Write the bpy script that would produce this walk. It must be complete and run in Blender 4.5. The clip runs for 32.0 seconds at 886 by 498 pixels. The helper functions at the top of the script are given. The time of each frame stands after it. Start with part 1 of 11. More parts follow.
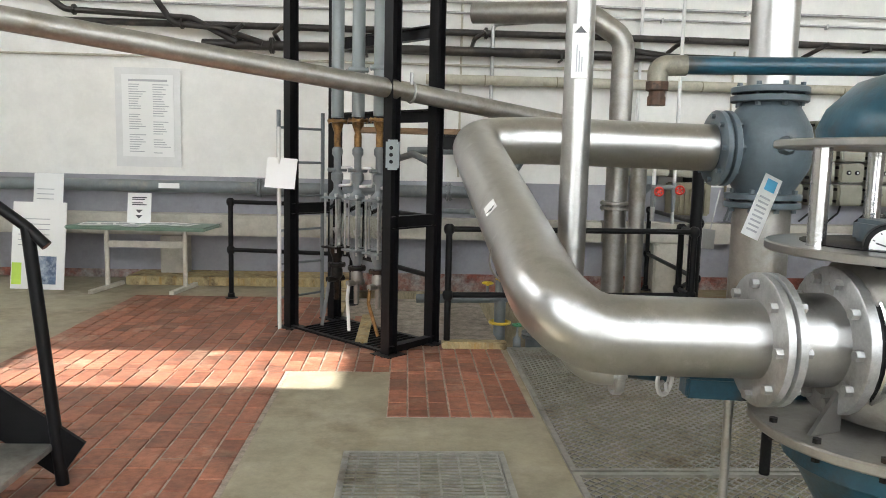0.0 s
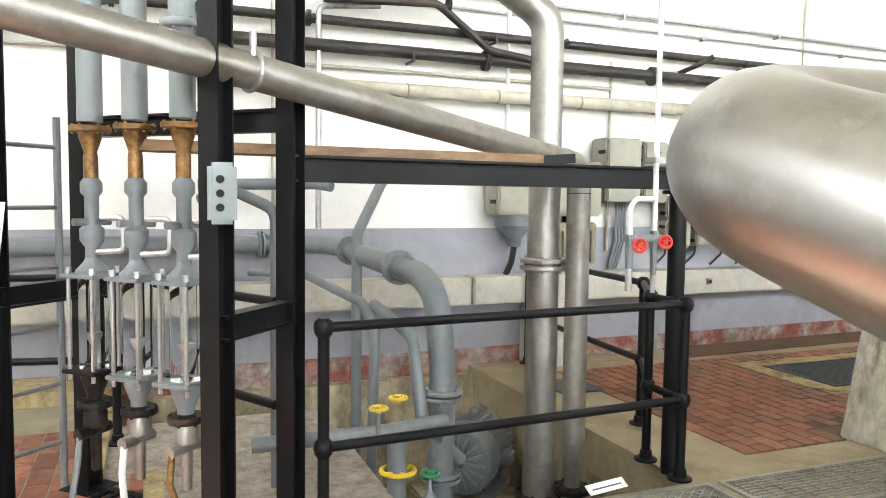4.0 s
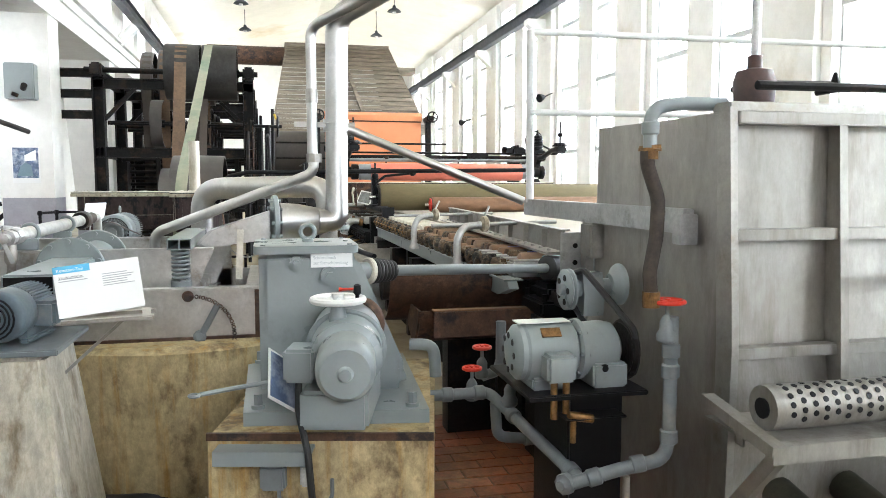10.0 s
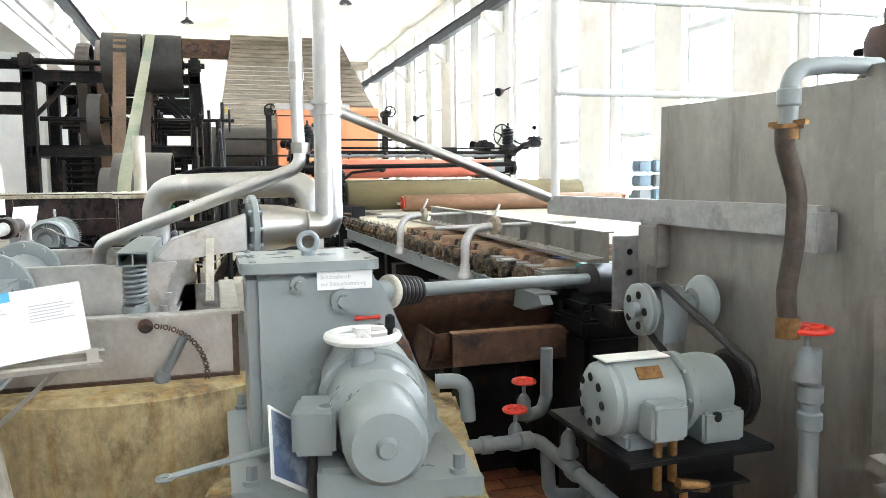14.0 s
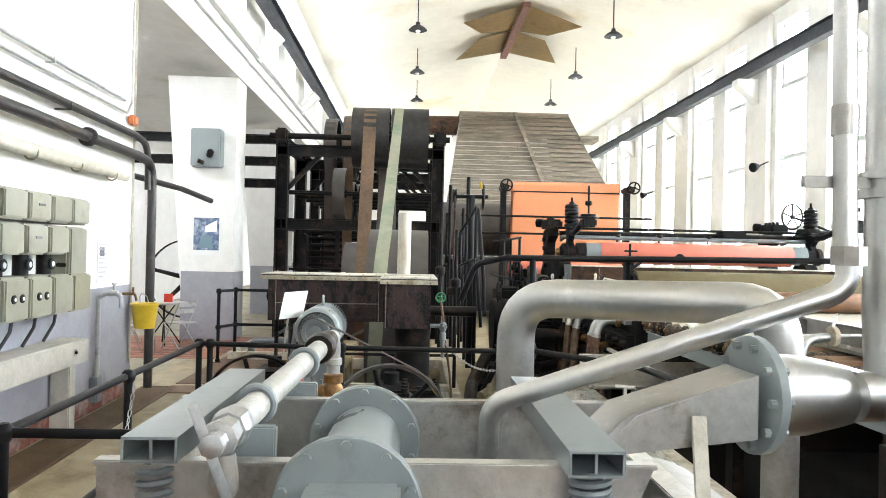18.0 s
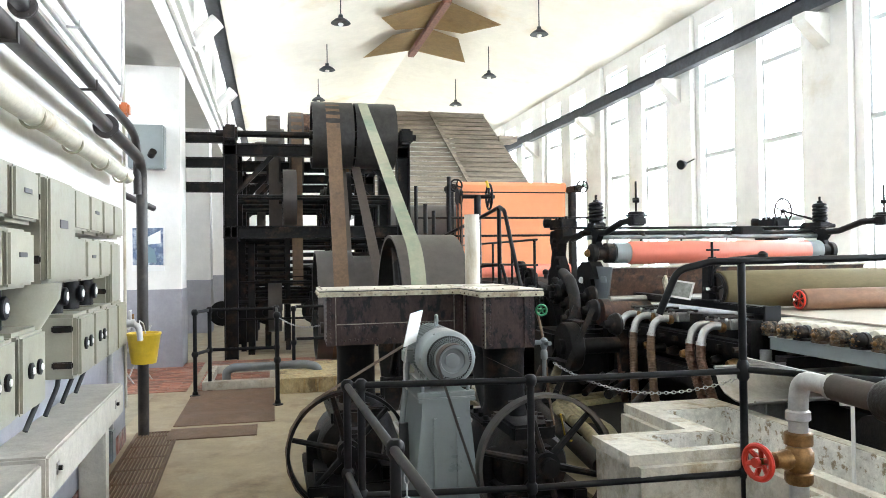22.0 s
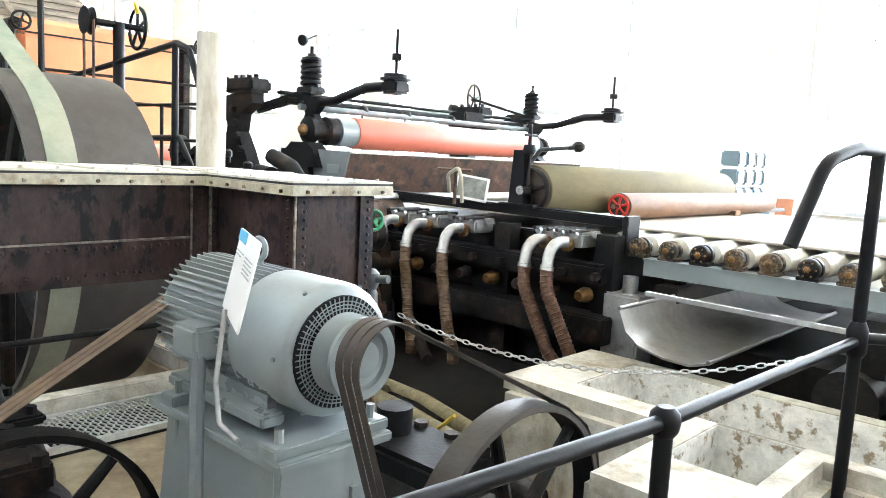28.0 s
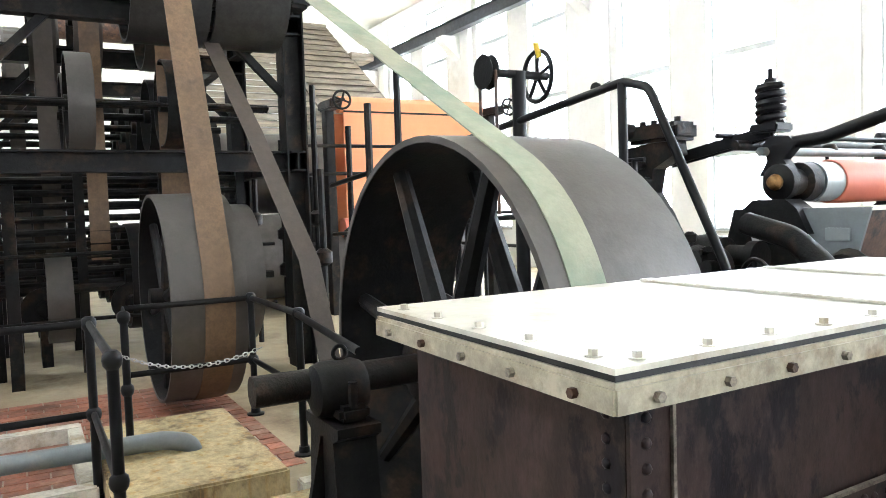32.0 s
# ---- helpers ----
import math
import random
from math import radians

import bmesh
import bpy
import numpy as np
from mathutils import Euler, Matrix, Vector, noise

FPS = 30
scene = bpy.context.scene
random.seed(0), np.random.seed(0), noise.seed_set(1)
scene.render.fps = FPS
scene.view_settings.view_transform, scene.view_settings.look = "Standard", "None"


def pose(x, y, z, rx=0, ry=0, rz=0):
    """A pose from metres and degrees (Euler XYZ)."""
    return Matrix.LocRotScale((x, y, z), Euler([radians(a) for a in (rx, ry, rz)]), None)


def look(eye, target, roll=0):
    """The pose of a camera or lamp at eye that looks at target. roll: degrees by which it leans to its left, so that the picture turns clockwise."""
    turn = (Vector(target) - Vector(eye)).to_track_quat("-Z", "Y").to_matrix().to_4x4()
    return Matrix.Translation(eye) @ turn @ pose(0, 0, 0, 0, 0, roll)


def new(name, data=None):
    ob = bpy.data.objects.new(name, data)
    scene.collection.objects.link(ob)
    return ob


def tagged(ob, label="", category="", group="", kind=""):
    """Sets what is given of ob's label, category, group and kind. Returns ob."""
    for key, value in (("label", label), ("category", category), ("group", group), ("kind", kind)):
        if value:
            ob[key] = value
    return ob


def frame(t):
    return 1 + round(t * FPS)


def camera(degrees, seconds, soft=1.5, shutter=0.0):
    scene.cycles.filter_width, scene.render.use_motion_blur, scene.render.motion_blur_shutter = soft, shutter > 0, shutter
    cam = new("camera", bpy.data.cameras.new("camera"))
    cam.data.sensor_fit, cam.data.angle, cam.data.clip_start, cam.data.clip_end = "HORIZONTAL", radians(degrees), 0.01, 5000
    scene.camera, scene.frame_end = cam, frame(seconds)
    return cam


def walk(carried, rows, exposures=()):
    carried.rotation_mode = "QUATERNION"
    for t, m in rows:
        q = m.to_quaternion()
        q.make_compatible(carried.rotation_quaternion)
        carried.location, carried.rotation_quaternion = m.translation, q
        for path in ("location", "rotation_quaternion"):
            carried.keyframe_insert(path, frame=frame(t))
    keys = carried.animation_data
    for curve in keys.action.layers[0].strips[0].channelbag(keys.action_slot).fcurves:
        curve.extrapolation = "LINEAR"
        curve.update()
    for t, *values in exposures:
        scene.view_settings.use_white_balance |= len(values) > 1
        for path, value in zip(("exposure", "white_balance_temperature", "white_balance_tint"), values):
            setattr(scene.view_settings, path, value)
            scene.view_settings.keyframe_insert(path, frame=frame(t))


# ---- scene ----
cam = camera(61.4, 32.0, soft=0.9)
METRES, EYE, TILT, LEAN, TURN = 17.4, 1.5, 0.0, -0.45, -2.8
ROWS = [
    (0.0, 0.0, 0.0, 0.0, 0.1, -6.79, -0.87),
    (0.5, -0.0068, 0.0163, 0.0016, -2.08, -6.71, -1.59),
    (1.0, -0.0174, 0.0329, 0.001, -3.66, -6.54, -1.5),
    (1.5, -0.0224, 0.0521, -0.0003, -6.27, -6.53, -1.28),
    (2.0, -0.0219, 0.0749, 0.0017, -8.26, -5.63, -1.04),
    (2.5, -0.0261, 0.095, 0.0005, -9.25, -5.48, -1.36),
    (4.5, -0.0274, 0.1774, 0.002, -25.3, -4.4, 0.47),
    (5.0, -0.0219, 0.1988, 0.0002, -32.98, -6.84, 0.37),
    (5.5, -0.0166, 0.2151, 0.0009, -37.99, -7.0, -0.25),
    (6.0, -0.0158, 0.2282, 0.0007, -48.61, -6.91, -1.46),
    (6.5, -0.016, 0.2402, 0.0019, -57.49, -7.07, -0.69),
    (7.0, -0.0089, 0.2501, 0.001, -59.5, -6.85, 0.01),
    (7.5, 0.0032, 0.2601, 0.0032, -65.12, -4.8, 0.52),
    (8.0, 0.0121, 0.2728, 0.0029, -72.62, -3.77, 0.08),
    (8.5, 0.0181, 0.2847, 0.0038, -79.26, -4.01, 0.69),
    (9.0, 0.0275, 0.2905, 0.0025, -83.18, -5.05, 0.92),
    (9.5, 0.0389, 0.2941, 0.0025, -91.97, -5.37, 0.94),
    (10.0, 0.0433, 0.3013, 0.0032, -100.29, -5.5, -0.11),
    (10.5, 0.046, 0.3113, 0.0033, -106.88, -5.75, 0.32),
    (11.0, 0.0478, 0.3138, 0.0035, -108.25, -5.91, 0.59),
    (11.5, 0.0494, 0.3128, 0.003, -108.83, -6.07, 1.09),
    (12.0, 0.0499, 0.3127, 0.0028, -110.19, -6.25, 0.69),
    (12.5, 0.0513, 0.3126, 0.0028, -110.63, -6.47, 0.54),
    (13.0, 0.0595, 0.3106, 0.0018, -110.58, -6.69, 0.58),
    (13.5, 0.0752, 0.3072, 0.003, -108.0, -5.94, 0.66),
    (14.0, 0.0914, 0.3119, 0.002, -104.35, -5.69, 0.49),
    (14.5, 0.1055, 0.3177, 0.0033, -102.11, -5.42, 0.74),
    (16.5, 0.1505, 0.3257, 0.0038, -95.77, -5.36, -2.2),
    (17.0, 0.1615, 0.3394, 0.0059, -93.22, -5.68, -2.36),
    (17.5, 0.1725, 0.3481, 0.0067, -91.32, -4.66, -2.15),
    (18.0, 0.185, 0.3584, 0.0094, -89.41, -0.09, -1.22),
    (18.5, 0.1908, 0.3765, 0.0084, -86.86, 1.09, -1.43),
    (19.0, 0.193, 0.396, 0.0089, -85.25, -1.46, -0.57),
    (19.5, 0.2022, 0.4111, 0.007, -87.0, -2.63, -0.64),
    (20.0, 0.2148, 0.4271, 0.0081, -88.72, -3.13, -0.61),
    (20.5, 0.2192, 0.4452, 0.0079, -92.81, -2.59, -1.03),
    (21.0, 0.2245, 0.4592, 0.0093, -97.26, -2.91, 0.06),
    (21.5, 0.2376, 0.4675, 0.0085, -99.92, -2.07, 0.35),
    (22.0, 0.2527, 0.4756, 0.0103, -100.11, 0.25, 0.67),
    (22.5, 0.2665, 0.4868, 0.0088, -101.78, 0.48, 0.66),
    (23.0, 0.2813, 0.4949, 0.0086, -109.81, -0.9, 1.26),
    (23.5, 0.2997, 0.4966, 0.0072, -112.0, -1.88, 0.91),
    (24.0, 0.319, 0.4973, 0.0072, -112.25, -2.56, 0.13),
    (24.5, 0.3384, 0.502, 0.0073, -113.88, -2.17, 0.18),
    (26.5, 0.4137, 0.5042, 0.003, -118.36, -5.85, -0.05),
    (27.0, 0.4284, 0.4993, 0.0015, -122.95, -7.8, -0.45),
    (27.5, 0.4402, 0.4923, 0.0017, -127.52, -5.87, -1.17),
    (28.0, 0.4488, 0.4924, 0.0007, -134.16, -7.39, -3.24),
    (28.5, 0.4611, 0.4979, 0.0014, -138.51, -8.77, -3.64),
    (29.0, 0.4732, 0.4997, 0.0024, -132.59, -7.64, -2.54),
    (29.5, 0.4892, 0.4958, 0.0022, -128.95, -7.02, -2.01),
    (30.0, 0.5078, 0.497, 0.0025, -123.41, -6.93, -2.05),
    (30.5, 0.5298, 0.5026, 0.0043, -122.18, -4.86, 0.5),
    (31.0, 0.5503, 0.5016, 0.0037, -121.43, -3.58, 1.79),
    (31.5, 0.5714, 0.4992, 0.0052, -117.93, -2.85, 2.13),
    (32.0, 0.5870, 0.5068, 0.0046, -116.61, -3.58, 1.74),
]
EXPOSURES = [(0, 1.70, 6500, 10), (1, 2.40, 6500, 10), (2, 3.02, 6500, 10), (2.5, 2.92, 6500, 10), (4.5, 2.60, 6500, 10), (5, 2.42, 6500, 10), (6, 2.62, 6500, 10), (7, 2.43, 6500, 10), (8, 2.08, 6500, 10), (9, 2.18, 6500, 10), (10, 2.86, 6100, 10), (11, 3.12, 6100, 10), (14, 3.14, 6100, 10), (16.5, 2.56, 6100, 10), (17, 2.44, 6100, 10), (18, 2.94, 6200, 10), (19, 3.06, 6200, 10), (21, 3.24, 6200, 10), (22, 2.94, 5980, 10), (23, 2.69, 5980, 10), (24, 2.74, 5980, 10), (26.5, 3.36, 5980, 10), (27, 3.62, 5980, 10), (28, 3.59, 5980, 10), (29, 3.66, 5980, 10), (30, 3.61, 5980, 10), (30.5, 3.04, 5980, 10), (31, 2.50, 5980, 10), (31.5, 2.59, 5980, 10), (32, 3.27, 5980, 10)]
walk(cam, [(t, pose(0, 0, EYE, TILT, LEAN, TURN) @ pose(METRES * x, METRES * y, METRES * z, 90 + pitch, roll, yaw)) for t, x, y, z, yaw, pitch, roll in ROWS], EXPOSURES)

# ---- world and light ----
world = bpy.data.worlds.new("sky")
scene.world = world
world.use_nodes = True
wn = world.node_tree.nodes
sky = wn.new("ShaderNodeTexSky")
sky.sky_type = "NISHITA"
sky.sun_disc = False
sky.sun_elevation, sky.sun_rotation = radians(45), radians(-92)
world.node_tree.links.new(sky.outputs[0], wn["Background"].inputs[0])
wn["Background"].inputs[1].default_value = 0.05


def lamp(name, kind, m, power, color=(1, 1, 1), size=(1, 1)):
    data = bpy.data.lights.new(name, kind)
    data.energy, data.color = power, color
    if kind == "AREA":
        data.shape, data.size, data.size_y = "RECTANGLE", size[0], size[1]
    ob = new(name, data)
    ob.matrix_world = m
    return ob


SUN = lamp("sun", "SUN", look((-40, -0.3, 40), (0, 0, 0)), 5.0, (1, 0.95, 0.87))
SUN.data.angle = radians(0.6)
BAYS = [1.6 + 6.03 * i for i in range(-1, 8)]
for k, bx in enumerate(BAYS):
    lamp("window_skylight", "AREA", look((bx + 2.05, -4.6, 5.0), (bx + 2.05, 5, 3.6)), (40, 46)[k] if k < 2 else 74, (0.90, 0.97, 1.0), (4.6, 7.0))
# fill lamps added in two unseen west openings to brighten the start area
for wy in (1.05, 5.17):
    lamp("window_skylight", "AREA", look((-7.3, wy, 5.6), (0, wy, 2.5)), 42, (0.95, 0.98, 1.0), (0.85, 2.6))
for ax in (15.0, 21.0, 27.0, 33.0):
    lamp("aisle_skylight", "AREA", look((ax, 11.6, 5.05), (ax, 11.6, 0)), 12, (1, 1, 1), (2.6, 1.2))


# ---- materials ----
def mat(name, col, rough=0.5, metal=0.0, var=0.15, scale=2.0, fine=45.0, bump=0.12, stain=None, amt=0.0, sscale=1.2, stretch=(1, 1, 1), rand=0.0, spec=0.5, streak=None, samt=0.3, sstretch=(9, 9, 0.7), grime=0.4, sharp=1.0):
    m = bpy.data.materials.new(name)
    m.use_nodes = True
    nt = m.node_tree
    n, l = nt.nodes, nt.links
    b = n["Principled BSDF"]
    geo = n.new("ShaderNodeNewGeometry")
    mp = n.new("ShaderNodeMapping")
    mp.inputs["Scale"].default_value = stretch
    l.new(geo.outputs["Position"], mp.inputs["Vector"])

    def noise_tex(sc, detail, r=0.6):
        t = n.new("ShaderNodeTexNoise")
        t.inputs["Scale"].default_value, t.inputs["Detail"].default_value, t.inputs["Roughness"].default_value = sc, detail, r
        l.new(mp.outputs[0], t.inputs["Vector"])
        return t

    def mixc(fac, a, c):
        x = n.new("ShaderNodeMix")
        x.data_type = "RGBA"
        for sock, v in ((x.inputs[0], fac), (x.inputs[6], a), (x.inputs[7], c)):
            if isinstance(v, (tuple, float)):
                sock.default_value = v
            else:
                l.new(v, sock)
        return x.outputs[2]

    def ramp(sock, a, c):
        r = n.new("ShaderNodeMapRange")
        r.inputs[1].default_value, r.inputs[2].default_value = a, c
        l.new(sock, r.inputs[0])
        return r.outputs[0]

    big, small = noise_tex(scale, 5), noise_tex(fine, 4)
    lo = tuple(max(0, c * (1 - var)) for c in col) + (1.0,)
    hi = tuple(min(1, c * (1 + var)) for c in col) + (1.0,)
    out = mixc(ramp(big.outputs[0], 0.3, 0.7), lo, hi)
    out2 = mixc(ramp(small.outputs[0], 0.25, 0.75), tuple(c * (1 - var * 0.6) for c in col) + (1.0,), tuple(min(1, c * (1 + var * 0.6)) for c in col) + (1.0,))
    out = mixc(0.45, out, out2)
    if stain:
        st = noise_tex(sscale, 7, 0.68)
        out = mixc(ramp(st.outputs[0], 0.62 - amt * 0.3, 0.62 - amt * 0.3 + (0.16 + amt * 0.05) / sharp), out, tuple(stain) + (1.0,))
    if streak:
        mp2 = n.new("ShaderNodeMapping")
        mp2.inputs["Scale"].default_value = sstretch
        l.new(geo.outputs["Position"], mp2.inputs["Vector"])
        t2 = n.new("ShaderNodeTexNoise")
        t2.inputs["Scale"].default_value, t2.inputs["Detail"].default_value, t2.inputs["Roughness"].default_value = 1.0, 6, 0.7
        l.new(mp2.outputs[0], t2.inputs["Vector"])
        out = mixc(ramp(t2.outputs[0], 0.66 - samt * 0.4, 0.8 - samt * 0.3), out, tuple(streak) + (1.0,))
    if bump and grime:
        gt = noise_tex(scale * 3.3, 10, 0.78)
        gm = n.new("ShaderNodeMapRange")
        gm.inputs[1].default_value, gm.inputs[2].default_value = 0.4, 0.6
        gm.inputs[3].default_value, gm.inputs[4].default_value = 1 - grime, 1 + grime * 0.35
        l.new(gt.outputs[0], gm.inputs[0])
        gx = n.new("ShaderNodeVectorMath")
        gx.operation = "SCALE"
        l.new(out, gx.inputs[0])
        l.new(gm.outputs[0], gx.inputs["Scale"])
        out = gx.outputs[0]
    if rand:
        oi = n.new("ShaderNodeObjectInfo")
        hs = n.new("ShaderNodeHueSaturation")
        mr = n.new("ShaderNodeMapRange")
        mr.inputs[3].default_value, mr.inputs[4].default_value = 1 - rand, 1 + rand
        l.new(oi.outputs["Random"], mr.inputs[0])
        l.new(mr.outputs[0], hs.inputs["Value"])
        l.new(out, hs.inputs["Color"])
        out = hs.outputs[0]
    l.new(out, b.inputs["Base Color"])
    rr = n.new("ShaderNodeMapRange")
    rr.inputs[1].default_value, rr.inputs[2].default_value = 0.25, 0.75
    rr.inputs[3].default_value, rr.inputs[4].default_value = max(0.02, rough - min(0.1, rough * 0.16)), min(1, rough + min(0.1, rough * 0.16))
    l.new(big.outputs[0], rr.inputs[0])
    l.new(rr.outputs[0], b.inputs["Roughness"])
    b.inputs["Metallic"].default_value = metal
    b.inputs["Specular IOR Level"].default_value = spec
    if bump:
        bp = n.new("ShaderNodeBump")
        bp.inputs["Strength"].default_value, bp.inputs["Distance"].default_value = bump, 0.01
        l.new(small.outputs[0], bp.inputs["Height"])
        l.new(bp.outputs[0], b.inputs["Normal"])
    return m


WHITE = mat("white_plaster", (0.80, 0.79, 0.76), 0.85, var=0.04, scale=0.8, fine=25, stain=(0.62, 0.58, 0.49), amt=0.12, sscale=0.5, grime=0.06)
CEIL = mat("ceiling_paint", (0.84, 0.81, 0.73), 0.9, var=0.05, scale=0.4, fine=8, stain=(0.72, 0.62, 0.44), amt=0.2, sscale=0.25, grime=0.06)
DADO = mat("grey_wall_paint", (0.33, 0.33, 0.365), 0.75, var=0.08, scale=0.9, fine=30, stain=(0.24, 0.23, 0.235), amt=0.2, sscale=0.9, grime=0.1)
REDBAND = mat("red_base_paint", (0.26, 0.085, 0.06), 0.8, var=0.3, scale=3, stain=(0.42, 0.40, 0.37), amt=0.6, sscale=2.5)
CONC = mat("concrete_floor", (0.335, 0.30, 0.215), 0.65, var=0.16, scale=1.2, fine=60, stain=(0.17, 0.135, 0.085), amt=0.36, sscale=0.9, streak=(0.40, 0.36, 0.28), samt=0.3, sstretch=(1.6, 1.6, 1.6), grime=0.18)
CONC_B = mat("brown_stained_floor", (0.36, 0.295, 0.185), 0.55, var=0.14, scale=1.2, fine=60, stain=(0.17, 0.12, 0.065), amt=0.34, sscale=1.0, streak=(0.42, 0.37, 0.26), samt=0.3, sstretch=(1.4, 1.4, 1.4), grime=0.16)
CONC_L = mat("concrete_beam", (0.50, 0.475, 0.415), 0.85, var=0.1, scale=2.5, fine=40, bump=0.3, stain=(0.34, 0.305, 0.245), amt=0.3, sscale=1.4, grime=0.12)
CONC_Y = mat("stained_concrete", (0.48, 0.385, 0.21), 0.75, var=0.25, scale=5.0, fine=70, bump=0.4, stain=(0.17, 0.12, 0.06), amt=0.34, sscale=3.5, stretch=(1, 1, 0.7), streak=(0.40, 0.235, 0.06), samt=0.36, sstretch=(13, 13, 1.0), grime=0.28, sharp=1.5)
CONC_W = mat("whitewashed_concrete", (0.56, 0.53, 0.455), 0.85, var=0.14, scale=3, fine=45, bump=0.4, stain=(0.30, 0.24, 0.15), amt=0.34, sscale=3.5, streak=(0.36, 0.305, 0.215), samt=0.3, sstretch=(5, 5, 1.5), grime=0.2)
WASH = mat("flaking_whitewash", (0.72, 0.70, 0.645), 0.85, var=0.08, scale=4, fine=45, bump=0.4, stain=(0.30, 0.235, 0.155), amt=0.24, sscale=14, grime=0.25, sharp=2.5)
CONC_P = mat("pit_concrete", (0.42, 0.36, 0.245), 0.85, var=0.3, scale=2, fine=40, bump=0.35, stain=(0.17, 0.12, 0.062), amt=0.4, sscale=1.8, stretch=(1, 1, 0.5), streak=(0.24, 0.19, 0.12), samt=0.34, sstretch=(5, 5, 0.8), grime=0.4)
TILE = mat("red_floor_tile", (0.315, 0.125, 0.076), 0.55, var=0.28, scale=4, fine=60, stain=(0.15, 0.08, 0.058), amt=0.36, sscale=1.6, rand=0.32, spec=0.35, streak=(0.40, 0.26, 0.185), samt=0.3, sstretch=(2.4, 2.4, 2.4), grime=0.3)
TILE_D = mat("damp_red_tile", (0.275, 0.088, 0.04), 0.42, var=0.35, scale=3, fine=60, stain=(0.11, 0.052, 0.028), amt=0.4, sscale=1.3, rand=0.3, spec=0.45, streak=(0.20, 0.13, 0.07), samt=0.34, sstretch=(1.5, 1.5, 1.5))
CONC_G = mat("pale_pillar_concrete", (0.45, 0.415, 0.34), 0.8, var=0.22, scale=5, fine=45, bump=0.35, stain=(0.22, 0.175, 0.11), amt=0.32, sscale=4, stretch=(1, 1, 0.45), streak=(0.60, 0.58, 0.52), samt=0.26, sstretch=(7, 7, 0.9), grime=0.3, sharp=1.5)
GROUT_D = mat("dirty_grout", (0.15, 0.105, 0.075), 0.9, var=0.3, scale=3)
GROUT = mat("grout", (0.36, 0.31, 0.26), 0.9, var=0.25, scale=3)
BLACK = mat("black_paint", (0.007, 0.007, 0.008), 0.42, spec=0.2, var=0.3, scale=6, fine=80, bump=0.06, grime=0.15)
IRON = mat("dark_iron", (0.011, 0.0105, 0.0105), 0.5, metal=0.05, spec=0.14, var=0.4, scale=4, fine=60, bump=0.2, stain=(0.055, 0.035, 0.022), amt=0.3, sscale=3)
DIRTY = mat("oily_iron", (0.017, 0.0145, 0.013), 0.45, metal=0.1, spec=0.2, var=0.4, scale=5, fine=60, bump=0.3, stain=(0.07, 0.043, 0.026), amt=0.28, sscale=5)
STEEL = mat("stainless_steel", (0.48, 0.475, 0.465), 0.33, metal=1.0, var=0.08, scale=5, fine=160, bump=0.03, stain=(0.30, 0.285, 0.26), amt=0.3, sscale=4, streak=(0.60, 0.595, 0.585), samt=0.2, sstretch=(14, 14, 14), grime=0.06, sharp=0.6)
STEEL_D = mat("dull_steel", (0.35, 0.335, 0.31), 0.42, metal=0.8, var=0.15, scale=3, fine=60, bump=0.06, stain=(0.21, 0.175, 0.13), amt=0.34, sscale=4, grime=0.14, sharp=0.7)
STEEL_S = mat("stained_steel_sheet", (0.58, 0.57, 0.55), 0.33, metal=0.85, var=0.12, scale=3, fine=50, bump=0.08, stain=(0.24, 0.19, 0.13), amt=0.26, sscale=4, streak=(0.72, 0.715, 0.70), samt=0.34, sstretch=(5, 5, 3), grime=0.16)
GALV = mat("galvanised_steel", (0.46, 0.46, 0.455), 0.4, metal=0.75, var=0.14, scale=8, fine=70, bump=0.05, stain=(0.25, 0.24, 0.215), amt=0.24, sscale=6, grime=0.16)
PALEG = mat("zinc_mesh", (0.60, 0.595, 0.57), 0.4, metal=0.35, var=0.12, scale=6, stain=(0.36, 0.33, 0.27), amt=0.3, sscale=3, grime=0.2)
TANKM = mat("tank_steel", (0.315, 0.30, 0.275), 0.42, metal=0.55, var=0.25, scale=2, fine=30, bump=0.06, stain=(0.44, 0.425, 0.395), amt=0.28, sscale=1.6, stretch=(1, 1, 0.5), streak=(0.20, 0.18, 0.155), samt=0.34, sstretch=(5, 5, 0.7), grime=0.16)
GREY = mat("machine_grey_paint", (0.235, 0.265, 0.27), 0.3, var=0.05, scale=3, fine=60, bump=0.05, stain=(0.19, 0.205, 0.205), amt=0.12, sscale=6, grime=0.04)
GREY_B = mat("blue_grey_cast_paint", (0.095, 0.125, 0.145), 0.4, var=0.18, scale=4, fine=60, bump=0.12, stain=(0.16, 0.16, 0.15), amt=0.2, sscale=5, grime=0.12)
GREY_D = mat("pipe_grey_paint", (0.17, 0.19, 0.2), 0.42, var=0.1, scale=3, fine=60, bump=0.08, stain=(0.25, 0.24, 0.21), amt=0.18, sscale=4, grime=0.12)
TEAL = mat("blue_valve_paint", (0.013, 0.068, 0.105), 0.32, var=0.35, scale=4, fine=70, bump=0.08, stain=(0.03, 0.03, 0.028), amt=0.42, sscale=5, grime=0.18)
OLIVE = mat("switchbox_paint", (0.285, 0.275, 0.215), 0.45, var=0.1, scale=3, fine=80, bump=0.1, rand=0.09, stain=(0.2, 0.185, 0.13), amt=0.15, sscale=4, grime=0.08)
OLIVE_D = mat("switchbox_base_paint", (0.235, 0.215, 0.145), 0.5, var=0.15, scale=3, fine=80, bump=0.12, rand=0.1, grime=0.12)
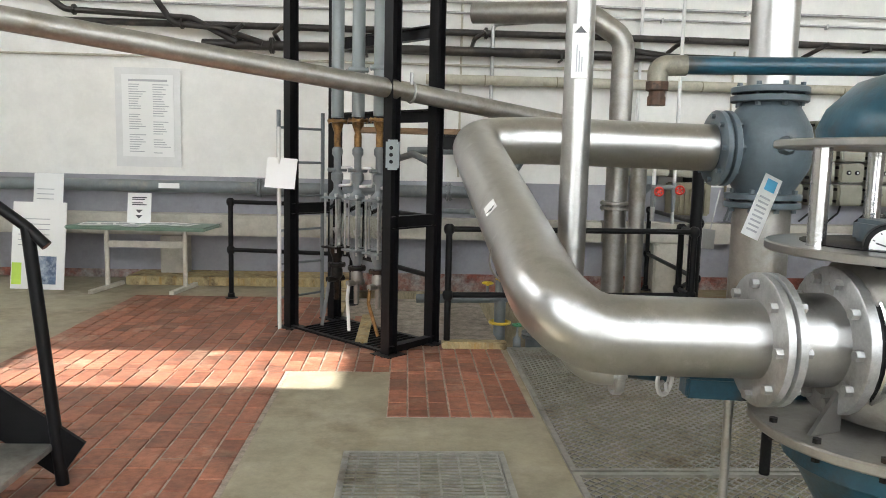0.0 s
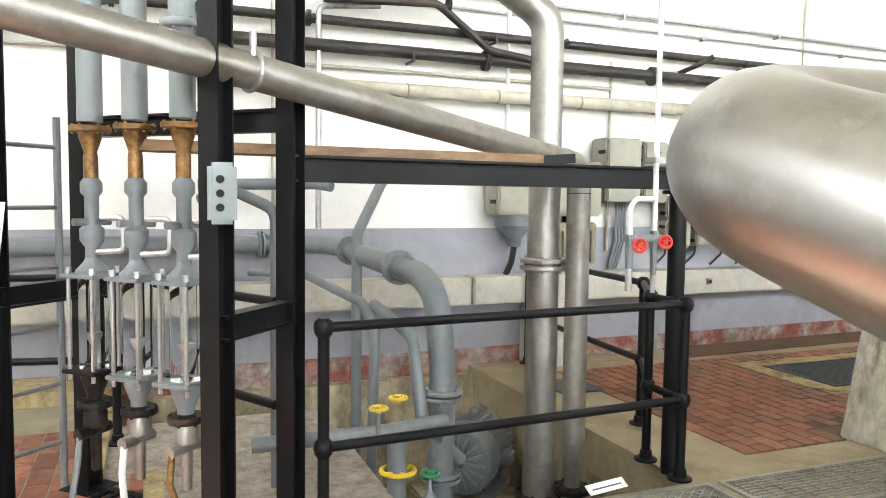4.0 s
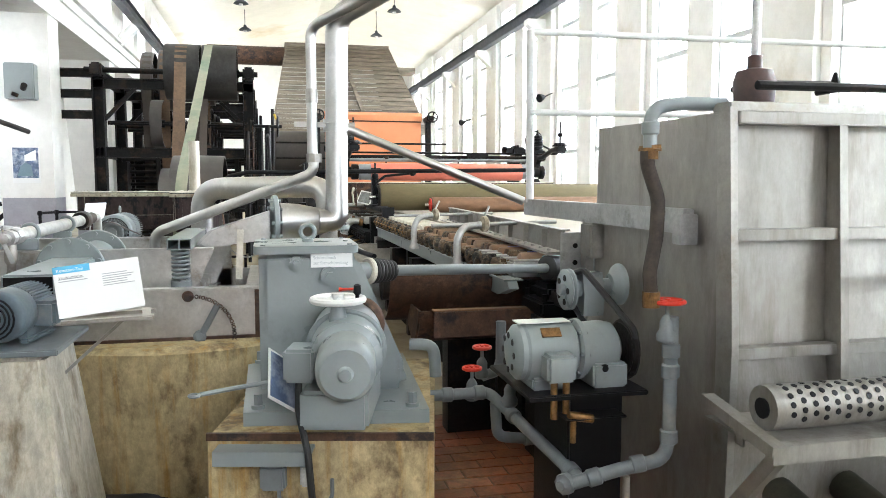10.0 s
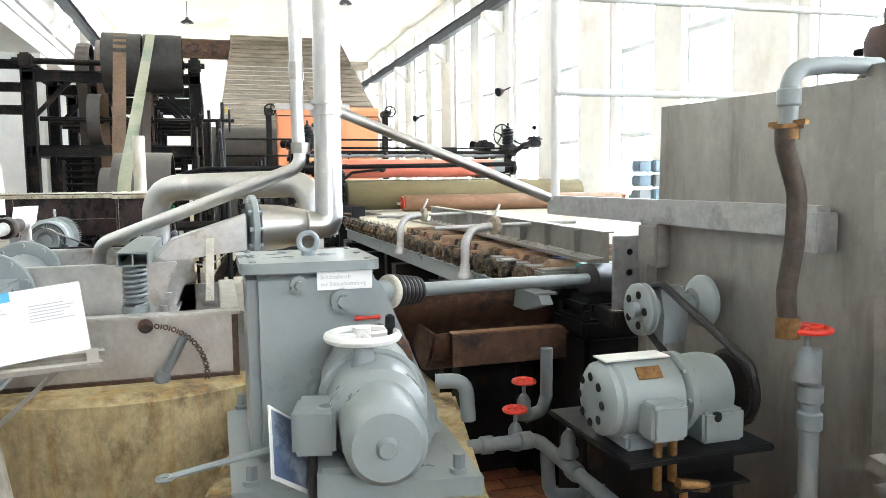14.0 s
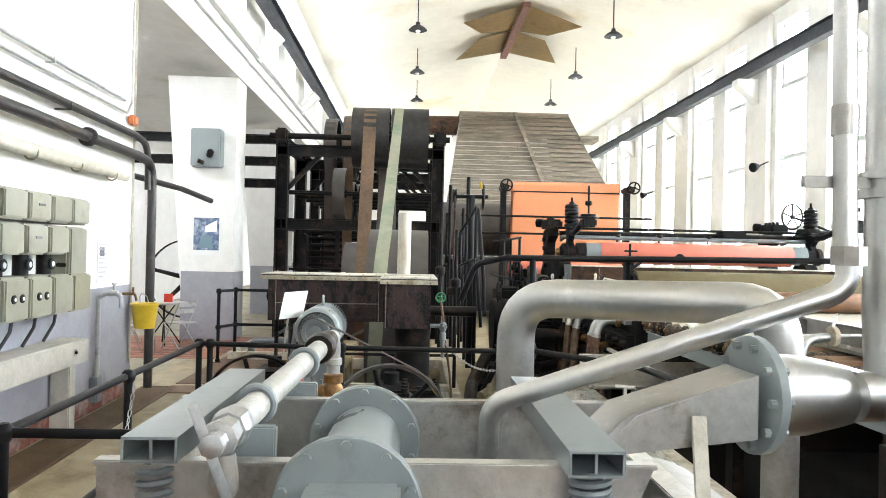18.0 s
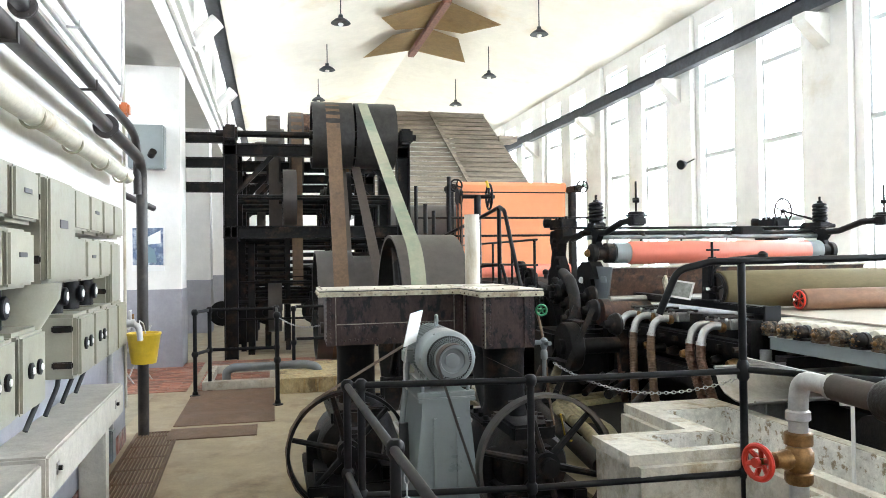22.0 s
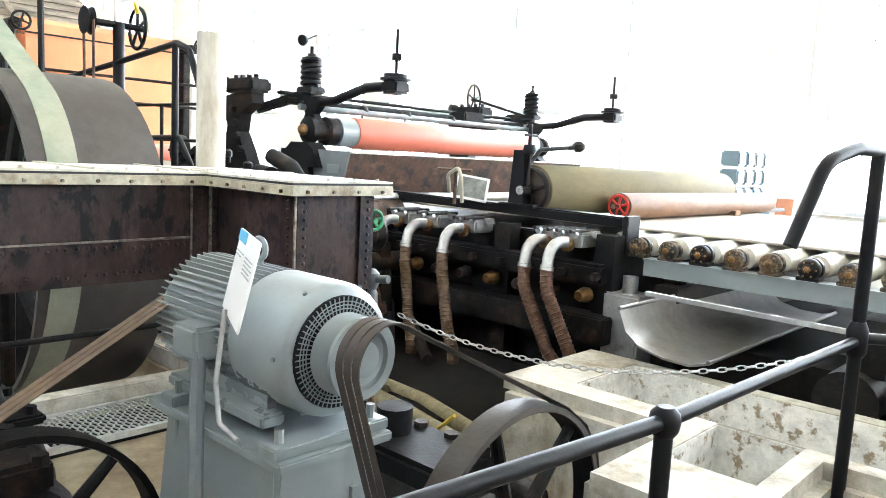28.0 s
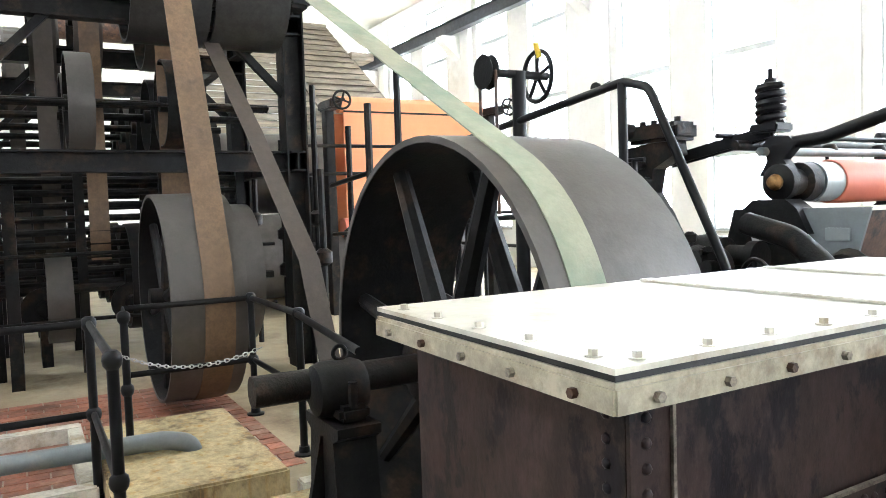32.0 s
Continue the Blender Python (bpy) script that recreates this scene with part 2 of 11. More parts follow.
BEIGE = mat("lagged_pipe", (0.50, 0.47, 0.38), 0.75, var=0.12, scale=3, stain=(0.30, 0.25, 0.16), amt=0.25, sscale=2, grime=0.15)
PIPE_DK = mat("dark_pipe_paint", (0.028, 0.023, 0.021), 0.5, var=0.3, scale=3, fine=60, stain=(0.09, 0.07, 0.055), amt=0.3, sscale=1.5)
ALUW = mat("grey_white_pipe_wrap", (0.46, 0.455, 0.43), 0.5, metal=0.2, var=0.15, scale=4, bump=0.1, stain=(0.30, 0.27, 0.22), amt=0.3, sscale=4, grime=0.2)
WPIPE = mat("white_pipe_paint", (0.66, 0.66, 0.64), 0.5, var=0.06, scale=3, grime=0.06)
RED = mat("red_handwheel_paint", (0.56, 0.03, 0.012), 0.42, var=0.15, scale=8, grime=0.1)
YEL = mat("yellow_paint", (0.68, 0.47, 0.03), 0.4, var=0.1, scale=5, grime=0.08)
GREEN = mat("green_paint", (0.03, 0.22, 0.09), 0.45, var=0.2, scale=5)
BRASS = mat("brass", (0.26, 0.145, 0.055), 0.45, metal=0.75, var=0.3, scale=10, fine=80, stain=(0.10, 0.06, 0.035), amt=0.4, sscale=6)
RUST = mat("rusty_steel", (0.10, 0.05, 0.03), 0.6, metal=0.2, var=0.4, scale=4, fine=50, bump=0.3, stain=(0.03, 0.022, 0.02), amt=0.4, sscale=4, streak=(0.21, 0.12, 0.07), samt=0.3, sstretch=(5, 5, 9), sharp=2)
CRUST = mat("crusted_bearing", (0.135, 0.085, 0.045), 0.7, var=0.5, scale=18, fine=90, bump=0.8, stain=(0.022, 0.018, 0.015), amt=0.44, sscale=14, streak=(0.34, 0.29, 0.2), samt=0.34, sstretch=(22, 22, 22), grime=0.5, sharp=3)
VATM = mat("riveted_plate", (0.048, 0.030, 0.027), 0.4, metal=0.0, spec=0.25, var=0.35, scale=4, fine=40, bump=0.1, stain=(0.010, 0.008, 0.011), amt=0.36, sscale=9, stretch=(1, 1, 0.6), streak=(0.08, 0.05, 0.048), samt=0.3, sstretch=(6, 6, 1.6), grime=0.4, sharp=3)
CREAM = mat("cream_lid_paint", (0.60, 0.57, 0.49), 0.35, var=0.12, scale=3, stain=(0.38, 0.31, 0.20), amt=0.28, sscale=4, grime=0.14)
CREAM_D = mat("dirty_cream_paint", (0.42, 0.375, 0.28), 0.5, var=0.25, scale=5, stain=(0.20, 0.14, 0.08), amt=0.35, sscale=6, grime=0.3)
BELT = mat("leather_belt", (0.14, 0.085, 0.045), 0.6, var=0.3, scale=4, fine=60, stain=(0.075, 0.05, 0.035), amt=0.4, sscale=2, grime=0.25)
BELT_D = mat("dark_belt", (0.055, 0.042, 0.033), 0.65, var=0.25, scale=4, grime=0.2)
BELT_G = mat("canvas_belt", (0.30, 0.295, 0.215), 0.75, var=0.12, scale=3, fine=70, bump=0.15, stain=(0.155, 0.215, 0.155), amt=0.5, sscale=0.8, grime=0.1)
DRUM = mat("pulley_face", (0.082, 0.074, 0.068), 0.46, metal=0.3, var=0.14, scale=2, fine=50, stain=(0.055, 0.048, 0.042), amt=0.3, sscale=1.5, grime=0.14)
FELT_O = mat("orange_felt", (0.70, 0.27, 0.13), 0.85, var=0.06, scale=1.5, fine=120, bump=0.05, stain=(0.62, 0.30, 0.17), amt=0.2, sscale=0.8, grime=0.04)
FELT_R = mat("red_roll_cover", (0.66, 0.19, 0.125), 0.42, var=0.06, scale=2, grime=0.05)
FELT_G = mat("olive_felt_roll", (0.155, 0.125, 0.06), 0.85, var=0.18, scale=3, fine=70, stretch=(1, 0.3, 1), grime=0.12)
ROLL_B = mat("brown_roll", (0.22, 0.115, 0.06), 0.6, var=0.25, scale=4, stretch=(1, 0.4, 1), stain=(0.30, 0.20, 0.13), amt=0.3, sscale=3, grime=0.2)
WIRE = mat("paper_wire_cloth", (0.40, 0.36, 0.285), 0.8, var=0.08, scale=2, grime=0.05)
WOOD = mat("weathered_wood", (0.26, 0.22, 0.17), 0.8, var=0.3, scale=3, fine=40, bump=0.2, stretch=(0.4, 0.15, 1), stain=(0.15, 0.12, 0.085), amt=0.35, sscale=2)
PLANK = mat("pine_plank", (0.28, 0.17, 0.09), 0.7, var=0.25, scale=4, stretch=(0.3, 1, 1))
VENTW = mat("ceiling_vent_wood", (0.40, 0.28, 0.12), 0.7, var=0.15, scale=1.5, stain=(0.28, 0.18, 0.07), amt=0.3, sscale=1, grime=0.15)
OXIDE = mat("red_oxide_steel", (0.22, 0.10, 0.075), 0.6, var=0.15, scale=3)
PAPER = mat("white_card", (0.80, 0.80, 0.79), 0.6, var=0.02, scale=3, bump=0)
CYAN = mat("blue_print", (0.10, 0.42, 0.66), 0.6, var=0.03, bump=0)
INK = mat("print_ink", (0.10, 0.10, 0.11), 0.7, var=0.05, bump=0)
INK_G = mat("grey_print", (0.42, 0.43, 0.45), 0.7, var=0.05, bump=0)
GRATE = mat("grating_steel", (0.42, 0.41, 0.385), 0.4, metal=0.7, var=0.2, scale=3, stain=(0.19, 0.155, 0.11), amt=0.32, sscale=2, grime=0.2)
GRATE_B = mat("blue_grey_plate", (0.085, 0.105, 0.115), 0.5, metal=0.3, var=0.2, scale=3, fine=90, bump=0.3)
MATB = mat("brown_checker_plate", (0.15, 0.09, 0.052), 0.6, metal=0.1, var=0.2, scale=2, fine=90, bump=0.4, grime=0.25)
# near-black colour that stands in for the shade inside voids and below gratings
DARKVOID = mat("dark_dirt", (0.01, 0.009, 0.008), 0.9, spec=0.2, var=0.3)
RUBBER = mat("black_rubber", (0.014, 0.014, 0.014), 0.55, var=0.2, grime=0.1)
HOSE_R = mat("rusty_hose", (0.13, 0.062, 0.036), 0.6, var=0.3, scale=8, fine=60, bump=0.2)
HOSE_K = mat("khaki_hose", (0.26, 0.225, 0.13), 0.6, var=0.25, scale=5)
CHROME = mat("chrome", (0.62, 0.62, 0.62), 0.15, metal=1.0, var=0.05, grime=0.05)
PHOTO = mat("printed_photo", (0.09, 0.13, 0.22), 0.35, var=0.8, scale=7, fine=22, bump=0, stain=(0.45, 0.5, 0.58), amt=0.5, sscale=6)
TABLEM = mat("green_table_top", (0.16, 0.24, 0.19), 0.4, var=0.1, grime=0.1)
WINFR = mat("window_frame_paint", (0.60, 0.62, 0.62), 0.6, var=0.06, grime=0.05)
RAILB = mat("crane_rail_paint", (0.045, 0.05, 0.06), 0.6, var=0.2)
SCREENB = mat("blue_machine_paint", (0.16, 0.24, 0.29), 0.4, var=0.1, grime=0.06)
GLASS = bpy.data.materials.new("clear_glass")
GLASS.use_nodes = True
gb = GLASS.node_tree.nodes["Principled BSDF"]
gb.inputs["Base Color"].default_value = (0.93, 0.96, 0.95, 1)
gb.inputs["Roughness"].default_value, gb.inputs["IOR"].default_value, gb.inputs["Transmission Weight"].default_value = 0.05, 1.15, 1.0


# ---- geometry helpers ----
def V(*a):
    return Vector(a)


def box(x0, y0, z0, x1, y1, z1, bev=0.0):
    bm = bmesh.new()
    bmesh.ops.create_cube(bm, size=1)
    s = (abs(x1 - x0), abs(y1 - y0), abs(z1 - z0))
    bm.transform(Matrix.Translation(((x0 + x1) / 2, (y0 + y1) / 2, (z0 + z1) / 2)) @ Matrix.Diagonal((*s, 1)))
    if bev:
        bmesh.ops.bevel(bm, geom=bm.edges[:], offset=min(bev, 0.45 * min(s)), segments=2, affect="EDGES")
    return bm


def axis_frame(d):
    d = Vector(d).normalized()
    return d.to_track_quat("Z", "Y").to_matrix().to_4x4()


def lathe(p, axis, prof, n=20):
    """A turned solid: prof is a list of (radius, height along the axis)."""
    bm = bmesh.new()
    rings = []
    for r, h in prof:
        rings.append([bm.verts.new((r * math.cos(2 * math.pi * i / n), r * math.sin(2 * math.pi * i / n), h)) for i in range(n)])
    for a, b in zip(rings, rings[1:]):
        for i in range(n):
            bm.faces.new((a[i], a[(i + 1) % n], b[(i + 1) % n], b[i]))
    bm.faces.new(rings[0][::-1])
    bm.faces.new(rings[-1])
    bm.transform(Matrix.Translation(p) @ axis_frame(axis))
    bmesh.ops.recalc_face_normals(bm, faces=bm.faces[:])
    return bm


def cyl(p0, p1, r, r2=None, n=16):
    p0, p1 = Vector(p0), Vector(p1)
    return lathe(p0, p1 - p0, [(r, 0), (r if r2 is None else r2, (p1 - p0).length)], n)


def merge(*bms):
    out = bmesh.new()
    for b in bms:
        me = bpy.data.meshes.new("tmp")
        b.to_mesh(me)
        b.free()
        out.from_mesh(me)
        bpy.data.meshes.remove(me)
    return out


def rounded(pts, bend):
    pts = [Vector(p) for p in pts]
    if not bend or len(pts) < 3:
        return pts
    out = [pts[0]]
    for a, b, c in zip(pts, pts[1:], pts[2:]):
        u, w = (a - b), (c - b)
        ang = u.angle(w)
        if ang > 3.05:
            out.append(b)
            continue
        d = min(bend / math.tan(ang / 2), 0.49 * u.length, 0.49 * w.length)
        p, q = b + u.normalized() * d, b + w.normalized() * d
        k = max(3, int((math.pi - ang) / 0.22))
        for i in range(k + 1):
            t = i / k
            out.append(p * (1 - t) ** 2 + b * 2 * t * (1 - t) + q * t * t)
    out.append(pts[-1])
    return out


def tube(pts, r, bend=0.0, n=12, r2=None):
    """A pipe swept along points, with rounded bends."""
    path = rounded(pts, bend)
    bm = bmesh.new()
    rings, q, prev = [], None, None
    for i, p in enumerate(path):
        d = (path[min(i + 1, len(path) - 1)] - path[max(i - 1, 0)]).normalized()
        if q is None:
            q = d.to_track_quat("Z", "Y")
        else:
            q = prev.rotation_difference(d) @ q
        prev = d
        rr = r if r2 is None else r + (r2 - r) * i / (len(path) - 1)
        m = q.to_matrix()
        rings.append([bm.verts.new(p + m @ Vector((rr * math.cos(2 * math.pi * k / n), rr * math.sin(2 * math.pi * k / n), 0))) for k in range(n)])
    for a, b in zip(rings, rings[1:]):
        for k in range(n):
            bm.faces.new((a[k], a[(k + 1) % n], b[(k + 1) % n], b[k]))
    bm.faces.new(rings[0][::-1])
    bm.faces.new(rings[-1])
    return bm


def beam(p0, p1, w, h, bev=0.0):
    """A bar of rectangular section from p0 to p1: w across, h upwards."""
    p0, p1 = Vector(p0), Vector(p1)
    d = p1 - p0
    bm = box(-w / 2, -h / 2, 0, w / 2, h / 2, d.length, bev)
    z = d.normalized()
    up = Vector((0, 0, 1)) if abs(z.z) < 0.95 else Vector((0, 1, 0))
    x = up.cross(z).normalized()
    y = z.cross(x)
    m = Matrix((x, y, z)).transposed().to_4x4()
    bm.transform(Matrix.Translation(p0) @ m)
    return bm


def ibeam(p0, p1, w, h, t=0.012, turn=0.0):
    p0, p1 = Vector(p0), Vector(p1)
    d = p1 - p0
    L = d.length
    a, c, e = w / 2, h / 2, t / 2
    prof = [(-a, -c), (a, -c), (a, -c + t), (e, -c + t), (e, c - t), (a, c - t), (a, c), (-a, c), (-a, c - t), (-e, c - t), (-e, -c + t), (-a, -c + t)]
    bm = bmesh.new()
    lo = [bm.verts.new((x, y, 0)) for x, y in prof]
    hi = [bm.verts.new((x, y, L)) for x, y in prof]
    bm.faces.new(lo[::-1])
    bm.faces.new(hi)
    for i in range(12):
        bm.faces.new((lo[i], lo[(i + 1) % 12], hi[(i + 1) % 12], hi[i]))
    z = d.normalized()
    up = Vector((0, 0, 1)) if abs(z.z) < 0.95 else Vector((math.sin(radians(turn)), math.cos(radians(turn)), 0))
    x = up.cross(z).normalized()
    y = z.cross(x)
    bm.transform(Matrix.Translation(p0) @ Matrix((x, y, z)).transposed().to_4x4())
    return bm


def extrude(prof, origin, ux, uy, depth):
    """A flat outline in the plane (ux, uy), given thickness along their cross product."""
    ux, uy, o = Vector(ux), Vector(uy), Vector(origin)
    nz = ux.cross(uy).normalized() * depth
    bm = bmesh.new()
    lo = [bm.verts.new(o + ux * a + uy * b) for a, b in prof]
    hi = [bm.verts.new(v.co + nz) for v in lo]
    bm.faces.new(lo[::-1])
    bm.faces.new(hi)
    k = len(prof)
    for i in range(k):
        bm.faces.new((lo[i], lo[(i + 1) % k], hi[(i + 1) % k], hi[i]))
    bmesh.ops.recalc_face_normals(bm, faces=bm.faces[:])
    return bm


def ring(p, axis, R, r, n=28, k=8):
    bm = bmesh.new()
    rows = []
    for i in range(n):
        a = 2 * math.pi * i / n
        rows.append([bm.verts.new(((R + r * math.cos(b)) * math.cos(a), (R + r * math.cos(b)) * math.sin(a), r * math.sin(b))) for b in [2 * math.pi * j / k for j in range(k)]])
    for i in range(n):
        for j in range(k):
            bm.faces.new((rows[i][j], rows[(i + 1) % n][j], rows[(i + 1) % n][(j + 1) % k], rows[i][(j + 1) % k]))
    bm.transform(Matrix.Translation(p) @ axis_frame(axis))
    return bm


def coil(p0, p1, R, r, turns, n=14, k=6):
    p0, p1 = Vector(p0), Vector(p1)
    L = (p1 - p0).length
    f = Matrix.Translation(p0) @ axis_frame(p1 - p0)
    steps = int(turns * n)
    return tube([f @ Vector((R * math.cos(2 * math.pi * i / n), R * math.sin(2 * math.pi * i / n), L * i / steps)) for i in range(steps + 1)], r, n=k)


def around(p, axis, R, count, fn, phase=0.0):
    """Pieces made by fn(position, outward direction) evenly round an axis."""
    f = Matrix.Translation(p) @ axis_frame(axis)
    out = []
    for i in range(count):
        a = 2 * math.pi * i / count + phase
        o = Vector((math.cos(a), math.sin(a), 0))
        out.append(fn(f @ (o * R), (f.to_3x3() @ o)))
    return out


def bolted(name, material, parent, p, axis, R, th, bolts=8):
    """A flange disc as a part, with each of its bolts as a part under it."""
    ax = Vector(axis).normalized()
    p = Vector(p)
    disc = part(name, lathe(p - ax * th / 2, ax, [(R * 0.97, 0), (R, th * 0.12), (R, th * 0.88), (R * 0.97, th)], 28), material, parent)
    br = R * 0.075
    for bm in around(p, ax, R * 0.84, bolts, lambda q, o: cyl(q - ax * (th / 2 + br * 1.4), q + ax * (th / 2 + br * 1.4), br, n=6)):
        if parent.parent is None:
            part("bolt", bm, material, disc)
        else:
            part("bolt", bm, material, parent)
    return disc


def wheel(p, axis, R, r=0.012, spokes=4, hub=0.03, depth=0.0):
    """A handwheel or flywheel rim with spokes and a hub."""
    ax = Vector(axis).normalized()
    p = Vector(p)
    parts = [ring(p, ax, R, r), cyl(p - ax * (hub + depth), p + ax * hub, hub, n=12)]
    parts += around(p, ax, R, spokes, lambda q, o: cyl(p - ax * depth, q, r * 0.85, n=7), 0.3)
    return merge(*parts)


def put(bm, m):
    bm.transform(m)
    return bm


def finish(name, bm, material, angle=38):
    me = bpy.data.meshes.new(name)
    bm.to_mesh(me)
    bm.free()
    me.polygons.foreach_set("use_smooth", [True] * len(me.polygons))
    me.set_sharp_from_angle(angle=radians(angle))
    me.materials.append(material)
    return me


ON_WALL = {"on": False}


def wall_side(on):
    """From here on, pieces are set against the north wall, which runs outwards past x = 2."""
    ON_WALL["on"] = on


def wall_line(p):
    p = Vector(p)
    d = max(0.0, p.x - 2.0)
    return Vector((p.x + min(0.04 * d, 0.68), p.y + min(0.033 * d, 0.36), p.z))


def part(name, bm, material, parent=None, label=""):
    """One mesh object from a bmesh in world coordinates, under a thing or a part."""
    if ON_WALL["on"]:
        for v in bm.verts:
            v.co = wall_line(v.co)
    base = Vector((0, 0, 0))
    up = parent
    while up:
        base += up.location
        up = up.parent
    if base.length:
        bm.transform(Matrix.Translation(-base))
    ob = new(name, finish(name, bm, material))
    if parent:
        ob.parent = parent
    if label:
        ob["label"] = label
    return ob


def parts(name, bms, material, parent):
    """Alike parts under one parent, each a mesh of its own."""
    return [part(name, b, material, parent) for b in bms]


def thing(name, label, category, base=(0, 0, 0), group="", kind=""):
    ob = new(name)
    ob.location = wall_line(base) if ON_WALL["on"] else base
    ob.empty_display_size = 0.1
    return tagged(ob, label, category, group, kind)


def struct(name, bm, material, label="", category=""):
    return tagged(part(name, bm, material), label or name.replace("_", " "), category or "structure", kind="structure")


def solo(name, bm, material, label, category, base=None, group=""):
    """A thing that is one mesh."""
    if base:
        t = thing(name, label, category, base, group)
        part("body", bm, material, t)
        return t
    return tagged(part(name, bm, material), label, category, group)


def slab(x0, y0, x1, y1, zt, zb, holes):
    """A floor plate with rectangular holes, as butted boxes."""
    xs = sorted({x0, x1, *[h[0] for h in holes], *[h[2] for h in holes]})
    ys = sorted({y0, y1, *[h[1] for h in holes], *[h[3] for h in holes]})
    bm = bmesh.new()
    solid = lambda i, j: 0 <= i < len(xs) - 1 and 0 <= j < len(ys) - 1 and not any(h[0] <= (xs[i] + xs[i + 1]) / 2 <= h[2] and h[1] <= (ys[j] + ys[j + 1]) / 2 <= h[3] for h in holes)
    quad = lambda *p: bm.faces.new([bm.verts.new(q) for q in p])
    for i in range(len(xs) - 1):
        for j in range(len(ys) - 1):
            if not solid(i, j):
                continue
            a, b, c, d = xs[i], ys[j], xs[i + 1], ys[j + 1]
            quad((a, b, zt), (c, b, zt), (c, d, zt), (a, d, zt))
            quad((a, b, zb), (a, d, zb), (c, d, zb), (c, b, zb))
            if not solid(i - 1, j):
                quad((a, b, zb), (a, b, zt), (a, d, zt), (a, d, zb))
            if not solid(i + 1, j):
                quad((c, b, zb), (c, d, zb), (c, d, zt), (c, b, zt))
            if not solid(i, j - 1):
                quad((a, b, zb), (c, b, zb), (c, b, zt), (a, b, zt))
            if not solid(i, j + 1):
                quad((a, d, zb), (a, d, zt), (c, d, zt), (c, d, zb))
    bmesh.ops.remove_doubles(bm, verts=bm.verts[:], dist=0.0005)
    return bm


def wall_xz(x0, x1, z0, z1, y0, y1, holes=()):
    """A wall along x with rectangular openings (x0, z0, x1, z1)."""
    bm = slab(x0, z0, x1, z1, y1, y0, list(holes))
    for v in bm.verts:
        v.co = Vector((v.co.x, v.co.z, v.co.y))
    bmesh.ops.recalc_face_normals(bm, faces=bm.faces[:])
    return bm


def wall_yz(y0, y1, z0, z1, x0, x1, holes=()):
    bm = slab(y0, z0, y1, z1, x1, x0, list(holes))
    for v in bm.verts:
        v.co = Vector((v.co.z, v.co.x, v.co.y))
    bmesh.ops.recalc_face_normals(bm, faces=bm.faces[:])
    return bm


# ---- large structure ----
WN, WS, ZW = 9.15, -3.9, 8.7
FB = -0.06
XW, XE = -7.0, 50.0
struct("floor", slab(XW, WS, 2.45, WN, 0.0, -0.35, [(-0.3, 5.9, 2.45, WN), (-0.6, 7.0, -0.3, WN)]), CONC, "worn concrete floor with stains", "floor")
struct("floor_hall", slab(2.45, WS, XE, WN + 0.45, FB, -0.35, [(12.76, 5.65, 14.75, 6.95), (9.5, 5.75, 11.25, 7.8), (15.62, 8.1, 17.0, 8.9)]), CONC_B, "brown-stained concrete hall floor", "floor")
struct("floor_aisle", slab(12.3, WN + 0.45, XE, 14.2, FB, -0.35, []), CONC, "concrete aisle floor", "floor")
struct("pit_floor", merge(box(-0.6, 5.9, -1.5, 2.45, WN, -1.4), box(9.4, 5.6, -0.9, 15.4, 9.0, -0.8)), CONC_P, "dirty concrete pit bottom", "floor")
struct("pit_wall", merge(box(-0.45, 5.75, -1.4, -0.3, 6.85, -0.35), box(-0.6, 6.85, -1.4, -0.3, 7.0, -0.35), box(-0.75, 6.85, -1.4, -0.6, WN, -0.35), box(2.45, 5.75, -1.4, 2.6, WN, -0.35), box(-0.3, 5.75, -1.4, 2.45, 5.9, -0.35), box(-0.6, WN - 0.12, -1.4, 2.45, WN, -0.12)), CONC_P, "stained concrete pit wall", "wall")
WIN = []
for bx in BAYS:
    for dx in (0, 2.58):
        WIN.append((bx + dx, bx + dx + 1.58))
WIN = [w for w in WIN if w[0] > XW + 0.5]
holes = [(a, 1.0, b, 8.25) for a, b in WIN]
struct("wall_south", wall_xz(XW, XE, -0.35, ZW, WS - 0.4, WS, holes), WHITE, "white plastered wall with tall windows", "wall")
wall_side(True)
for i, (xa, xb) in enumerate(((XW, 2.0), (2.0, 12.3))):
    struct("wall_north_%d" % (i + 1), wall_xz(xa, xb, -0.35, ZW, WN, WN + 0.4), WHITE, "white plastered wall carrying pipes", "wall")
    struct("dado_north_%d" % (i + 1), box(xa, WN - 0.008, 0.05, xb, WN, 1.24), DADO, "grey painted lower wall", "wall")
    struct("baseboard_%d" % (i + 1), box(xa, WN - 0.014, -0.12, xb, WN - 0.0085, 0.1), REDBAND, "flaking red painted wall base", "trim")
struct("wall_clerestory", wall_xz(12.3, XE, 5.35, ZW, WN, WN + 0.4, [(a, 6.0, b, 8.0) for a, b in WIN if a > 13]), WHITE, "white upper wall with small windows", "wall")
wall_side(False)
# wall out of view; its added openings shape the sun patch and pass fill light
struct("wall_west", wall_yz(WS - 0.4, WN + 0.4, -0.35, 10.4, XW - 0.4, XW, [(0.6, 4.25, 1.5, 6.95), (4.72, 4.25, 5.62, 6.95)]), WHITE, "white end wall", "wall")
struct("wall_east", wall_yz(WS - 0.4, 14.2, -0.35, 10.4, XE, XE + 0.4), WHITE, "white end wall", "wall")
struct("wall_aisle", wall_xz(12.3, XE, -0.35, 5.35, 14.2, 14.5), WHITE, "white aisle wall", "wall")
struct("wall_aisle_end", wall_yz(WN + 0.4, 14.5, -0.35, 5.35, 11.9, 12.3), WHITE, "white aisle end wall", "wall")
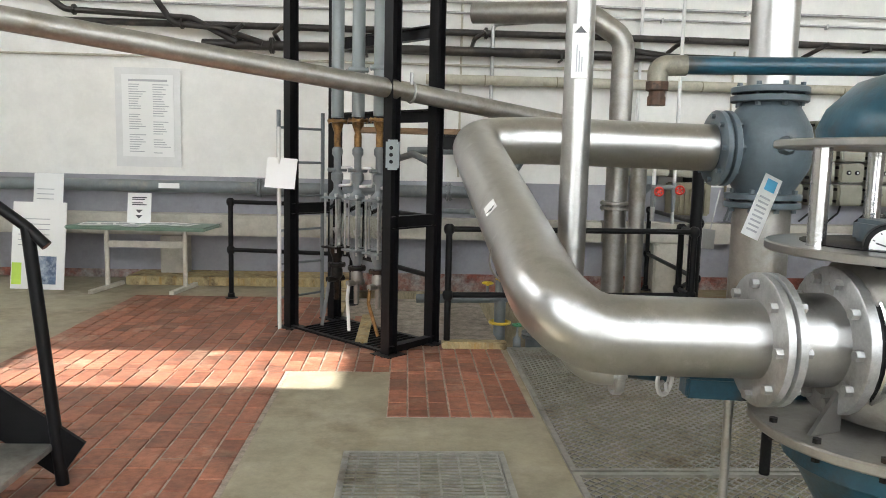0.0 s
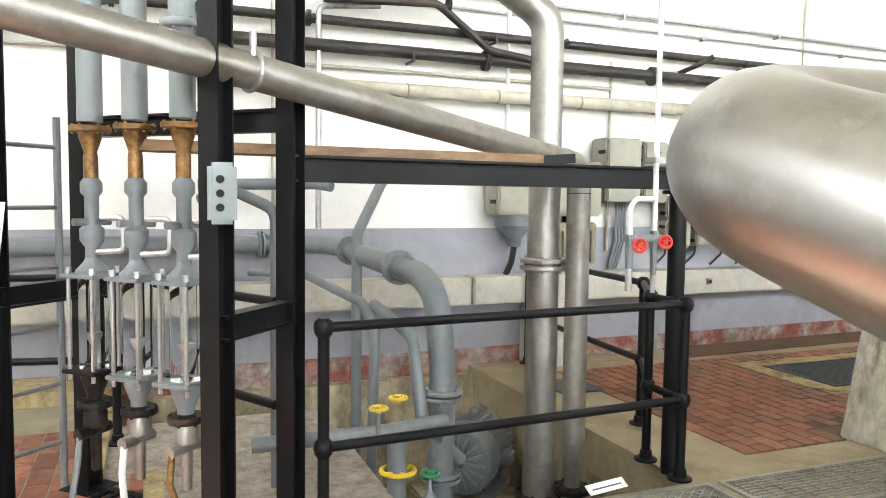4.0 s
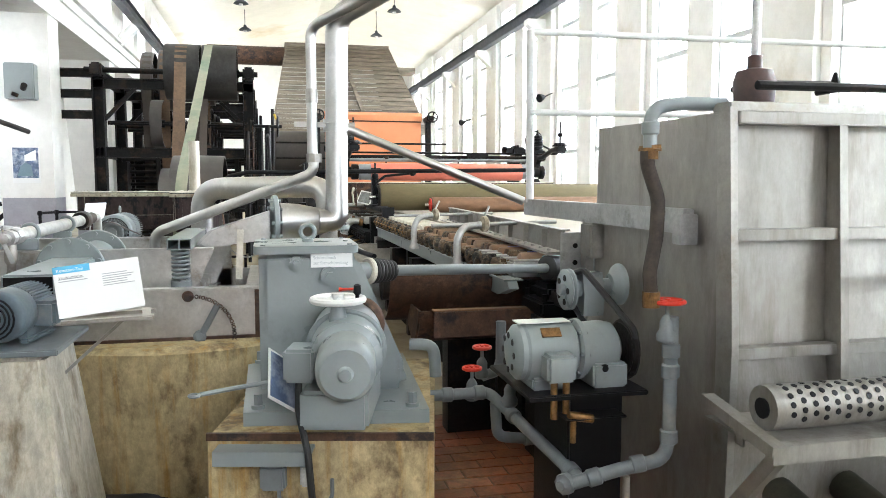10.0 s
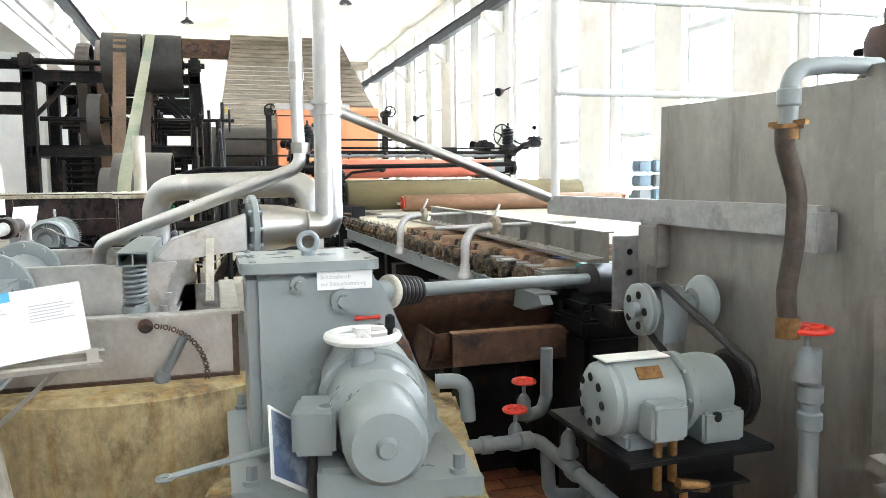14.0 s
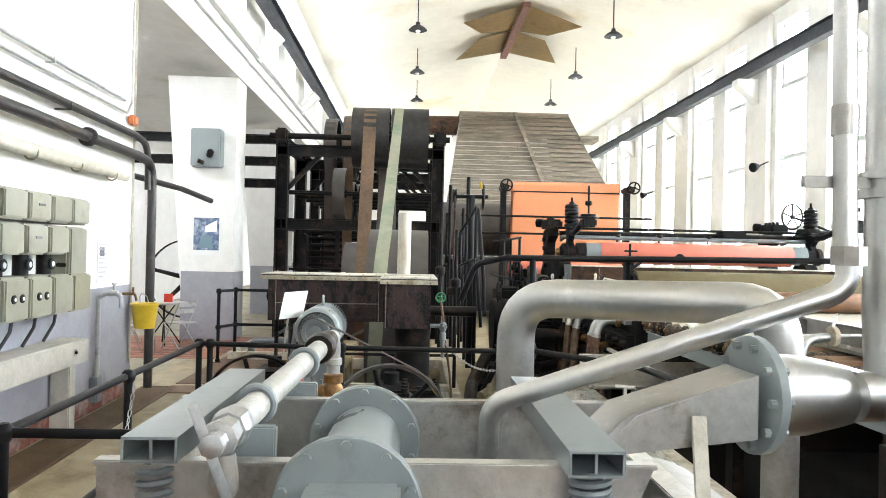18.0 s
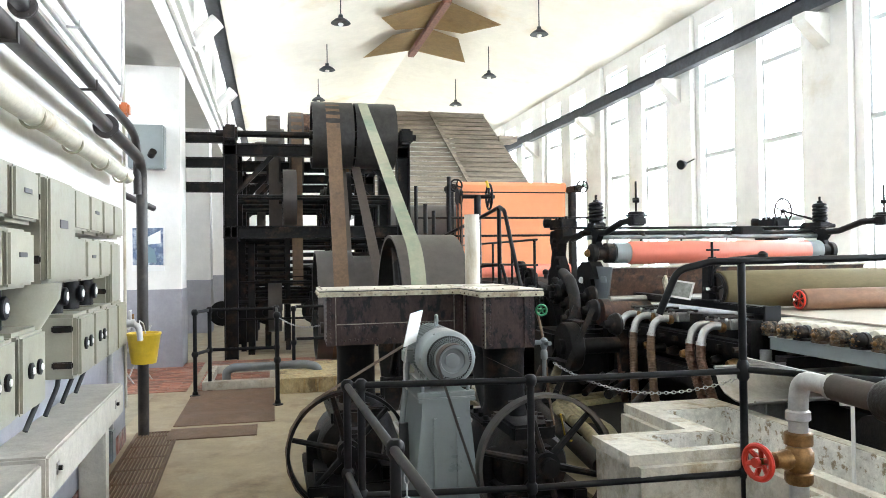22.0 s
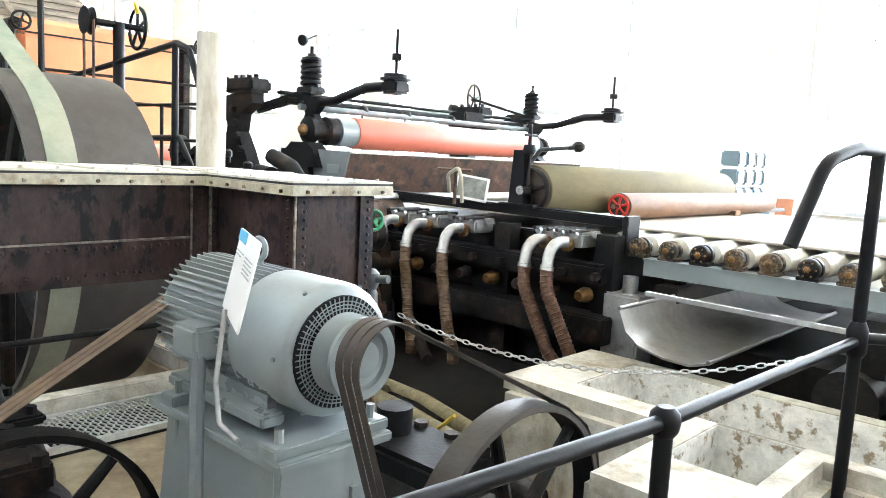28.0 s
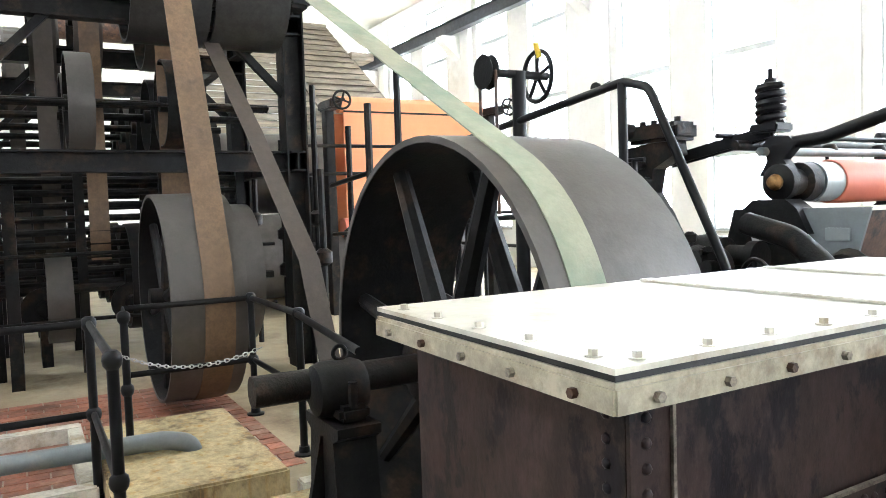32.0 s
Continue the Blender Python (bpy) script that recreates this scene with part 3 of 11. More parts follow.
struct("ceiling_aisle", slab(12.3, WN + 0.4, XE, 14.2, 5.5, 5.3, []), WHITE, "white aisle ceiling", "ceiling")
RIDGE = 10.05
ceil = bmesh.new()
mid = (WN + WS) / 2
for a, b in (((WS - 0.4, ZW - 0.07), (mid, RIDGE)), ((mid, RIDGE), (WN + 0.9, ZW - 0.17))):
    low = [ceil.verts.new((x, y, z)) for x in (XW - 0.4, XE + 0.4) for y, z in (a, b)]
    top = [ceil.verts.new((v.co.x, v.co.y, v.co.z + 0.25)) for v in low]
    for q in ((0, 1, 3, 2), (4, 6, 7, 5), (0, 2, 6, 4), (1, 5, 7, 3), (0, 4, 5, 1), (2, 3, 7, 6)):
        ceil.faces.new([(low + top)[i] for i in q])
bmesh.ops.recalc_face_normals(ceil, faces=ceil.faces[:])
struct("ceiling", ceil, CEIL, "cream-white pitched plaster ceiling", "ceiling")
wall_side(True)
struct("dado_return", box(12.3, WN, -0.06, 12.308, WN + 0.4, 1.24), DADO, "grey painted wall end", "wall")
wall_side(False)
ground = struct("ground", merge(box(-300, -300, -0.9, 300, WS - 0.4, -0.4), box(-300, 14.5, -0.9, 300, 300, -0.4), box(-300, WS - 0.4, -0.9, XW - 0.4, 14.5, -0.4)), CONC, "pale ground outside", "ground")

glow = bpy.data.materials.new("bright_overcast_sky")
glow.use_nodes = True
gn = glow.node_tree.nodes["Principled BSDF"]
gn.inputs["Base Color"].default_value = (0.9, 0.95, 1, 1)
gn.inputs["Emission Color"].default_value = (0.95, 0.98, 1, 1)
gn.inputs["Emission Strength"].default_value = 1.4
struct("backdrop", merge(box(-120, -60.2, -0.4, 900, -60, 160), box(-120, 70, -0.4, 900, 70.2, 160), box(900, -60, -0.4, 900.2, 70, 160)), glow, "white overcast sky beyond the windows", "backdrop")

# windows of the south wall, each with a frame, bars and panes
win_n = 0
for a, b in WIN:
    win_n += 1
    w = thing("window_%d" % win_n, "tall steel-framed window with frosted daylight", "window", (a, WS - 0.2, 1.0), kind="structure")
    part("window_frame", merge(box(a, WS - 0.25, 1.0, a + 0.05, WS - 0.17, 8.25), box(b - 0.05, WS - 0.25, 1.0, b, WS - 0.17, 8.25), box(a + 0.05, WS - 0.25, 1.0, b - 0.05, WS - 0.17, 1.06), box(a + 0.05, WS - 0.25, 8.19, b - 0.05, WS - 0.17, 8.25)), WINFR, w)
    for z in (2.55, 4.52, 6.5):
        part("transom", box(a + 0.05, WS - 0.27, z - 0.06, b - 0.05, WS - 0.1, z + 0.06, 0.01), WINFR, w)
    for k in (1, 2):
        x = a + (b - a) * k / 3
        part("glazing_bar", box(x - 0.009, WS - 0.22, 1.06, x + 0.009, WS - 0.19, 8.19), WINFR, w)
    for z in (1.55, 2.05, 3.05, 3.55, 4.05, 5.0, 5.5, 6.0, 7.0, 7.5, 8.0):
        part("glazing_bar", box(a + 0.05, WS - 0.22, z - 0.008, b - 0.05, WS - 0.19, z + 0.008), WINFR, w)
    part("window_sill", box(a, WS - 0.17, 0.97, b, WS + 0.06, 1.0, 0.008), CONC_L, w)
# piers between the bays, corbels and crane rails
for i, bx in enumerate(BAYS):
    x0, x1 = bx + 4.4, bx + 5.79
    if x0 > XW:
        struct("pier_%d" % (i + 1), box(x0, WS, FB, x1, WS + 0.16, ZW - 0.1, 0.01), WHITE, "white plastered pier between windows", "pier")
        xm = (x0 + x1) / 2
        cb = bmesh.new()
        vs = [cb.verts.new((xm + s, y, z)) for s in (-0.2, 0.2) for y, z in ((WS + 0.16, 6.2), (WS + 0.16, 6.9), (WS + 0.78, 6.9), (WS + 0.78, 6.75))]
        for q in ((0, 1, 2, 3), (7, 6, 5, 4), (0, 4, 5, 1), (1, 5, 6, 2), (2, 6, 7, 3), (3, 7, 4, 0)):
            cb.faces.new([vs[k] for k in q])
        bmesh.ops.recalc_face_normals(cb, faces=cb.faces[:])
        struct("corbel_%d" % (i + 1), cb, WHITE, "white corbel under the crane rail", "corbel")
        if x0 > 12.5:
            wall_side(True)
            struct("corbel_north_%d" % (i + 1), cyl((xm, WN - 0.005, 5.75), (xm, WN - 0.5, 6.25), 0.16, n=8), WHITE, "white corbel under the crane rail", "corbel")
            wall_side(False)
struct("crane_rail_south", ibeam((XW + 0.1, WS + 0.58, 7.09), (XE - 0.1, WS + 0.58, 7.09), 0.24, 0.37), RAILB, "dark steel crane rail on corbels", "crane rail")
wall_side(True)
struct("crane_rail_north", ibeam((12.6, WN - 0.4, 6.62), (XE - 0.1, WN - 0.4, 6.62), 0.22, 0.34), RAILB, "dark steel crane rail on corbels", "crane rail")
struct("aisle_beam", merge(box(12.3, WN, 5.0, XE, WN + 0.4, 5.35), box(12.3, WN - 0.06, 5.45, XE, WN, 5.6), box(12.3, WN - 0.1, 5.72, XE, WN, 5.8)), WHITE, "white moulded beam over the aisle columns", "beam")
for i in range(6):
    x = 17.4 + 6.03 * i
    cb = bmesh.new()
    vs = [cb.verts.new((xx, yy, z)) for z, g in ((FB, 0.0), (5.0, 0.0)) for xx, yy in ((x, WN + 0.03), (x + 0.75, WN + 0.03), (x + 0.75, WN + (0.95 if z < 1 else 1.35)), (x, WN + (0.95 if z < 1 else 1.35)))]
    for q in ((0, 1, 2, 3), (4, 5, 6, 7), (0, 1, 5, 4), (1, 2, 6, 5), (2, 3, 7, 6), (3, 0, 4, 7)):
        cb.faces.new([vs[k] for k in q])
    bmesh.ops.recalc_face_normals(cb, faces=cb.faces[:])
    struct("column_%d" % (i + 1), cb, WHITE, "white tapered concrete column", "column")
    struct("column_base_%d" % (i + 1), box(x - 0.01, WN + 0.02, FB, x + 0.76, WN + 1.02, 1.25), DADO, "grey painted column foot", "column")
wall_side(False)
def motor(name, label, base, axis, p, R, L, material, group="", fins=18, foot=True, box_side=1, eye=True):
    """A finned electric motor: p is the middle of its drive end, axis points out of it."""
    ax = Vector(axis).normalized()
    p = Vector(p)
    t = thing(name, label, "motor", base, group)
    part("housing", lathe(p - ax * L, ax, [(R * 0.6, 0), (R * 0.86, 0.02), (R * 0.9, L * 0.08), (R * 0.9, L * 0.62), (R * 0.9, L * 0.63)], 28), material, t)
    part("drive_end", lathe(p - ax * L * 0.37, ax, [(R * 0.99, 0), (R * 1.02, 0.01), (R * 1.02, L * 0.31), (R * 0.99, L * 0.345), (R * 0.93, L * 0.36), (R * 0.6, L * 0.37)], 28), material, t)
    q = p - ax * L * 0.66
    def fin(c, o):
        b = box(-0.004, -0.0022, -L * 0.29, R * 0.14, 0.0022, L * 0.29)
        z = ax
        y = z.cross(o)
        return put(b, Matrix.Translation(c) @ Matrix((o, y, z)).transposed().to_4x4())
    parts("cooling_fin", around(q, ax, R * 0.88, fins, fin), material, t)
    part("shaft", cyl(p - ax * 0.02, p + ax * 0.09, R * 0.16, n=12), CHROME, t)
    if eye:
        part("lifting_eye", merge(ring(p - ax * L * 0.55 + V(0, 0, R + 0.05), V(0, 1, 0) if abs(ax.x) > 0.5 else V(1, 0, 0), 0.032, 0.01, 16, 6), cyl(p - ax * L * 0.55 + V(0, 0, R * 0.85), p - ax * L * 0.55 + V(0, 0, R + 0.025), 0.014, n=8)), material, t)
    side = ax.cross(V(0, 0, 1)).normalized()
    if foot:
        for s in (-1, 1):
            c = p - ax * L * 0.5 + side * (s * R * 0.75) - V(0, 0, R * 1.04)
            part("foot", beam(c - ax * L * 0.36, c + ax * L * 0.36, R * 0.42, R * 0.2, 0.008), material, t)
            part("foot_web", beam(c - ax * L * 0.3 + V(0, 0, R * 0.3) - side * (s * R * 0.12), c + ax * L * 0.3 + V(0, 0, R * 0.3) - side * (s * R * 0.12), 0.03, R * 0.5), material, t)
    tb = p - ax * L * 0.55 - side * (box_side * R * 1.02) + V(0, 0, -R * 0.1)
    part("terminal_box", put(box(-0.07, -0.05, -0.06, 0.07, 0.05, 0.06, 0.012), Matrix.Translation(tb) @ axis_frame(side) @ pose(0, 0, 0)), material, t)
    return t




# ---- fast pieces: many small boxes in one mesh ----
def many_boxes(rows):
    """One bmesh of axis-aligned boxes (x0, y0, z0, x1, y1, z1)."""
    me = bpy.data.meshes.new("tmp")
    vs, fs = [], []
    for a, b, c, d, e, f in rows:
        k = len(vs)
        vs += [(a, b, c), (d, b, c), (d, e, c), (a, e, c), (a, b, f), (d, b, f), (d, e, f), (a, e, f)]
        fs += [(k, k + 3, k + 2, k + 1), (k + 4, k + 5, k + 6, k + 7), (k, k + 1, k + 5, k + 4), (k + 1, k + 2, k + 6, k + 5), (k + 2, k + 3, k + 7, k + 6), (k + 3, k, k + 4, k + 7)]
    me.from_pydata(vs, [], fs)
    bm = bmesh.new()
    bm.from_mesh(me)
    bpy.data.meshes.remove(me)
    return bm


def grating(name, label, x0, y0, x1, y1, z, pitch=0.035, cross=0.1, material=GRATE, frame_w=0.03, under=True, bar=0.006, along="x"):
    """A steel floor grating with bearing bars in a frame."""
    t = thing(name, label, "grating", (x0, y0, z), kind="structure")
    part("grating_frame", merge(box(x0, y0, z - 0.03, x1, y0 + frame_w, z + 0.004), box(x0, y1 - frame_w, z - 0.03, x1, y1, z + 0.004), box(x0, y0 + frame_w, z - 0.03, x0 + frame_w, y1 - frame_w, z + 0.004), box(x1 - frame_w, y0 + frame_w, z - 0.03, x1, y1 - frame_w, z + 0.004)), material, t)
    rows = []
    px_, py_ = (cross, pitch) if along == "x" else (pitch, cross)
    y = y0 + frame_w + py_ / 2
    while y < y1 - frame_w:
        rows.append((x0 + frame_w, y - bar / 2, z - 0.022, x1 - frame_w, y + bar / 2, z + 0.001))
        y += py_
    x = x0 + frame_w + px_ / 2
    while x < x1 - frame_w:
        rows.append((x - bar / 2, y0 + frame_w, z - 0.018, x + bar / 2, y1 - frame_w, z - 0.001))
        x += px_
    if len(rows) <= 110:
        for r_ in rows:
            part("bar", box(*r_), material, t)
    else:
        tagged(part("bars", many_boxes(rows), material, t), kind="stuff")
    # near-black sheet painted for the shade below the bars
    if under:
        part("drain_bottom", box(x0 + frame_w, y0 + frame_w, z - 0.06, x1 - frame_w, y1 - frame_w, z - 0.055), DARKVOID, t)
    return t


def expanded(name, label, x0, y0, x1, y1, z, material=GRATE, px=0.07, py=0.028, w=0.0075):
    """An expanded metal cover: zigzag strands that meet in diamonds, in a flat frame."""
    t = thing(name, label, "grating", (x0, y0, z), kind="structure")
    part("grating_frame", merge(box(x0, y0, z - 0.03, x1, y0 + 0.03, z + 0.004), box(x0, y1 - 0.03, z - 0.03, x1, y1, z + 0.004), box(x0, y0 + 0.03, z - 0.03, x0 + 0.03, y1 - 0.03, z + 0.004), box(x1 - 0.03, y0 + 0.03, z - 0.03, x1, y1 - 0.03, z + 0.004)), material, t)
    vs, fs = [], []
    rows = int((y1 - y0 - 0.06) / py)
    cols = int((x1 - x0 - 0.06) / (px / 2))
    for j in range(rows):
        y = y0 + 0.03 + py * (j + 0.5)
        k = len(vs)
        for i in range(cols + 1):
            x = x0 + 0.03 + i * px / 2
            o = py * 0.42 * (1 if (i + j) % 2 else -1)
            h = 0.004 * (1 if (i + j) % 2 else -1)
            vs += [(x, y + o - w / 2, z - 0.012 + h), (x, y + o + w / 2, z - 0.012 + h), (x, y + o + w / 2, z - 0.004 + h), (x, y + o - w / 2, z - 0.004 + h)]
        for i in range(cols):
            a, b = k + 4 * i, k + 4 * i + 4
            fs += [(a + q, b + q, b + (q + 1) % 4, a + (q + 1) % 4) for q in range(4)]
    me = bpy.data.meshes.new("tmp")
    me.from_pydata(vs, [], fs)
    bm = bmesh.new()
    bm.from_mesh(me)
    bpy.data.meshes.remove(me)
    bmesh.ops.recalc_face_normals(bm, faces=bm.faces[:])
    tagged(part("mesh", bm, material, t), kind="stuff")
    # the shade under the mesh is a near-black sheet too
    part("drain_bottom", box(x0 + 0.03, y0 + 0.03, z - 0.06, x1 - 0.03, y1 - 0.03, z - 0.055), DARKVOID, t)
    return t


def railing(name, label, pts, z0, heights=(0.98, 0.5), posts=None, r=0.023, material=None, ends=None):
    """A tubular railing: top and middle rails on posts with ball fittings."""
    material = material or BLACK
    t = thing(name, label, "railing", (pts[0][0], pts[0][1], z0))
    for h in heights:
        part("rail", tube([(x, y, z0 + h) for x, y in pts], r, 0.0, 10), material, t)
    for x, y in posts or pts:
        p = part("post", cyl((x, y, z0), (x, y, z0 + heights[0]), r * 1.15, n=12), material, t)
        for h in heights:
            part("ball_fitting", lathe((x, y, z0 + h - r * 1.9), (0, 0, 1), [(r * 1.2, 0), (r * 1.75, r * 0.8), (r * 1.95, r * 1.9), (r * 1.75, r * 3), (r * 1.0, r * 3.7)], 12), material, t)
        part("foot_flange", lathe((x, y, z0), (0, 0, 1), [(r * 3, 0), (r * 3, 0.012), (r * 1.7, 0.02), (r * 1.5, 0.06)], 14), material, t)
    return t


def pipe_run(name, label, pts, r, material, bend=0.12, flanges=(), base=None, fr=1.7, n=12, clips=(), category="pipe"):
    """A pipe with bolted flanges at (point, axis) and wall clips."""
    t = thing(name, label, category, base or pts[0])
    part("pipe", tube(pts, r, bend, n), material, t)
    for p, ax in flanges:
        for sgn in (-0.22, 0.22):
            bolted("flange", material, t, Vector(p) + Vector(ax).normalized() * r * sgn, ax, r * fr, r * 0.3, 6)
    for p in clips:
        part("wall_clip", merge(box(p[0] - 0.012, p[1] - r, p[2] - r - 0.02, p[0] + 0.012, WN - 0.01, p[2] - r - 0.005), box(p[0] - 0.012, p[1] - r - 0.008, p[2] - r - 0.02, p[0] + 0.012, p[1] - r, p[2] + 0.02)), material, t)
    return t


# ---- pipes along the north wall ----
wall_side(True)
pipe_run("upper_wall_pipe", "dark painted pipe high on the wall", [(-7, 9.03, 3.0), (2.0, 9.03, 3.0), (12.0, 9.03, 3.0), (12.42, 9.03, 2.95), (12.45, 9.03, 2.4)], 0.04, PIPE_DK, 0.25, [((0.9, 9.03, 3.0), (1, 0, 0)), ((8.6, 9.03, 3.0), (1, 0, 0)), ((-0.6, 9.03, 3.0), (1, 0, 0))], clips=[(x, 9.03, 3.0) for x in (-2.2, 2.6, 5.5, 7.3, 10.2)])
pipe_run("lower_wall_pipe", "dark brown steam pipe on the wall", [(-2.4, 9.0, 2.78), (2.0, 9.0, 2.78), (12.0, 9.0, 2.76), (12.5, 9.0, 2.74), (12.52, 9.0, 2.2), (12.52, 9.0, FB)], 0.055, PIPE_DK, 0.3, [((4.3, 9.0, 2.77), (1, 0, 0)), ((10.6, 9.0, 2.76), (1, 0, 0)), ((-1.6, 9.0, 2.78), (1, 0, 0)), ((2.5, 9.0, 2.77), (1, 0, 0))], clips=[(x, 9.0, 2.77) for x in (-0.5, 1.8, 6.2, 8.2)])
lag = pipe_run("lagged_pipe", "cream lagged pipe with dark bands on the wall", [(0.2, 9.0, 2.45), (2.0, 9.0, 2.453), (11.6, 9.0, 2.48)], 0.06, BEIGE, 0)
for k in range(13):
    part("band", ring((0.9 + k * 0.86, 9.0, 2.453), (1, 0, 0), 0.058, 0.008, 18, 6), OLIVE_D, lag)
pipe_run("thin_wall_pipe", "thin pale conduit along the wall", [(-7, 9.08, 3.36), (2.0, 9.08, 3.36), (11.75, 9.08, 3.36)], 0.018, GALV, 0.05, clips=[(x, 9.08, 3.36) for x in (2, 4, 6, 8, 10)])
pipe_run("thin_wall_pipe", "thin galvanised conduit along the wall", [(-7, 9.1, 3.24), (2.0, 9.1, 3.24), (11.9, 9.1, 3.24), (12.05, 9.1, 3.4), (12.05, 9.1, 5.0)], 0.014, GALV, 0.05, clips=[(x, 9.1, 3.24) for x in (1, 3, 5, 7, 9)])
pipe_run("thin_wall_pipe", "thin pale conduit under the dark pipes", [(-7, 9.1, 2.63), (2.0, 9.1, 2.63), (3.9, 9.1, 2.63)], 0.015, BEIGE, 0.05)
for x, za, zb in ((0.62, 1.3, 8.6), (6.42, 0.8, 5.0), (12.18, 0.3, 5.2), (3.9, 1.0, 2.9)):
    pipe_run("wall_conduit", "thin vertical conduit on the wall", [(x, 9.115, za), (x, 9.115, zb)], 0.014, BEIGE, 0)
pipe_run("wall_riser", "slim galvanised riser on the wall", [(0.98, 9.0, 1.25), (0.98, 9.0, 3.1), (1.5, 8.95, 3.14)], 0.025, GALV, 0.08)
pipe_run("wall_riser", "slim galvanised riser on the wall", [(2.75, 9.05, 1.2), (2.75, 9.05, 4.2)], 0.02, WPIPE, 0.08)
for (a, b, c) in (((-4.6, 3.6), (-3.9, 3.1), (-2.5, 3.05)), ((-3.0, 3.4), (-2.7, 2.98), (-2.2, 2.95)), ((1.0, 3.14), (2.0, 3.2), (2.5, 2.85))):
    pipe_run("branch_pipe", "dark bent branch pipe on the wall", [(a[0], 8.9, a[1]), (b[0], 8.9, b[1]), (c[0], 8.92, c[1]), (c[0] + 0.5, 8.95, 2.8)], 0.035, PIPE_DK, 0.15, [((b[0] + 0.1, 8.9, b[1]), (1, 0, 0))])
for x in (-2.0, -1.55, 0.75, 3.1, 4.75, 8.0):
    b = thing("pipe_bracket", "dark bracket arm with a hook", "bracket", (x, 9.1, 3.1))
    part("arm", tube([(x, 9.14, 2.86), (x, 8.85, 2.9), (x + 0.12, 8.78, 2.98)], 0.026, 0.06, 8), PIPE_DK, b)
gw = pipe_run("grey_wall_pipe", "grey painted water main along the wall", [(-7, 8.98, 1.12), (0.75, 8.98, 1.12), (1.02, 8.75, 1.12), (1.08, 8.5, 1.11), (1.12, 6.78, 1.07), (1.15, 6.62, 0.95), (1.17, 6.58, 0.6), (1.17, 6.58, -0.9)], 0.074, GREY_D, 0.3, [((1.08, 8.3, 1.11), (0, 1, -0.02)), ((1.11, 7.2, 1.08), (0, 1, -0.02)), ((1.17, 6.58, 0.42), (0, 0, 1)), ((1.17, 6.58, -0.05), (0, 0, 1)), ((-1.75, 8.98, 1.12), (1, 0, 0)), ((0.5, 8.98, 1.12), (1, 0, 0))], fr=1.5, n=16)
part("pipe_label", box(-2.9, 8.886, 1.1, -2.66, 8.891, 1.16), PAPER, gw, "small white label")
struct("wall_beam", merge(box(XW, 8.88, 0.55, 2.35, WN, 0.8, 0.012), box(2.37, 8.88, 0.55, 8.3, WN, 0.8, 0.012), box(8.32, 8.86, 0.6, 10.4, WN, 0.82, 0.012)), CONC_L, "rough precast concrete beam along the wall", "beam")
for x, z in ((3.4, 0.68), (5.0, 0.68), (6.6, 0.68), (8.0, 0.66), (8.22, 0.45), (8.22, 0.2), (8.5, 0.72), (10.1, 0.72), (1.2, 0.68), (-0.6, 0.68), (-2.2, 0.68)):
    ap_ = thing("anchor_plate", "rusty square anchor plate with a bolt", "anchor", (x, 8.86, z), "anchor plates on the beam")
    part("plate", box(x - 0.03, 8.856 if z > 0.5 else 8.83, z - 0.03, x + 0.03, 8.884 if z > 0.5 else 8.845, z + 0.03, 0.003), STEEL_D, ap_)
    part("bolt", cyl((x, 8.858 if z > 0.5 else 8.832, z), (x, 8.838 if z > 0.5 else 8.812, z), 0.013, n=6), DIRTY, ap_)
struct("wall_beam_post", merge(box(8.12, 8.84, FB, 8.5, 9.13, 0.545, 0.012), box(10.2, 8.95, FB, 10.34, 9.13, 0.595, 0.01), box(2.95, 8.75, FB, 3.35, 9.13, 0.56, 0.02), box(-2.9, 8.9, 0, -2.6, 9.13, 0.54, 0.012)), CONC_L, "concrete post under the wall beam", "post")
hb = thing("wall_hatch", "small brown wooden hatch in the wall", "hatch", (7.6, 9.13, 0.1))
part("hatch_door", box(7.5, 9.11, 0.1, 7.66, 9.14, 0.5, 0.006), PLANK, hb)
part("hatch_door", box(7.68, 9.11, 0.1, 7.84, 9.14, 0.5, 0.006), PLANK, hb)
part("hinge", box(7.5, 9.1, 0.4, 7.84, 9.109, 0.42), IRON, hb)

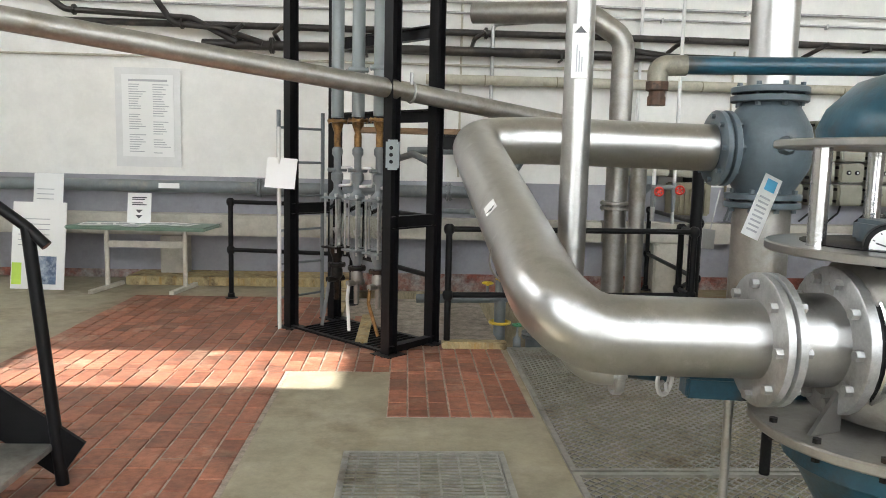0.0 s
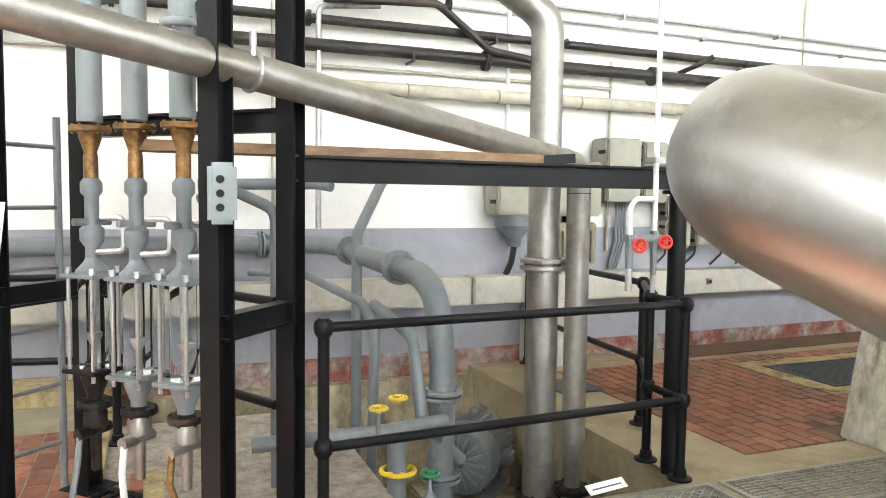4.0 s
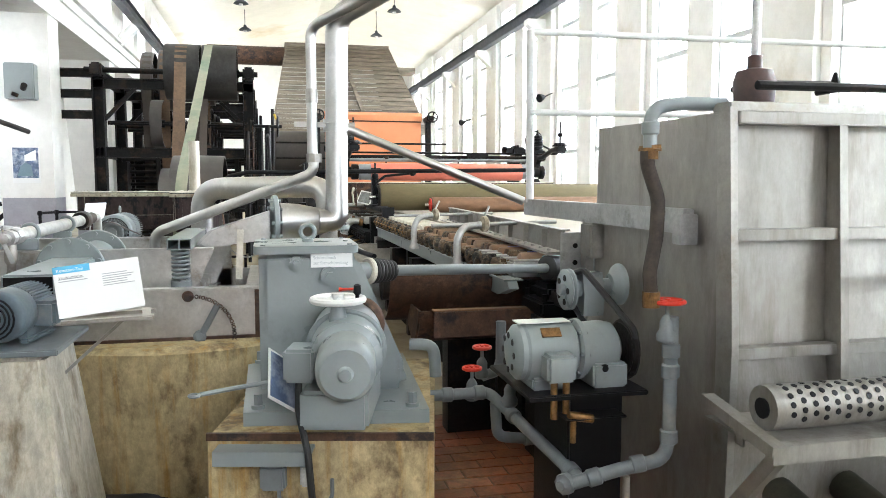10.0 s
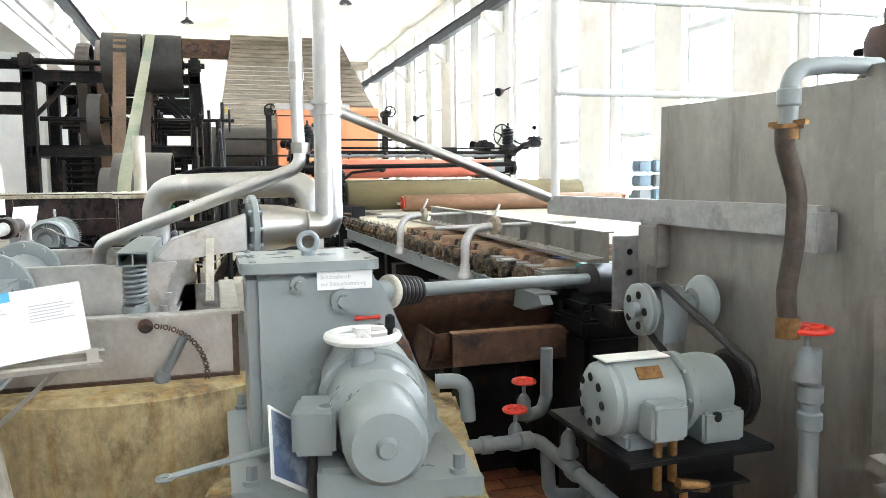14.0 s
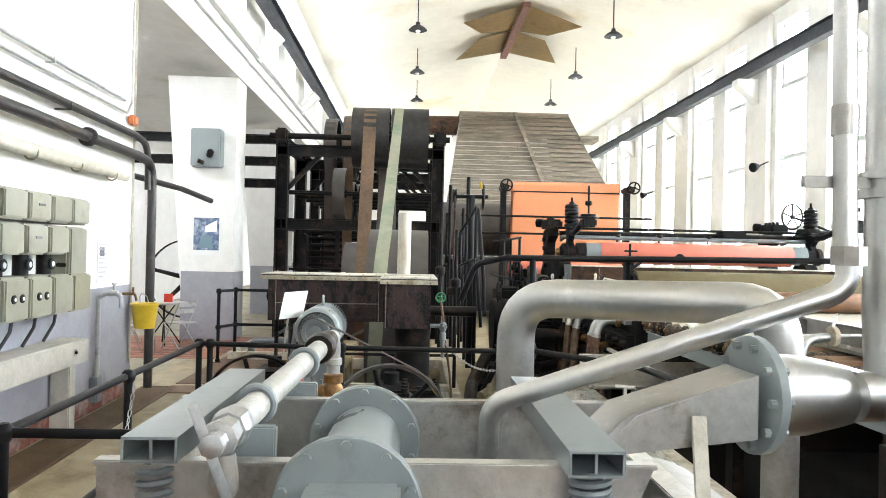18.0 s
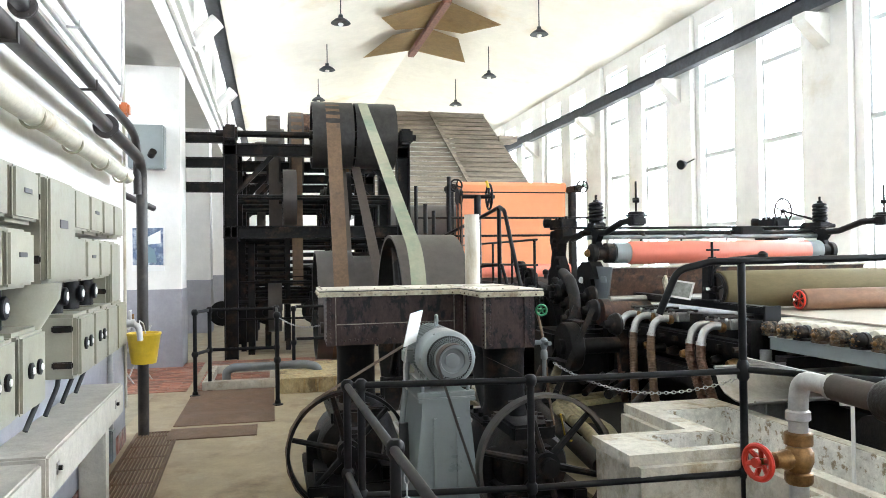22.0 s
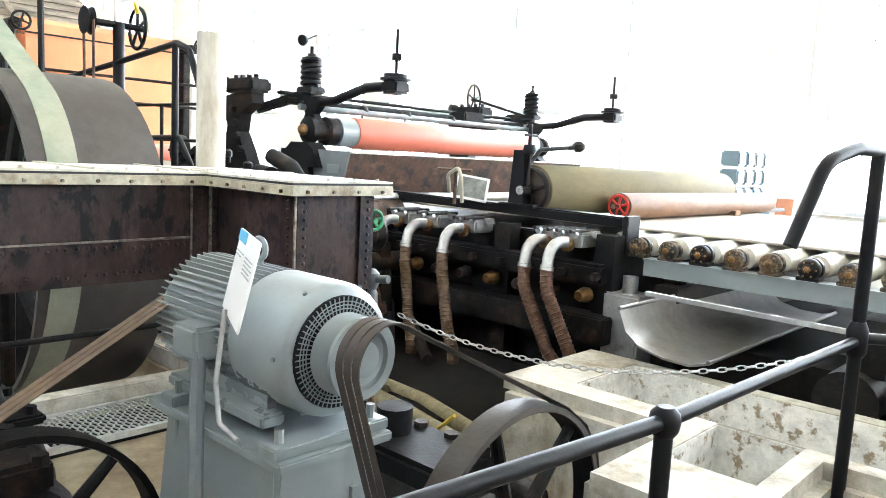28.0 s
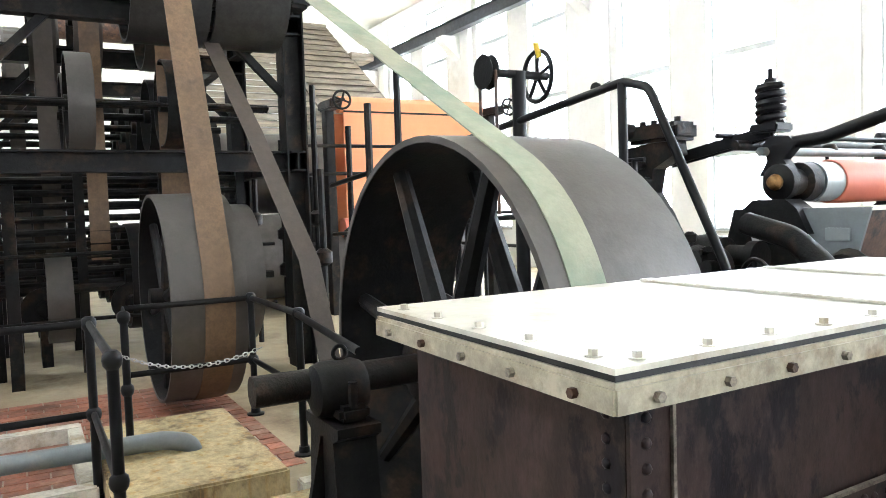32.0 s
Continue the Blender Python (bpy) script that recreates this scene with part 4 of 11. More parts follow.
# ---- switchgear ----
def switchbox(x0, z0, w, h, d=0.2, lugs=True, dials=0, material=None, group="wall switchgear", door=False, yb=None):
    yb = yb or WN - 0.05
    t = thing("switch_box", "olive-grey cast metal switch box on the wall" if not dials else "olive-grey metering box with round dials", "switch box", (x0, yb, z0), group)
    mtl = material or OLIVE
    part("body", box(x0, yb - d, z0, x0 + w, yb, z0 + h, 0.018), mtl, t)
    part("lid", box(x0 + 0.012, yb - d - 0.022, z0 + 0.012, x0 + w - 0.012, yb - d + 0.004, z0 + h - 0.012, 0.012), mtl, t)
    if lugs:
        for zz in (z0 + h * 0.22, z0 + h * 0.78):
            part("lug", box(x0 - 0.014, yb - d * 0.95, zz - 0.018, x0 + 0.004, yb - d * 0.55, zz + 0.018, 0.006), DIRTY, t)
    for k in range(dials):
        cx = x0 + w * (k + 1) / (dials + 1)
        dl = part("dial", lathe((cx, yb - d - 0.02, z0 + h * 0.52), (0, -1, 0), [(w * 0.09, 0), (w * 0.092, 0.012), (w * 0.06, 0.016)], 16), BLACK, t)
        part("dial_glass", lathe((cx, yb - d - 0.036, z0 + h * 0.52), (0, -1, 0), [(w * 0.04, 0), (w * 0.036, 0.004)], 14), PAPER, dl)
    if not dials and int(x0 * 100) % 2:
        part("name_plate", box(x0 + w * 0.36, yb - d - 0.027, z0 + h * 0.52, x0 + w * 0.64, yb - d - 0.0222, z0 + h * 0.6), INK, t)
    return t


cols1 = [4.44, 4.82, 5.18, 5.53, 5.86]
for i, x in enumerate(cols1):
    for j, (z, h) in enumerate(((1.84, 0.24), (1.59, 0.23), (1.34, 0.23), (1.05, 0.26))):
        switchbox(x, z, 0.31, h, 0.22 if j else 0.26, dials=2 if j == 2 else 0)
    pipe_run("cable", "dark cable hanging below a switch box", [(x + 0.15, 9.05, 1.07), (x + 0.13, 9.06, 0.95), (x + 0.02, 9.1, 0.83)], 0.012, RUBBER, 0.05, category="cable")
cols2 = [6.49, 6.93, 7.35, 7.77, None, 8.80, 9.19, 9.58, 9.95]
for i, x in enumerate(cols2):
    if x is None:
        switchbox(8.2, 1.62, 0.52, 0.5, 0.26)
        fu = thing("cable_funnel", "olive-grey cable sealing funnel", "cable box", (8.45, 9.0, 1.3))
        part("funnel", lathe((8.46, 9.0, 1.62), (0, 0, -1), [(0.17, 0), (0.16, 0.08), (0.06, 0.25), (0.05, 0.32)], 14), OLIVE, fu)
        continue
    switchbox(x, 1.88, 0.36, 0.24, 0.24)
    switchbox(x, 1.61, 0.36, 0.25, 0.22) if i != 8 else switchbox(x, 1.42, 0.36, 0.44, 0.22)
    if i != 8:
        nk = thing("ammeter_neck", "round conduit neck with a white dial", "conduit", (x + 0.18, 9.0, 1.5))
        part("neck", cyl((x + 0.18, 9.0, 1.61), (x + 0.18, 9.0, 1.44), 0.06, n=12), IRON, nk)
        dl = part("dial", lathe((x + 0.18, 8.94, 1.53), (0, -1, 0), [(0.05, 0), (0.05, 0.015), (0.045, 0.02)], 16), BLACK, nk)
        part("dial_face", lathe((x + 0.18, 8.919, 1.53), (0, -1, 0), [(0.024, 0), (0.022, 0.004)], 14), PAPER, dl)
    sb2 = switchbox(x, 1.1, 0.37, 0.34, 0.26, dials=2 if i in (2, 3, 5, 6) else 0, material=OLIVE_D if i in (0, 1, 8) else OLIVE)
    pipe_run("cable", "dark cable hanging below a switch box", [(x + 0.18, 9.05, 1.12), (x + 0.16, 9.06, 0.98), (x + 0.05, 9.1, 0.83)], 0.014, RUBBER, 0.05, category="cable")
mt = thing("meter_box", "metering box with a clear window and yellow tag", "meter", (6.44, 8.9, 1.1))
part("window_box", box(6.42, 8.76, 1.12, 6.92, 8.82, 1.46, 0.012), OLIVE_D, mt)
part("window_pane", box(6.5, 8.752, 1.2, 6.75, 8.758, 1.4), CONC_L, mt)
part("tag", box(6.8, 8.75, 1.25, 6.84, 8.758, 1.32), YEL, mt)
for (x, z, w, h) in ((2.55, 1.37, 0.55, 0.55), (3.14, 1.36, 0.5, 0.52), (3.68, 1.5, 0.4, 0.62), (4.1, 1.86, 0.3, 0.24), (4.1, 1.5, 0.3, 0.34)):
    switchbox(x, z, w, h, 0.28)
fu = thing("cable_funnel", "grey cable sealing funnel below a switch box", "cable box", (2.82, 9.0, 1.0))
part("funnel", lathe((2.82, 9.0, 1.37), (0, 0, -1), [(0.2, 0), (0.19, 0.1), (0.07, 0.22), (0.06, 0.3)], 16), GREY_D, fu)
part("cable", tube([(2.82, 9.0, 1.1), (2.8, 9.02, 0.92), (2.76, 9.05, 0.8)], 0.03, 0.1, 8), RUBBER, fu)
oil = thing("starter_box", "olive oil-filled starter with ribbed sides", "starter", (3.35, 9.0, 0.85))
part("body", box(3.15, 8.85, 0.9, 3.62, 9.1, 1.3, 0.02), OLIVE_D, oil)
for k in range(7):
    part("rib", box(3.18 + k * 0.06, 8.82, 0.92, 3.2 + k * 0.06, 8.85, 1.22), OLIVE_D, oil)
part("neck", cyl((3.4, 8.98, 1.3), (3.4, 8.98, 1.45), 0.08), IRON, oil)
for k in range(4):
    pipe_run("switch_conduit", "grey conduit beside the switchgear", [(3.98 + k * 0.035, 9.08, 1.5), (3.98 + k * 0.035, 9.08, 1.1), (3.9 + k * 0.035, 9.09, 0.82)], 0.014, GREY_D, 0.08, category="conduit")
pst = thing("notice", "printed safety notice on the wall", "notice", (11.3, 9.14, 1.4))
part("sheet", box(11.25, 9.138, 1.3, 11.55, 9.145, 1.8), PAPER, pst)
part("print", merge(*[box(11.28, 9.1345, 1.35 + k * 0.05, 11.28 + 0.12 + 0.1 * ((k * 7) % 3) / 2, 9.1375, 1.37 + k * 0.05) for k in range(8)]), INK_G, pst)
part("picture", box(11.3, 9.1345, 1.58, 11.42, 9.1375, 1.68), INK, pst)
tap = thing("wall_tap", "grey standpipe with a brass tap", "tap", (11.3, 9.05, 0.3))
part("standpipe", tube([(11.15, 9.08, 0.15), (11.15, 9.08, 1.15), (11.15, 8.98, 1.2), (11.15, 8.85, 1.18), (11.15, 8.84, 1.05)], 0.025, 0.05, 10), GALV, tap)
part("tap_body", merge(cyl((11.15, 8.92, 1.19), (11.15, 8.92, 1.3), 0.016), cyl((11.1, 8.92, 1.3), (11.2, 8.92, 1.3), 0.01), lathe((11.15, 8.98, 1.2), (0, -1, 0), [(0.035, 0), (0.04, 0.03), (0.03, 0.1)], 10)), GALV, tap)
part("foot", box(11.08, 9.05, 0.05, 11.22, 9.13, 0.32, 0.01), GREY_D, tap)
tap2 = thing("wall_tap", "small brass tap on the wall", "tap", (12.05, 9.05, 1.1))
part("tap_body", merge(cyl((12.0, 9.14, 1.14), (12.0, 9.0, 1.14), 0.018), cyl((12.0, 9.02, 1.14), (12.0, 9.02, 1.22), 0.012), cyl((12.0, 9.0, 1.14), (12.0, 8.98, 1.06), 0.014)), BRASS, tap2)
bk = thing("bucket", "yellow plastic bucket hanging on the wall tap", "bucket", (12.2, 8.97, 0.75))
part("pail", lathe((12.2, 8.95, 0.72), (0, 0, 1), [(0.115, 0), (0.12, 0.02), (0.155, 0.27), (0.165, 0.28), (0.165, 0.3), (0.15, 0.3), (0.145, 0.28), (0.11, 0.03)], 26), YEL, bk)
part("handle", tube([(12.05, 8.95, 0.99), (12.08, 8.97, 1.1), (12.2, 8.99, 1.14), (12.32, 8.97, 1.1), (12.35, 8.95, 0.99)], 0.006, 0.05, 6), GALV, bk)
brk = thing("junction_fitting", "orange conduit junction on the wall", "fitting", (12.05, 9.08, 3.2))
part("body", box(11.98, 9.04, 3.12, 12.12, 9.13, 3.24, 0.02), mat("orange_fitting", (0.55, 0.16, 0.05), 0.5), brk)

wall_side(False)
# ---- start area: floor pieces ----
TILES = thing("tile_floor", "worn red brick-shaped floor tiles with pale joints", "floor", (0, 0, 0), kind="structure")


def tile_field(parent, rects, z, near, limit, holes=(), seed=3, material=TILE, grout=None, tw=0.125, tl=0.25, group_joined="tiles"):
    """Running-bond tiles: the nearest to the point near are single parts, the rest one joined part."""
    rng = random.Random(seed)
    cells = []
    for (x0, y0, x1, y1) in rects:
        part("grout_bed", box(x0, y0, z - 0.02, x1, y1, z + 0.002), grout or GROUT, parent)
        i = 0
        x = x0
        while x < x1 - 0.02:
            w = min(tw, x1 - x)
            y = y0 - (tl / 2 if i % 2 else 0)
            while y < y1 - 0.02:
                a, b = max(y, y0), min(y + tl, y1)
                if b - a > 0.04 and w > 0.04 and not any(h[0] < x + w / 2 < h[2] and h[1] < (a + b) / 2 < h[3] for h in holes):
                    cells.append((x + 0.005, a + 0.005, x + w - 0.005, b - 0.005))
                y += tl
            x += tw
            i += 1
    cells.sort(key=lambda c: (c[0] - near[0]) ** 2 + (c[1] - near[1]) ** 2)
    shared = {}
    for c in cells[:limit]:
        key = (round(c[2] - c[0], 3), round(c[3] - c[1], 3))
        if key not in shared:
            bm = bmesh.new()
            w, d = key[0] / 2, key[1] / 2
            lo = [bm.verts.new((sx * w, sy * d, 0)) for sx, sy in ((-1, -1), (1, -1), (1, 1), (-1, 1))]
            hi = [bm.verts.new((sx * (w - 0.004), sy * (d - 0.004), 0.006)) for sx, sy in ((-1, -1), (1, -1), (1, 1), (-1, 1))]
            bm.faces.new(hi)
            for k in range(4):
                bm.faces.new((lo[k], lo[(k + 1) % 4], hi[(k + 1) % 4], hi[k]))
            shared[key] = finish("tile", bm, material)
        ob = new("tile", shared[key])
        ob.parent = parent
        ob.location = Vector(((c[0] + c[2]) / 2, (c[1] + c[3]) / 2, z + 0.001 + rng.uniform(0, 0.0025))) - parent.location
        ob.rotation_euler = (rng.uniform(-0.006, 0.006), rng.uniform(-0.006, 0.006), rng.uniform(-0.006, 0.006))
    rest = cells[limit:]
    if rest:
        tagged(part("tiles", many_boxes([(a, b, z, c, d, z + 0.005 + rng.uniform(0, 0.003)) for a, b, c, d in rest]), JOINED[material], parent), kind="stuff")


def joined_copy(m):
    """The same material, varied from piece to piece of one joined mesh."""
    j = m.copy()
    j.name = m.name + "_joined"
    nt = j.node_tree
    oi = [x for x in nt.nodes if x.bl_idname == "ShaderNodeObjectInfo"][0]
    geo = [x for x in nt.nodes if x.bl_idname == "ShaderNodeNewGeometry"][0]
    mr = [k.to_node for k in oi.outputs["Random"].links][0]
    nt.links.new(geo.outputs["Random Per Island"], mr.inputs[0])
    return j


JOINED = {TILE: joined_copy(TILE), TILE_D: joined_copy(TILE_D)}

struct("floor_drain_pad", box(-0.78, 1.2, 0.0, 0.78, 4.2, 0.004), CONC, "smooth grey concrete strip", "floor")
grating("floor_drain", "square steel drain grid in the floor", -0.3, 2.8, 0.52, 3.68, 0.012, 0.036, 0.1, GRATE, bar=0.01)
expanded("platform_grating", "expanded metal grating beside the pit", 0.82, 2.0, 2.42, 3.42, 0.014)
expanded("platform_grating", "expanded metal grating beside the pit", 0.82, 3.44, 2.42, 5.84, 0.014)
struct("pit_kerb", merge(box(0.3, 5.8, 0.0, 0.82, 5.92, 0.06, 0.01), box(-0.4, 5.92, 0.0, -0.3, 6.98, 0.03), box(-0.72, 7.0, 0.0, -0.6, 8.59, 0.03), box(-3.2, 8.6, 0, -0.62, 9.13, 0.1, 0.01)), CONC_Y, "stained concrete kerb", "kerb")

# ---- black steel frame with three flow meters ----
fr = thing("steel_frame", "black painted steel frame holding the flow meters", "frame", (-0.4, 6.3, 0))
C1, C2, C3, C4 = V(-1.0, 6.52, 0), V(-0.12, 5.62, 0), V(-0.66, 6.9, 0), V(0.22, 6.0, 0)
for c in (C1, C2, C3, C4):
    part("column", ibeam(c, c + V(0, 0, 4.6), 0.09, 0.09, 0.01, 45), BLACK, fr)
    part("base_plate", put(box(-0.1, -0.1, 0, 0.1, 0.1, 0.012), pose(c.x, c.y, 0.001, 0, 0, 45)), BLACK, fr)
for a, b, z in ((C1, C3, 1.05), (C2, C4, 1.02), (C1, C3, 3.0), (C2, C4, 3.0), (C3, C4, 3.0), (C1, C2, 3.1), (C3, C4, 1.85), (C2, C4, 0.02), (C3, C4, 2.5)):
    part("cross_beam", ibeam(a + V(0, 0, z), b + V(0, 0, z), 0.07, 0.1), BLACK, fr)
u = (C2 - C1).normalized()
w_ = V(-u.y, u.x, 0)
gb_ = []
for k in range(16):
    a = C1 + u * (0.12 + k * 0.068) + V(0, 0, 0.014)
    gb_.append(beam(a, a + w_ * 0.5, 0.02, 0.02))
part("floor_grate", merge(*gb_, beam(C1 + V(0, 0, 0.014), C2 + V(0, 0, 0.014), 0.04, 0.024), beam(C3 + V(0, 0, 0.014), C4 + V(0, 0, 0.014), 0.04, 0.024)), BLACK, fr)
part("beam_arm", ibeam((0.22, 6.06, 1.645), (2.46, 6.2, 1.645), 0.1, 0.12), BLACK, fr)
part("arm_post", cyl((2.45, 6.2, FB), (2.45, 6.2, 1.58), 0.05, n=18), BLACK, fr)
part("arm_cap", lathe((2.45, 6.2, 1.56), (0, 0, 1), [(0.09, 0), (0.09, 0.02), (0.05, 0.03)], 16), BLACK, fr)
part("arm_plank", beam((-0.4, 6.2, 1.73), (1.55, 6.26, 1.73), 0.2, 0.045), PLANK, fr, "rough brown plank")
part("arm_bracket", beam((1.5, 6.2, 1.72), (1.75, 6.2, 1.74), 0.06, 0.05), BLACK, fr)
for k, off in enumerate((0.0, 0.26, 0.52)):
    c = C1 + u * (0.44 + off) + w_ * 0.15
    f = thing("flow_meter", "vertical flow meter with glass chamber and brass cone", "flow meter", (c.x, c.y, 0.3), "flow meters in the frame")
    P = lambda z: (c.x, c.y, z)
    part("supply_pipe", cyl(P(1.83), P(4.6), 0.052, n=16), GREY, f)
    bolted("pipe_flange", GREY, f, P(2.2), (0, 0, 1), 0.085, 0.03, 6)
    bolted("brass_flange", BRASS, f, P(1.8), (0, 0, 1), 0.085, 0.025, 6)
    part("brass_cone", lathe(P(1.79), (0, 0, -1), [(0.05, 0), (0.046, 0.03), (0.026, 0.09), (0.03, 0.11), (0.03, 0.2)], 18), BRASS, f)
    part("valve", merge(lathe(P(1.59), (0, 0, -1), [(0.03, 0), (0.045, 0.02), (0.045, 0.06), (0.03, 0.08), (0.03, 0.2), (0.05, 0.22), (0.05, 0.27), (0.03, 0.3), (0.032, 0.4)], 14), cyl((c.x - 0.07, c.y - 0.05, 1.4), (c.x + 0.07, c.y + 0.04, 1.4), 0.016)), GREY_D, f)
    part("side_tube", tube([(c.x + 0.04, c.y - 0.04, 1.42), (c.x + 0.13, c.y - 0.1, 1.42), (c.x + 0.13, c.y - 0.1, 1.28), (c.x + 0.02, c.y - 0.02, 1.27)], 0.013, 0.03, 8), GALV, f)
    part("top_cap", merge(lathe(P(1.25), (0, 0, -1), [(0.03, 0), (0.034, 0.02), (0.07, 0.06), (0.07, 0.075)], 18), put(box(-0.095, -0.095, 1.16, 0.095, 0.095, 1.176, 0.004), pose(c.x, c.y, 0, 0, 0, 45))), GREY_D, f)
    part("glass_chamber", cyl(P(0.762), P(1.158), 0.062, n=20), GLASS, f).visible_shadow = False
    part("float_rod", merge(cyl(P(0.762), P(1.158), 0.007, n=8), lathe(P(0.86), (0, 0, 1), [(0.012, 0), (0.03, 0.04), (0.03, 0.055)], 12)), GALV, f)
    for q in around(V(*P(0.71)), (0, 0, 1), 0.098, 4, lambda q, o: q, math.pi / 2):
        part("tie_rod", cyl(q, q + V(0, 0, 0.49), 0.0085, n=8), GALV, f)
        part("rod_nut", cyl(q + V(0, 0, 0.47), q + V(0, 0, 0.495), 0.014, n=6), GALV, f)
    part("bottom_cap", merge(put(box(-0.095, -0.095, 0.742, 0.095, 0.095, 0.76, 0.004), pose(c.x, c.y, 0, 0, 0, 45)), lathe(P(0.742), (0, 0, -1), [(0.06, 0), (0.06, 0.03), (0.035, 0.1), (0.035, 0.12)], 18)), DIRTY if k == 0 else GREY_D, f)
    bolted("lower_flange", DIRTY, f, P(0.6), (0, 0, 1), 0.075, 0.03, 6)
    part("cock", merge(lathe(P(0.6), (0, 0, -1), [(0.035, 0), (0.05, 0.04), (0.05, 0.1), (0.025, 0.13), (0.022, 0.3)], 14), cyl((c.x - 0.07, c.y - 0.07, 0.48), (c.x + 0.05, c.y + 0.05, 0.48), 0.025)), DIRTY if k == 0 else STEEL_D, f)
    part("lever", tube([(c.x - 0.06, c.y - 0.06, 0.47), (c.x - 0.07, c.y - 0.09, 0.36), (c.x - 0.11 + 0.06 * k, c.y - 0.12, 0.1)], 0.015, 0.03, 8), (GREY_D, WPIPE, BRASS)[k], f)
bx2 = thing("push_button_box", "grey push-button box on the frame column", "switch", (-0.1, 5.5, 1.5))
part("housing", box(-0.16, 5.47, 1.42, -0.06, 5.54, 1.64, 0.015), GREY, bx2)
for z in (1.48, 1.53, 1.58):
    part("button", cyl((-0.12, 5.47, z), (-0.12, 5.455, z), 0.014), BLACK, bx2)
sg = thing("blank_sign", "white square card fixed to the frame", "sign", (-1.06, 6.4, 1.23))
part("card", put(box(-0.13, -0.003, -0.13, 0.13, 0.003, 0.13), pose(-1.07, 6.42, 1.36, -12, 3, -8)), PAPER, sg)
ld = thing("ladder", "slim grey steel ladder beside the frame", "ladder", (-1.0, 6.75, 0))
for p in ((-1.12, 6.6), (-0.78, 6.95)):
    part("stile", cyl((p[0], p[1], 0), (p[0], p[1], 1.9), 0.018, n=8), GREY_D, ld)
for k in range(6):
    part("rung", cyl((-1.12, 6.6, 0.25 + k * 0.3), (-0.78, 6.95, 0.25 + k * 0.3), 0.011, n=8), GREY_D, ld)
part("white_stile", cyl((-1.09, 6.45, 0), (-1.09, 6.45, 1.75), 0.016, n=8), WPIPE, ld)

railing("pit_railing", "black tubular railing round the pump pit", [(0.34, 5.88), (2.37, 6.01), (2.38, 6.33), (2.78, 6.94), (2.93, 8.88)], FB + 0.04, (0.98, 0.45))
railing("wall_railing", "black tubular railing before the wall", [(-1.83, 7.85), (-0.55, 7.6), (0.2, 6.3)], 0.0, (1.02, 0.52), posts=[(-1.83, 7.85), (-0.55, 7.6)])

# ---- big stainless pipe, check valve, pump ----
bp = thing("stainless_pipe", "large polished stainless steel pipe with two bends", "pipe", (0.5, 2.6, 0.9))
part("pipe", tube([(1.42, 3.46, 1.585), (0.62, 3.48, 1.6), (0.3, 3.48, 1.59), (0.4, 2.02, 1.12), (0.5, 1.97, 1.04), (0.99, 1.97, 1.03)], 0.109, 0.26, 30), STEEL, bp)
for p, ax in (((0.66, 3.48, 1.6), (1, 0, 0)), ((0.37, 2.36, 1.2), (0.14, -0.92, -0.34)), ((0.7, 1.975, 1.035), (1, 0, 0))):
    part("weld_seam", ring(p, ax, 0.105, 0.0035, 30, 6), STEEL_D, bp)
bolted("end_flange", GALV, bp, (0.975, 1.97, 1.03), (1, 0, 0), 0.185, 0.026, 8)
bolted("end_flange", GALV, bp, (1.007, 1.97, 1.03), (1, 0, 0), 0.185, 0.026, 8)
tag_d = V(0.1, -1.46, -0.47).normalized()
tag_n = V(-0.77, 0, 0.64)
tag_n = (tag_n - tag_d * tag_n.dot(tag_d)).normalized()
tag_m = Matrix.Translation(V(0.366, 2.52, 1.281) + tag_n * 0.1115) @ Matrix((tag_d.cross(tag_n), tag_n, tag_d)).transposed().to_4x4()
part("paper_tag", put(box(-0.024, -0.001, -0.034, 0.024, 0.001, 0.034), tag_m), PAPER, bp, "white arrow label")
part("tag_arrow", put(extrude([(-0.02, 0.016), (0.0, 0.03), (0.02, 0.016)], (0, 0.0012, 0), (1, 0, 0), (0, 0, 1), -0.0012), tag_m), INK, bp)
part("drip_elbow", tube([(0.6, 2.6, 0.95), (0.6, 2.6, 0.81), (0.69, 2.6, 0.755), (0.76, 2.6, 0.755)], 0.05, 0.1, 16), STEEL, bp)
bolted("drip_flange", GALV, bp, (0.765, 2.6, 0.755), (1, 0, 0), 0.085, 0.03, 6)
part("drip_handwheel", wheel((0.95, 2.6, 0.73), (0.7, -0.7, 0), 0.06, 0.008, 4, 0.012), WPIPE, bp)
part("drip_stem", cyl((0.77, 2.6, 0.755), (0.95, 2.6, 0.735), 0.02, n=10), TEAL, bp)
cv = thing("check_valve", "grey cast check valve with bolted flanges", "valve", (1.68, 3.46, 0.02))
part("body", lathe((1.68, 3.46, 1.37), (0, 0, 1), [(0.12, 0), (0.15, 0.05), (0.19, 0.12), (0.2, 0.16), (0.2, 0.28), (0.19, 0.32), (0.15, 0.39), (0.12, 0.44)], 16), GREY_B, cv)
bolted("inlet_flange", GREY_B, cv, (1.44, 3.46, 1.585), (1, 0, 0), 0.175, 0.03, 8)
bolted("inlet_flange", GREY_B, cv, (1.48, 3.46, 1.585), (1, 0, 0), 0.175, 0.03, 8)
part("inlet_neck", cyl((1.48, 3.46, 1.585), (1.62, 3.46, 1.585), 0.12, n=24), GREY_B, cv)
bolted("top_flange", GREY_B, cv, (1.68, 3.46, 1.815), (0, 0, 1), 0.172, 0.03, 8)
bolted("top_flange", GREY_B, cv, (1.68, 3.46, 1.855), (0, 0, 1), 0.172, 0.03, 8)
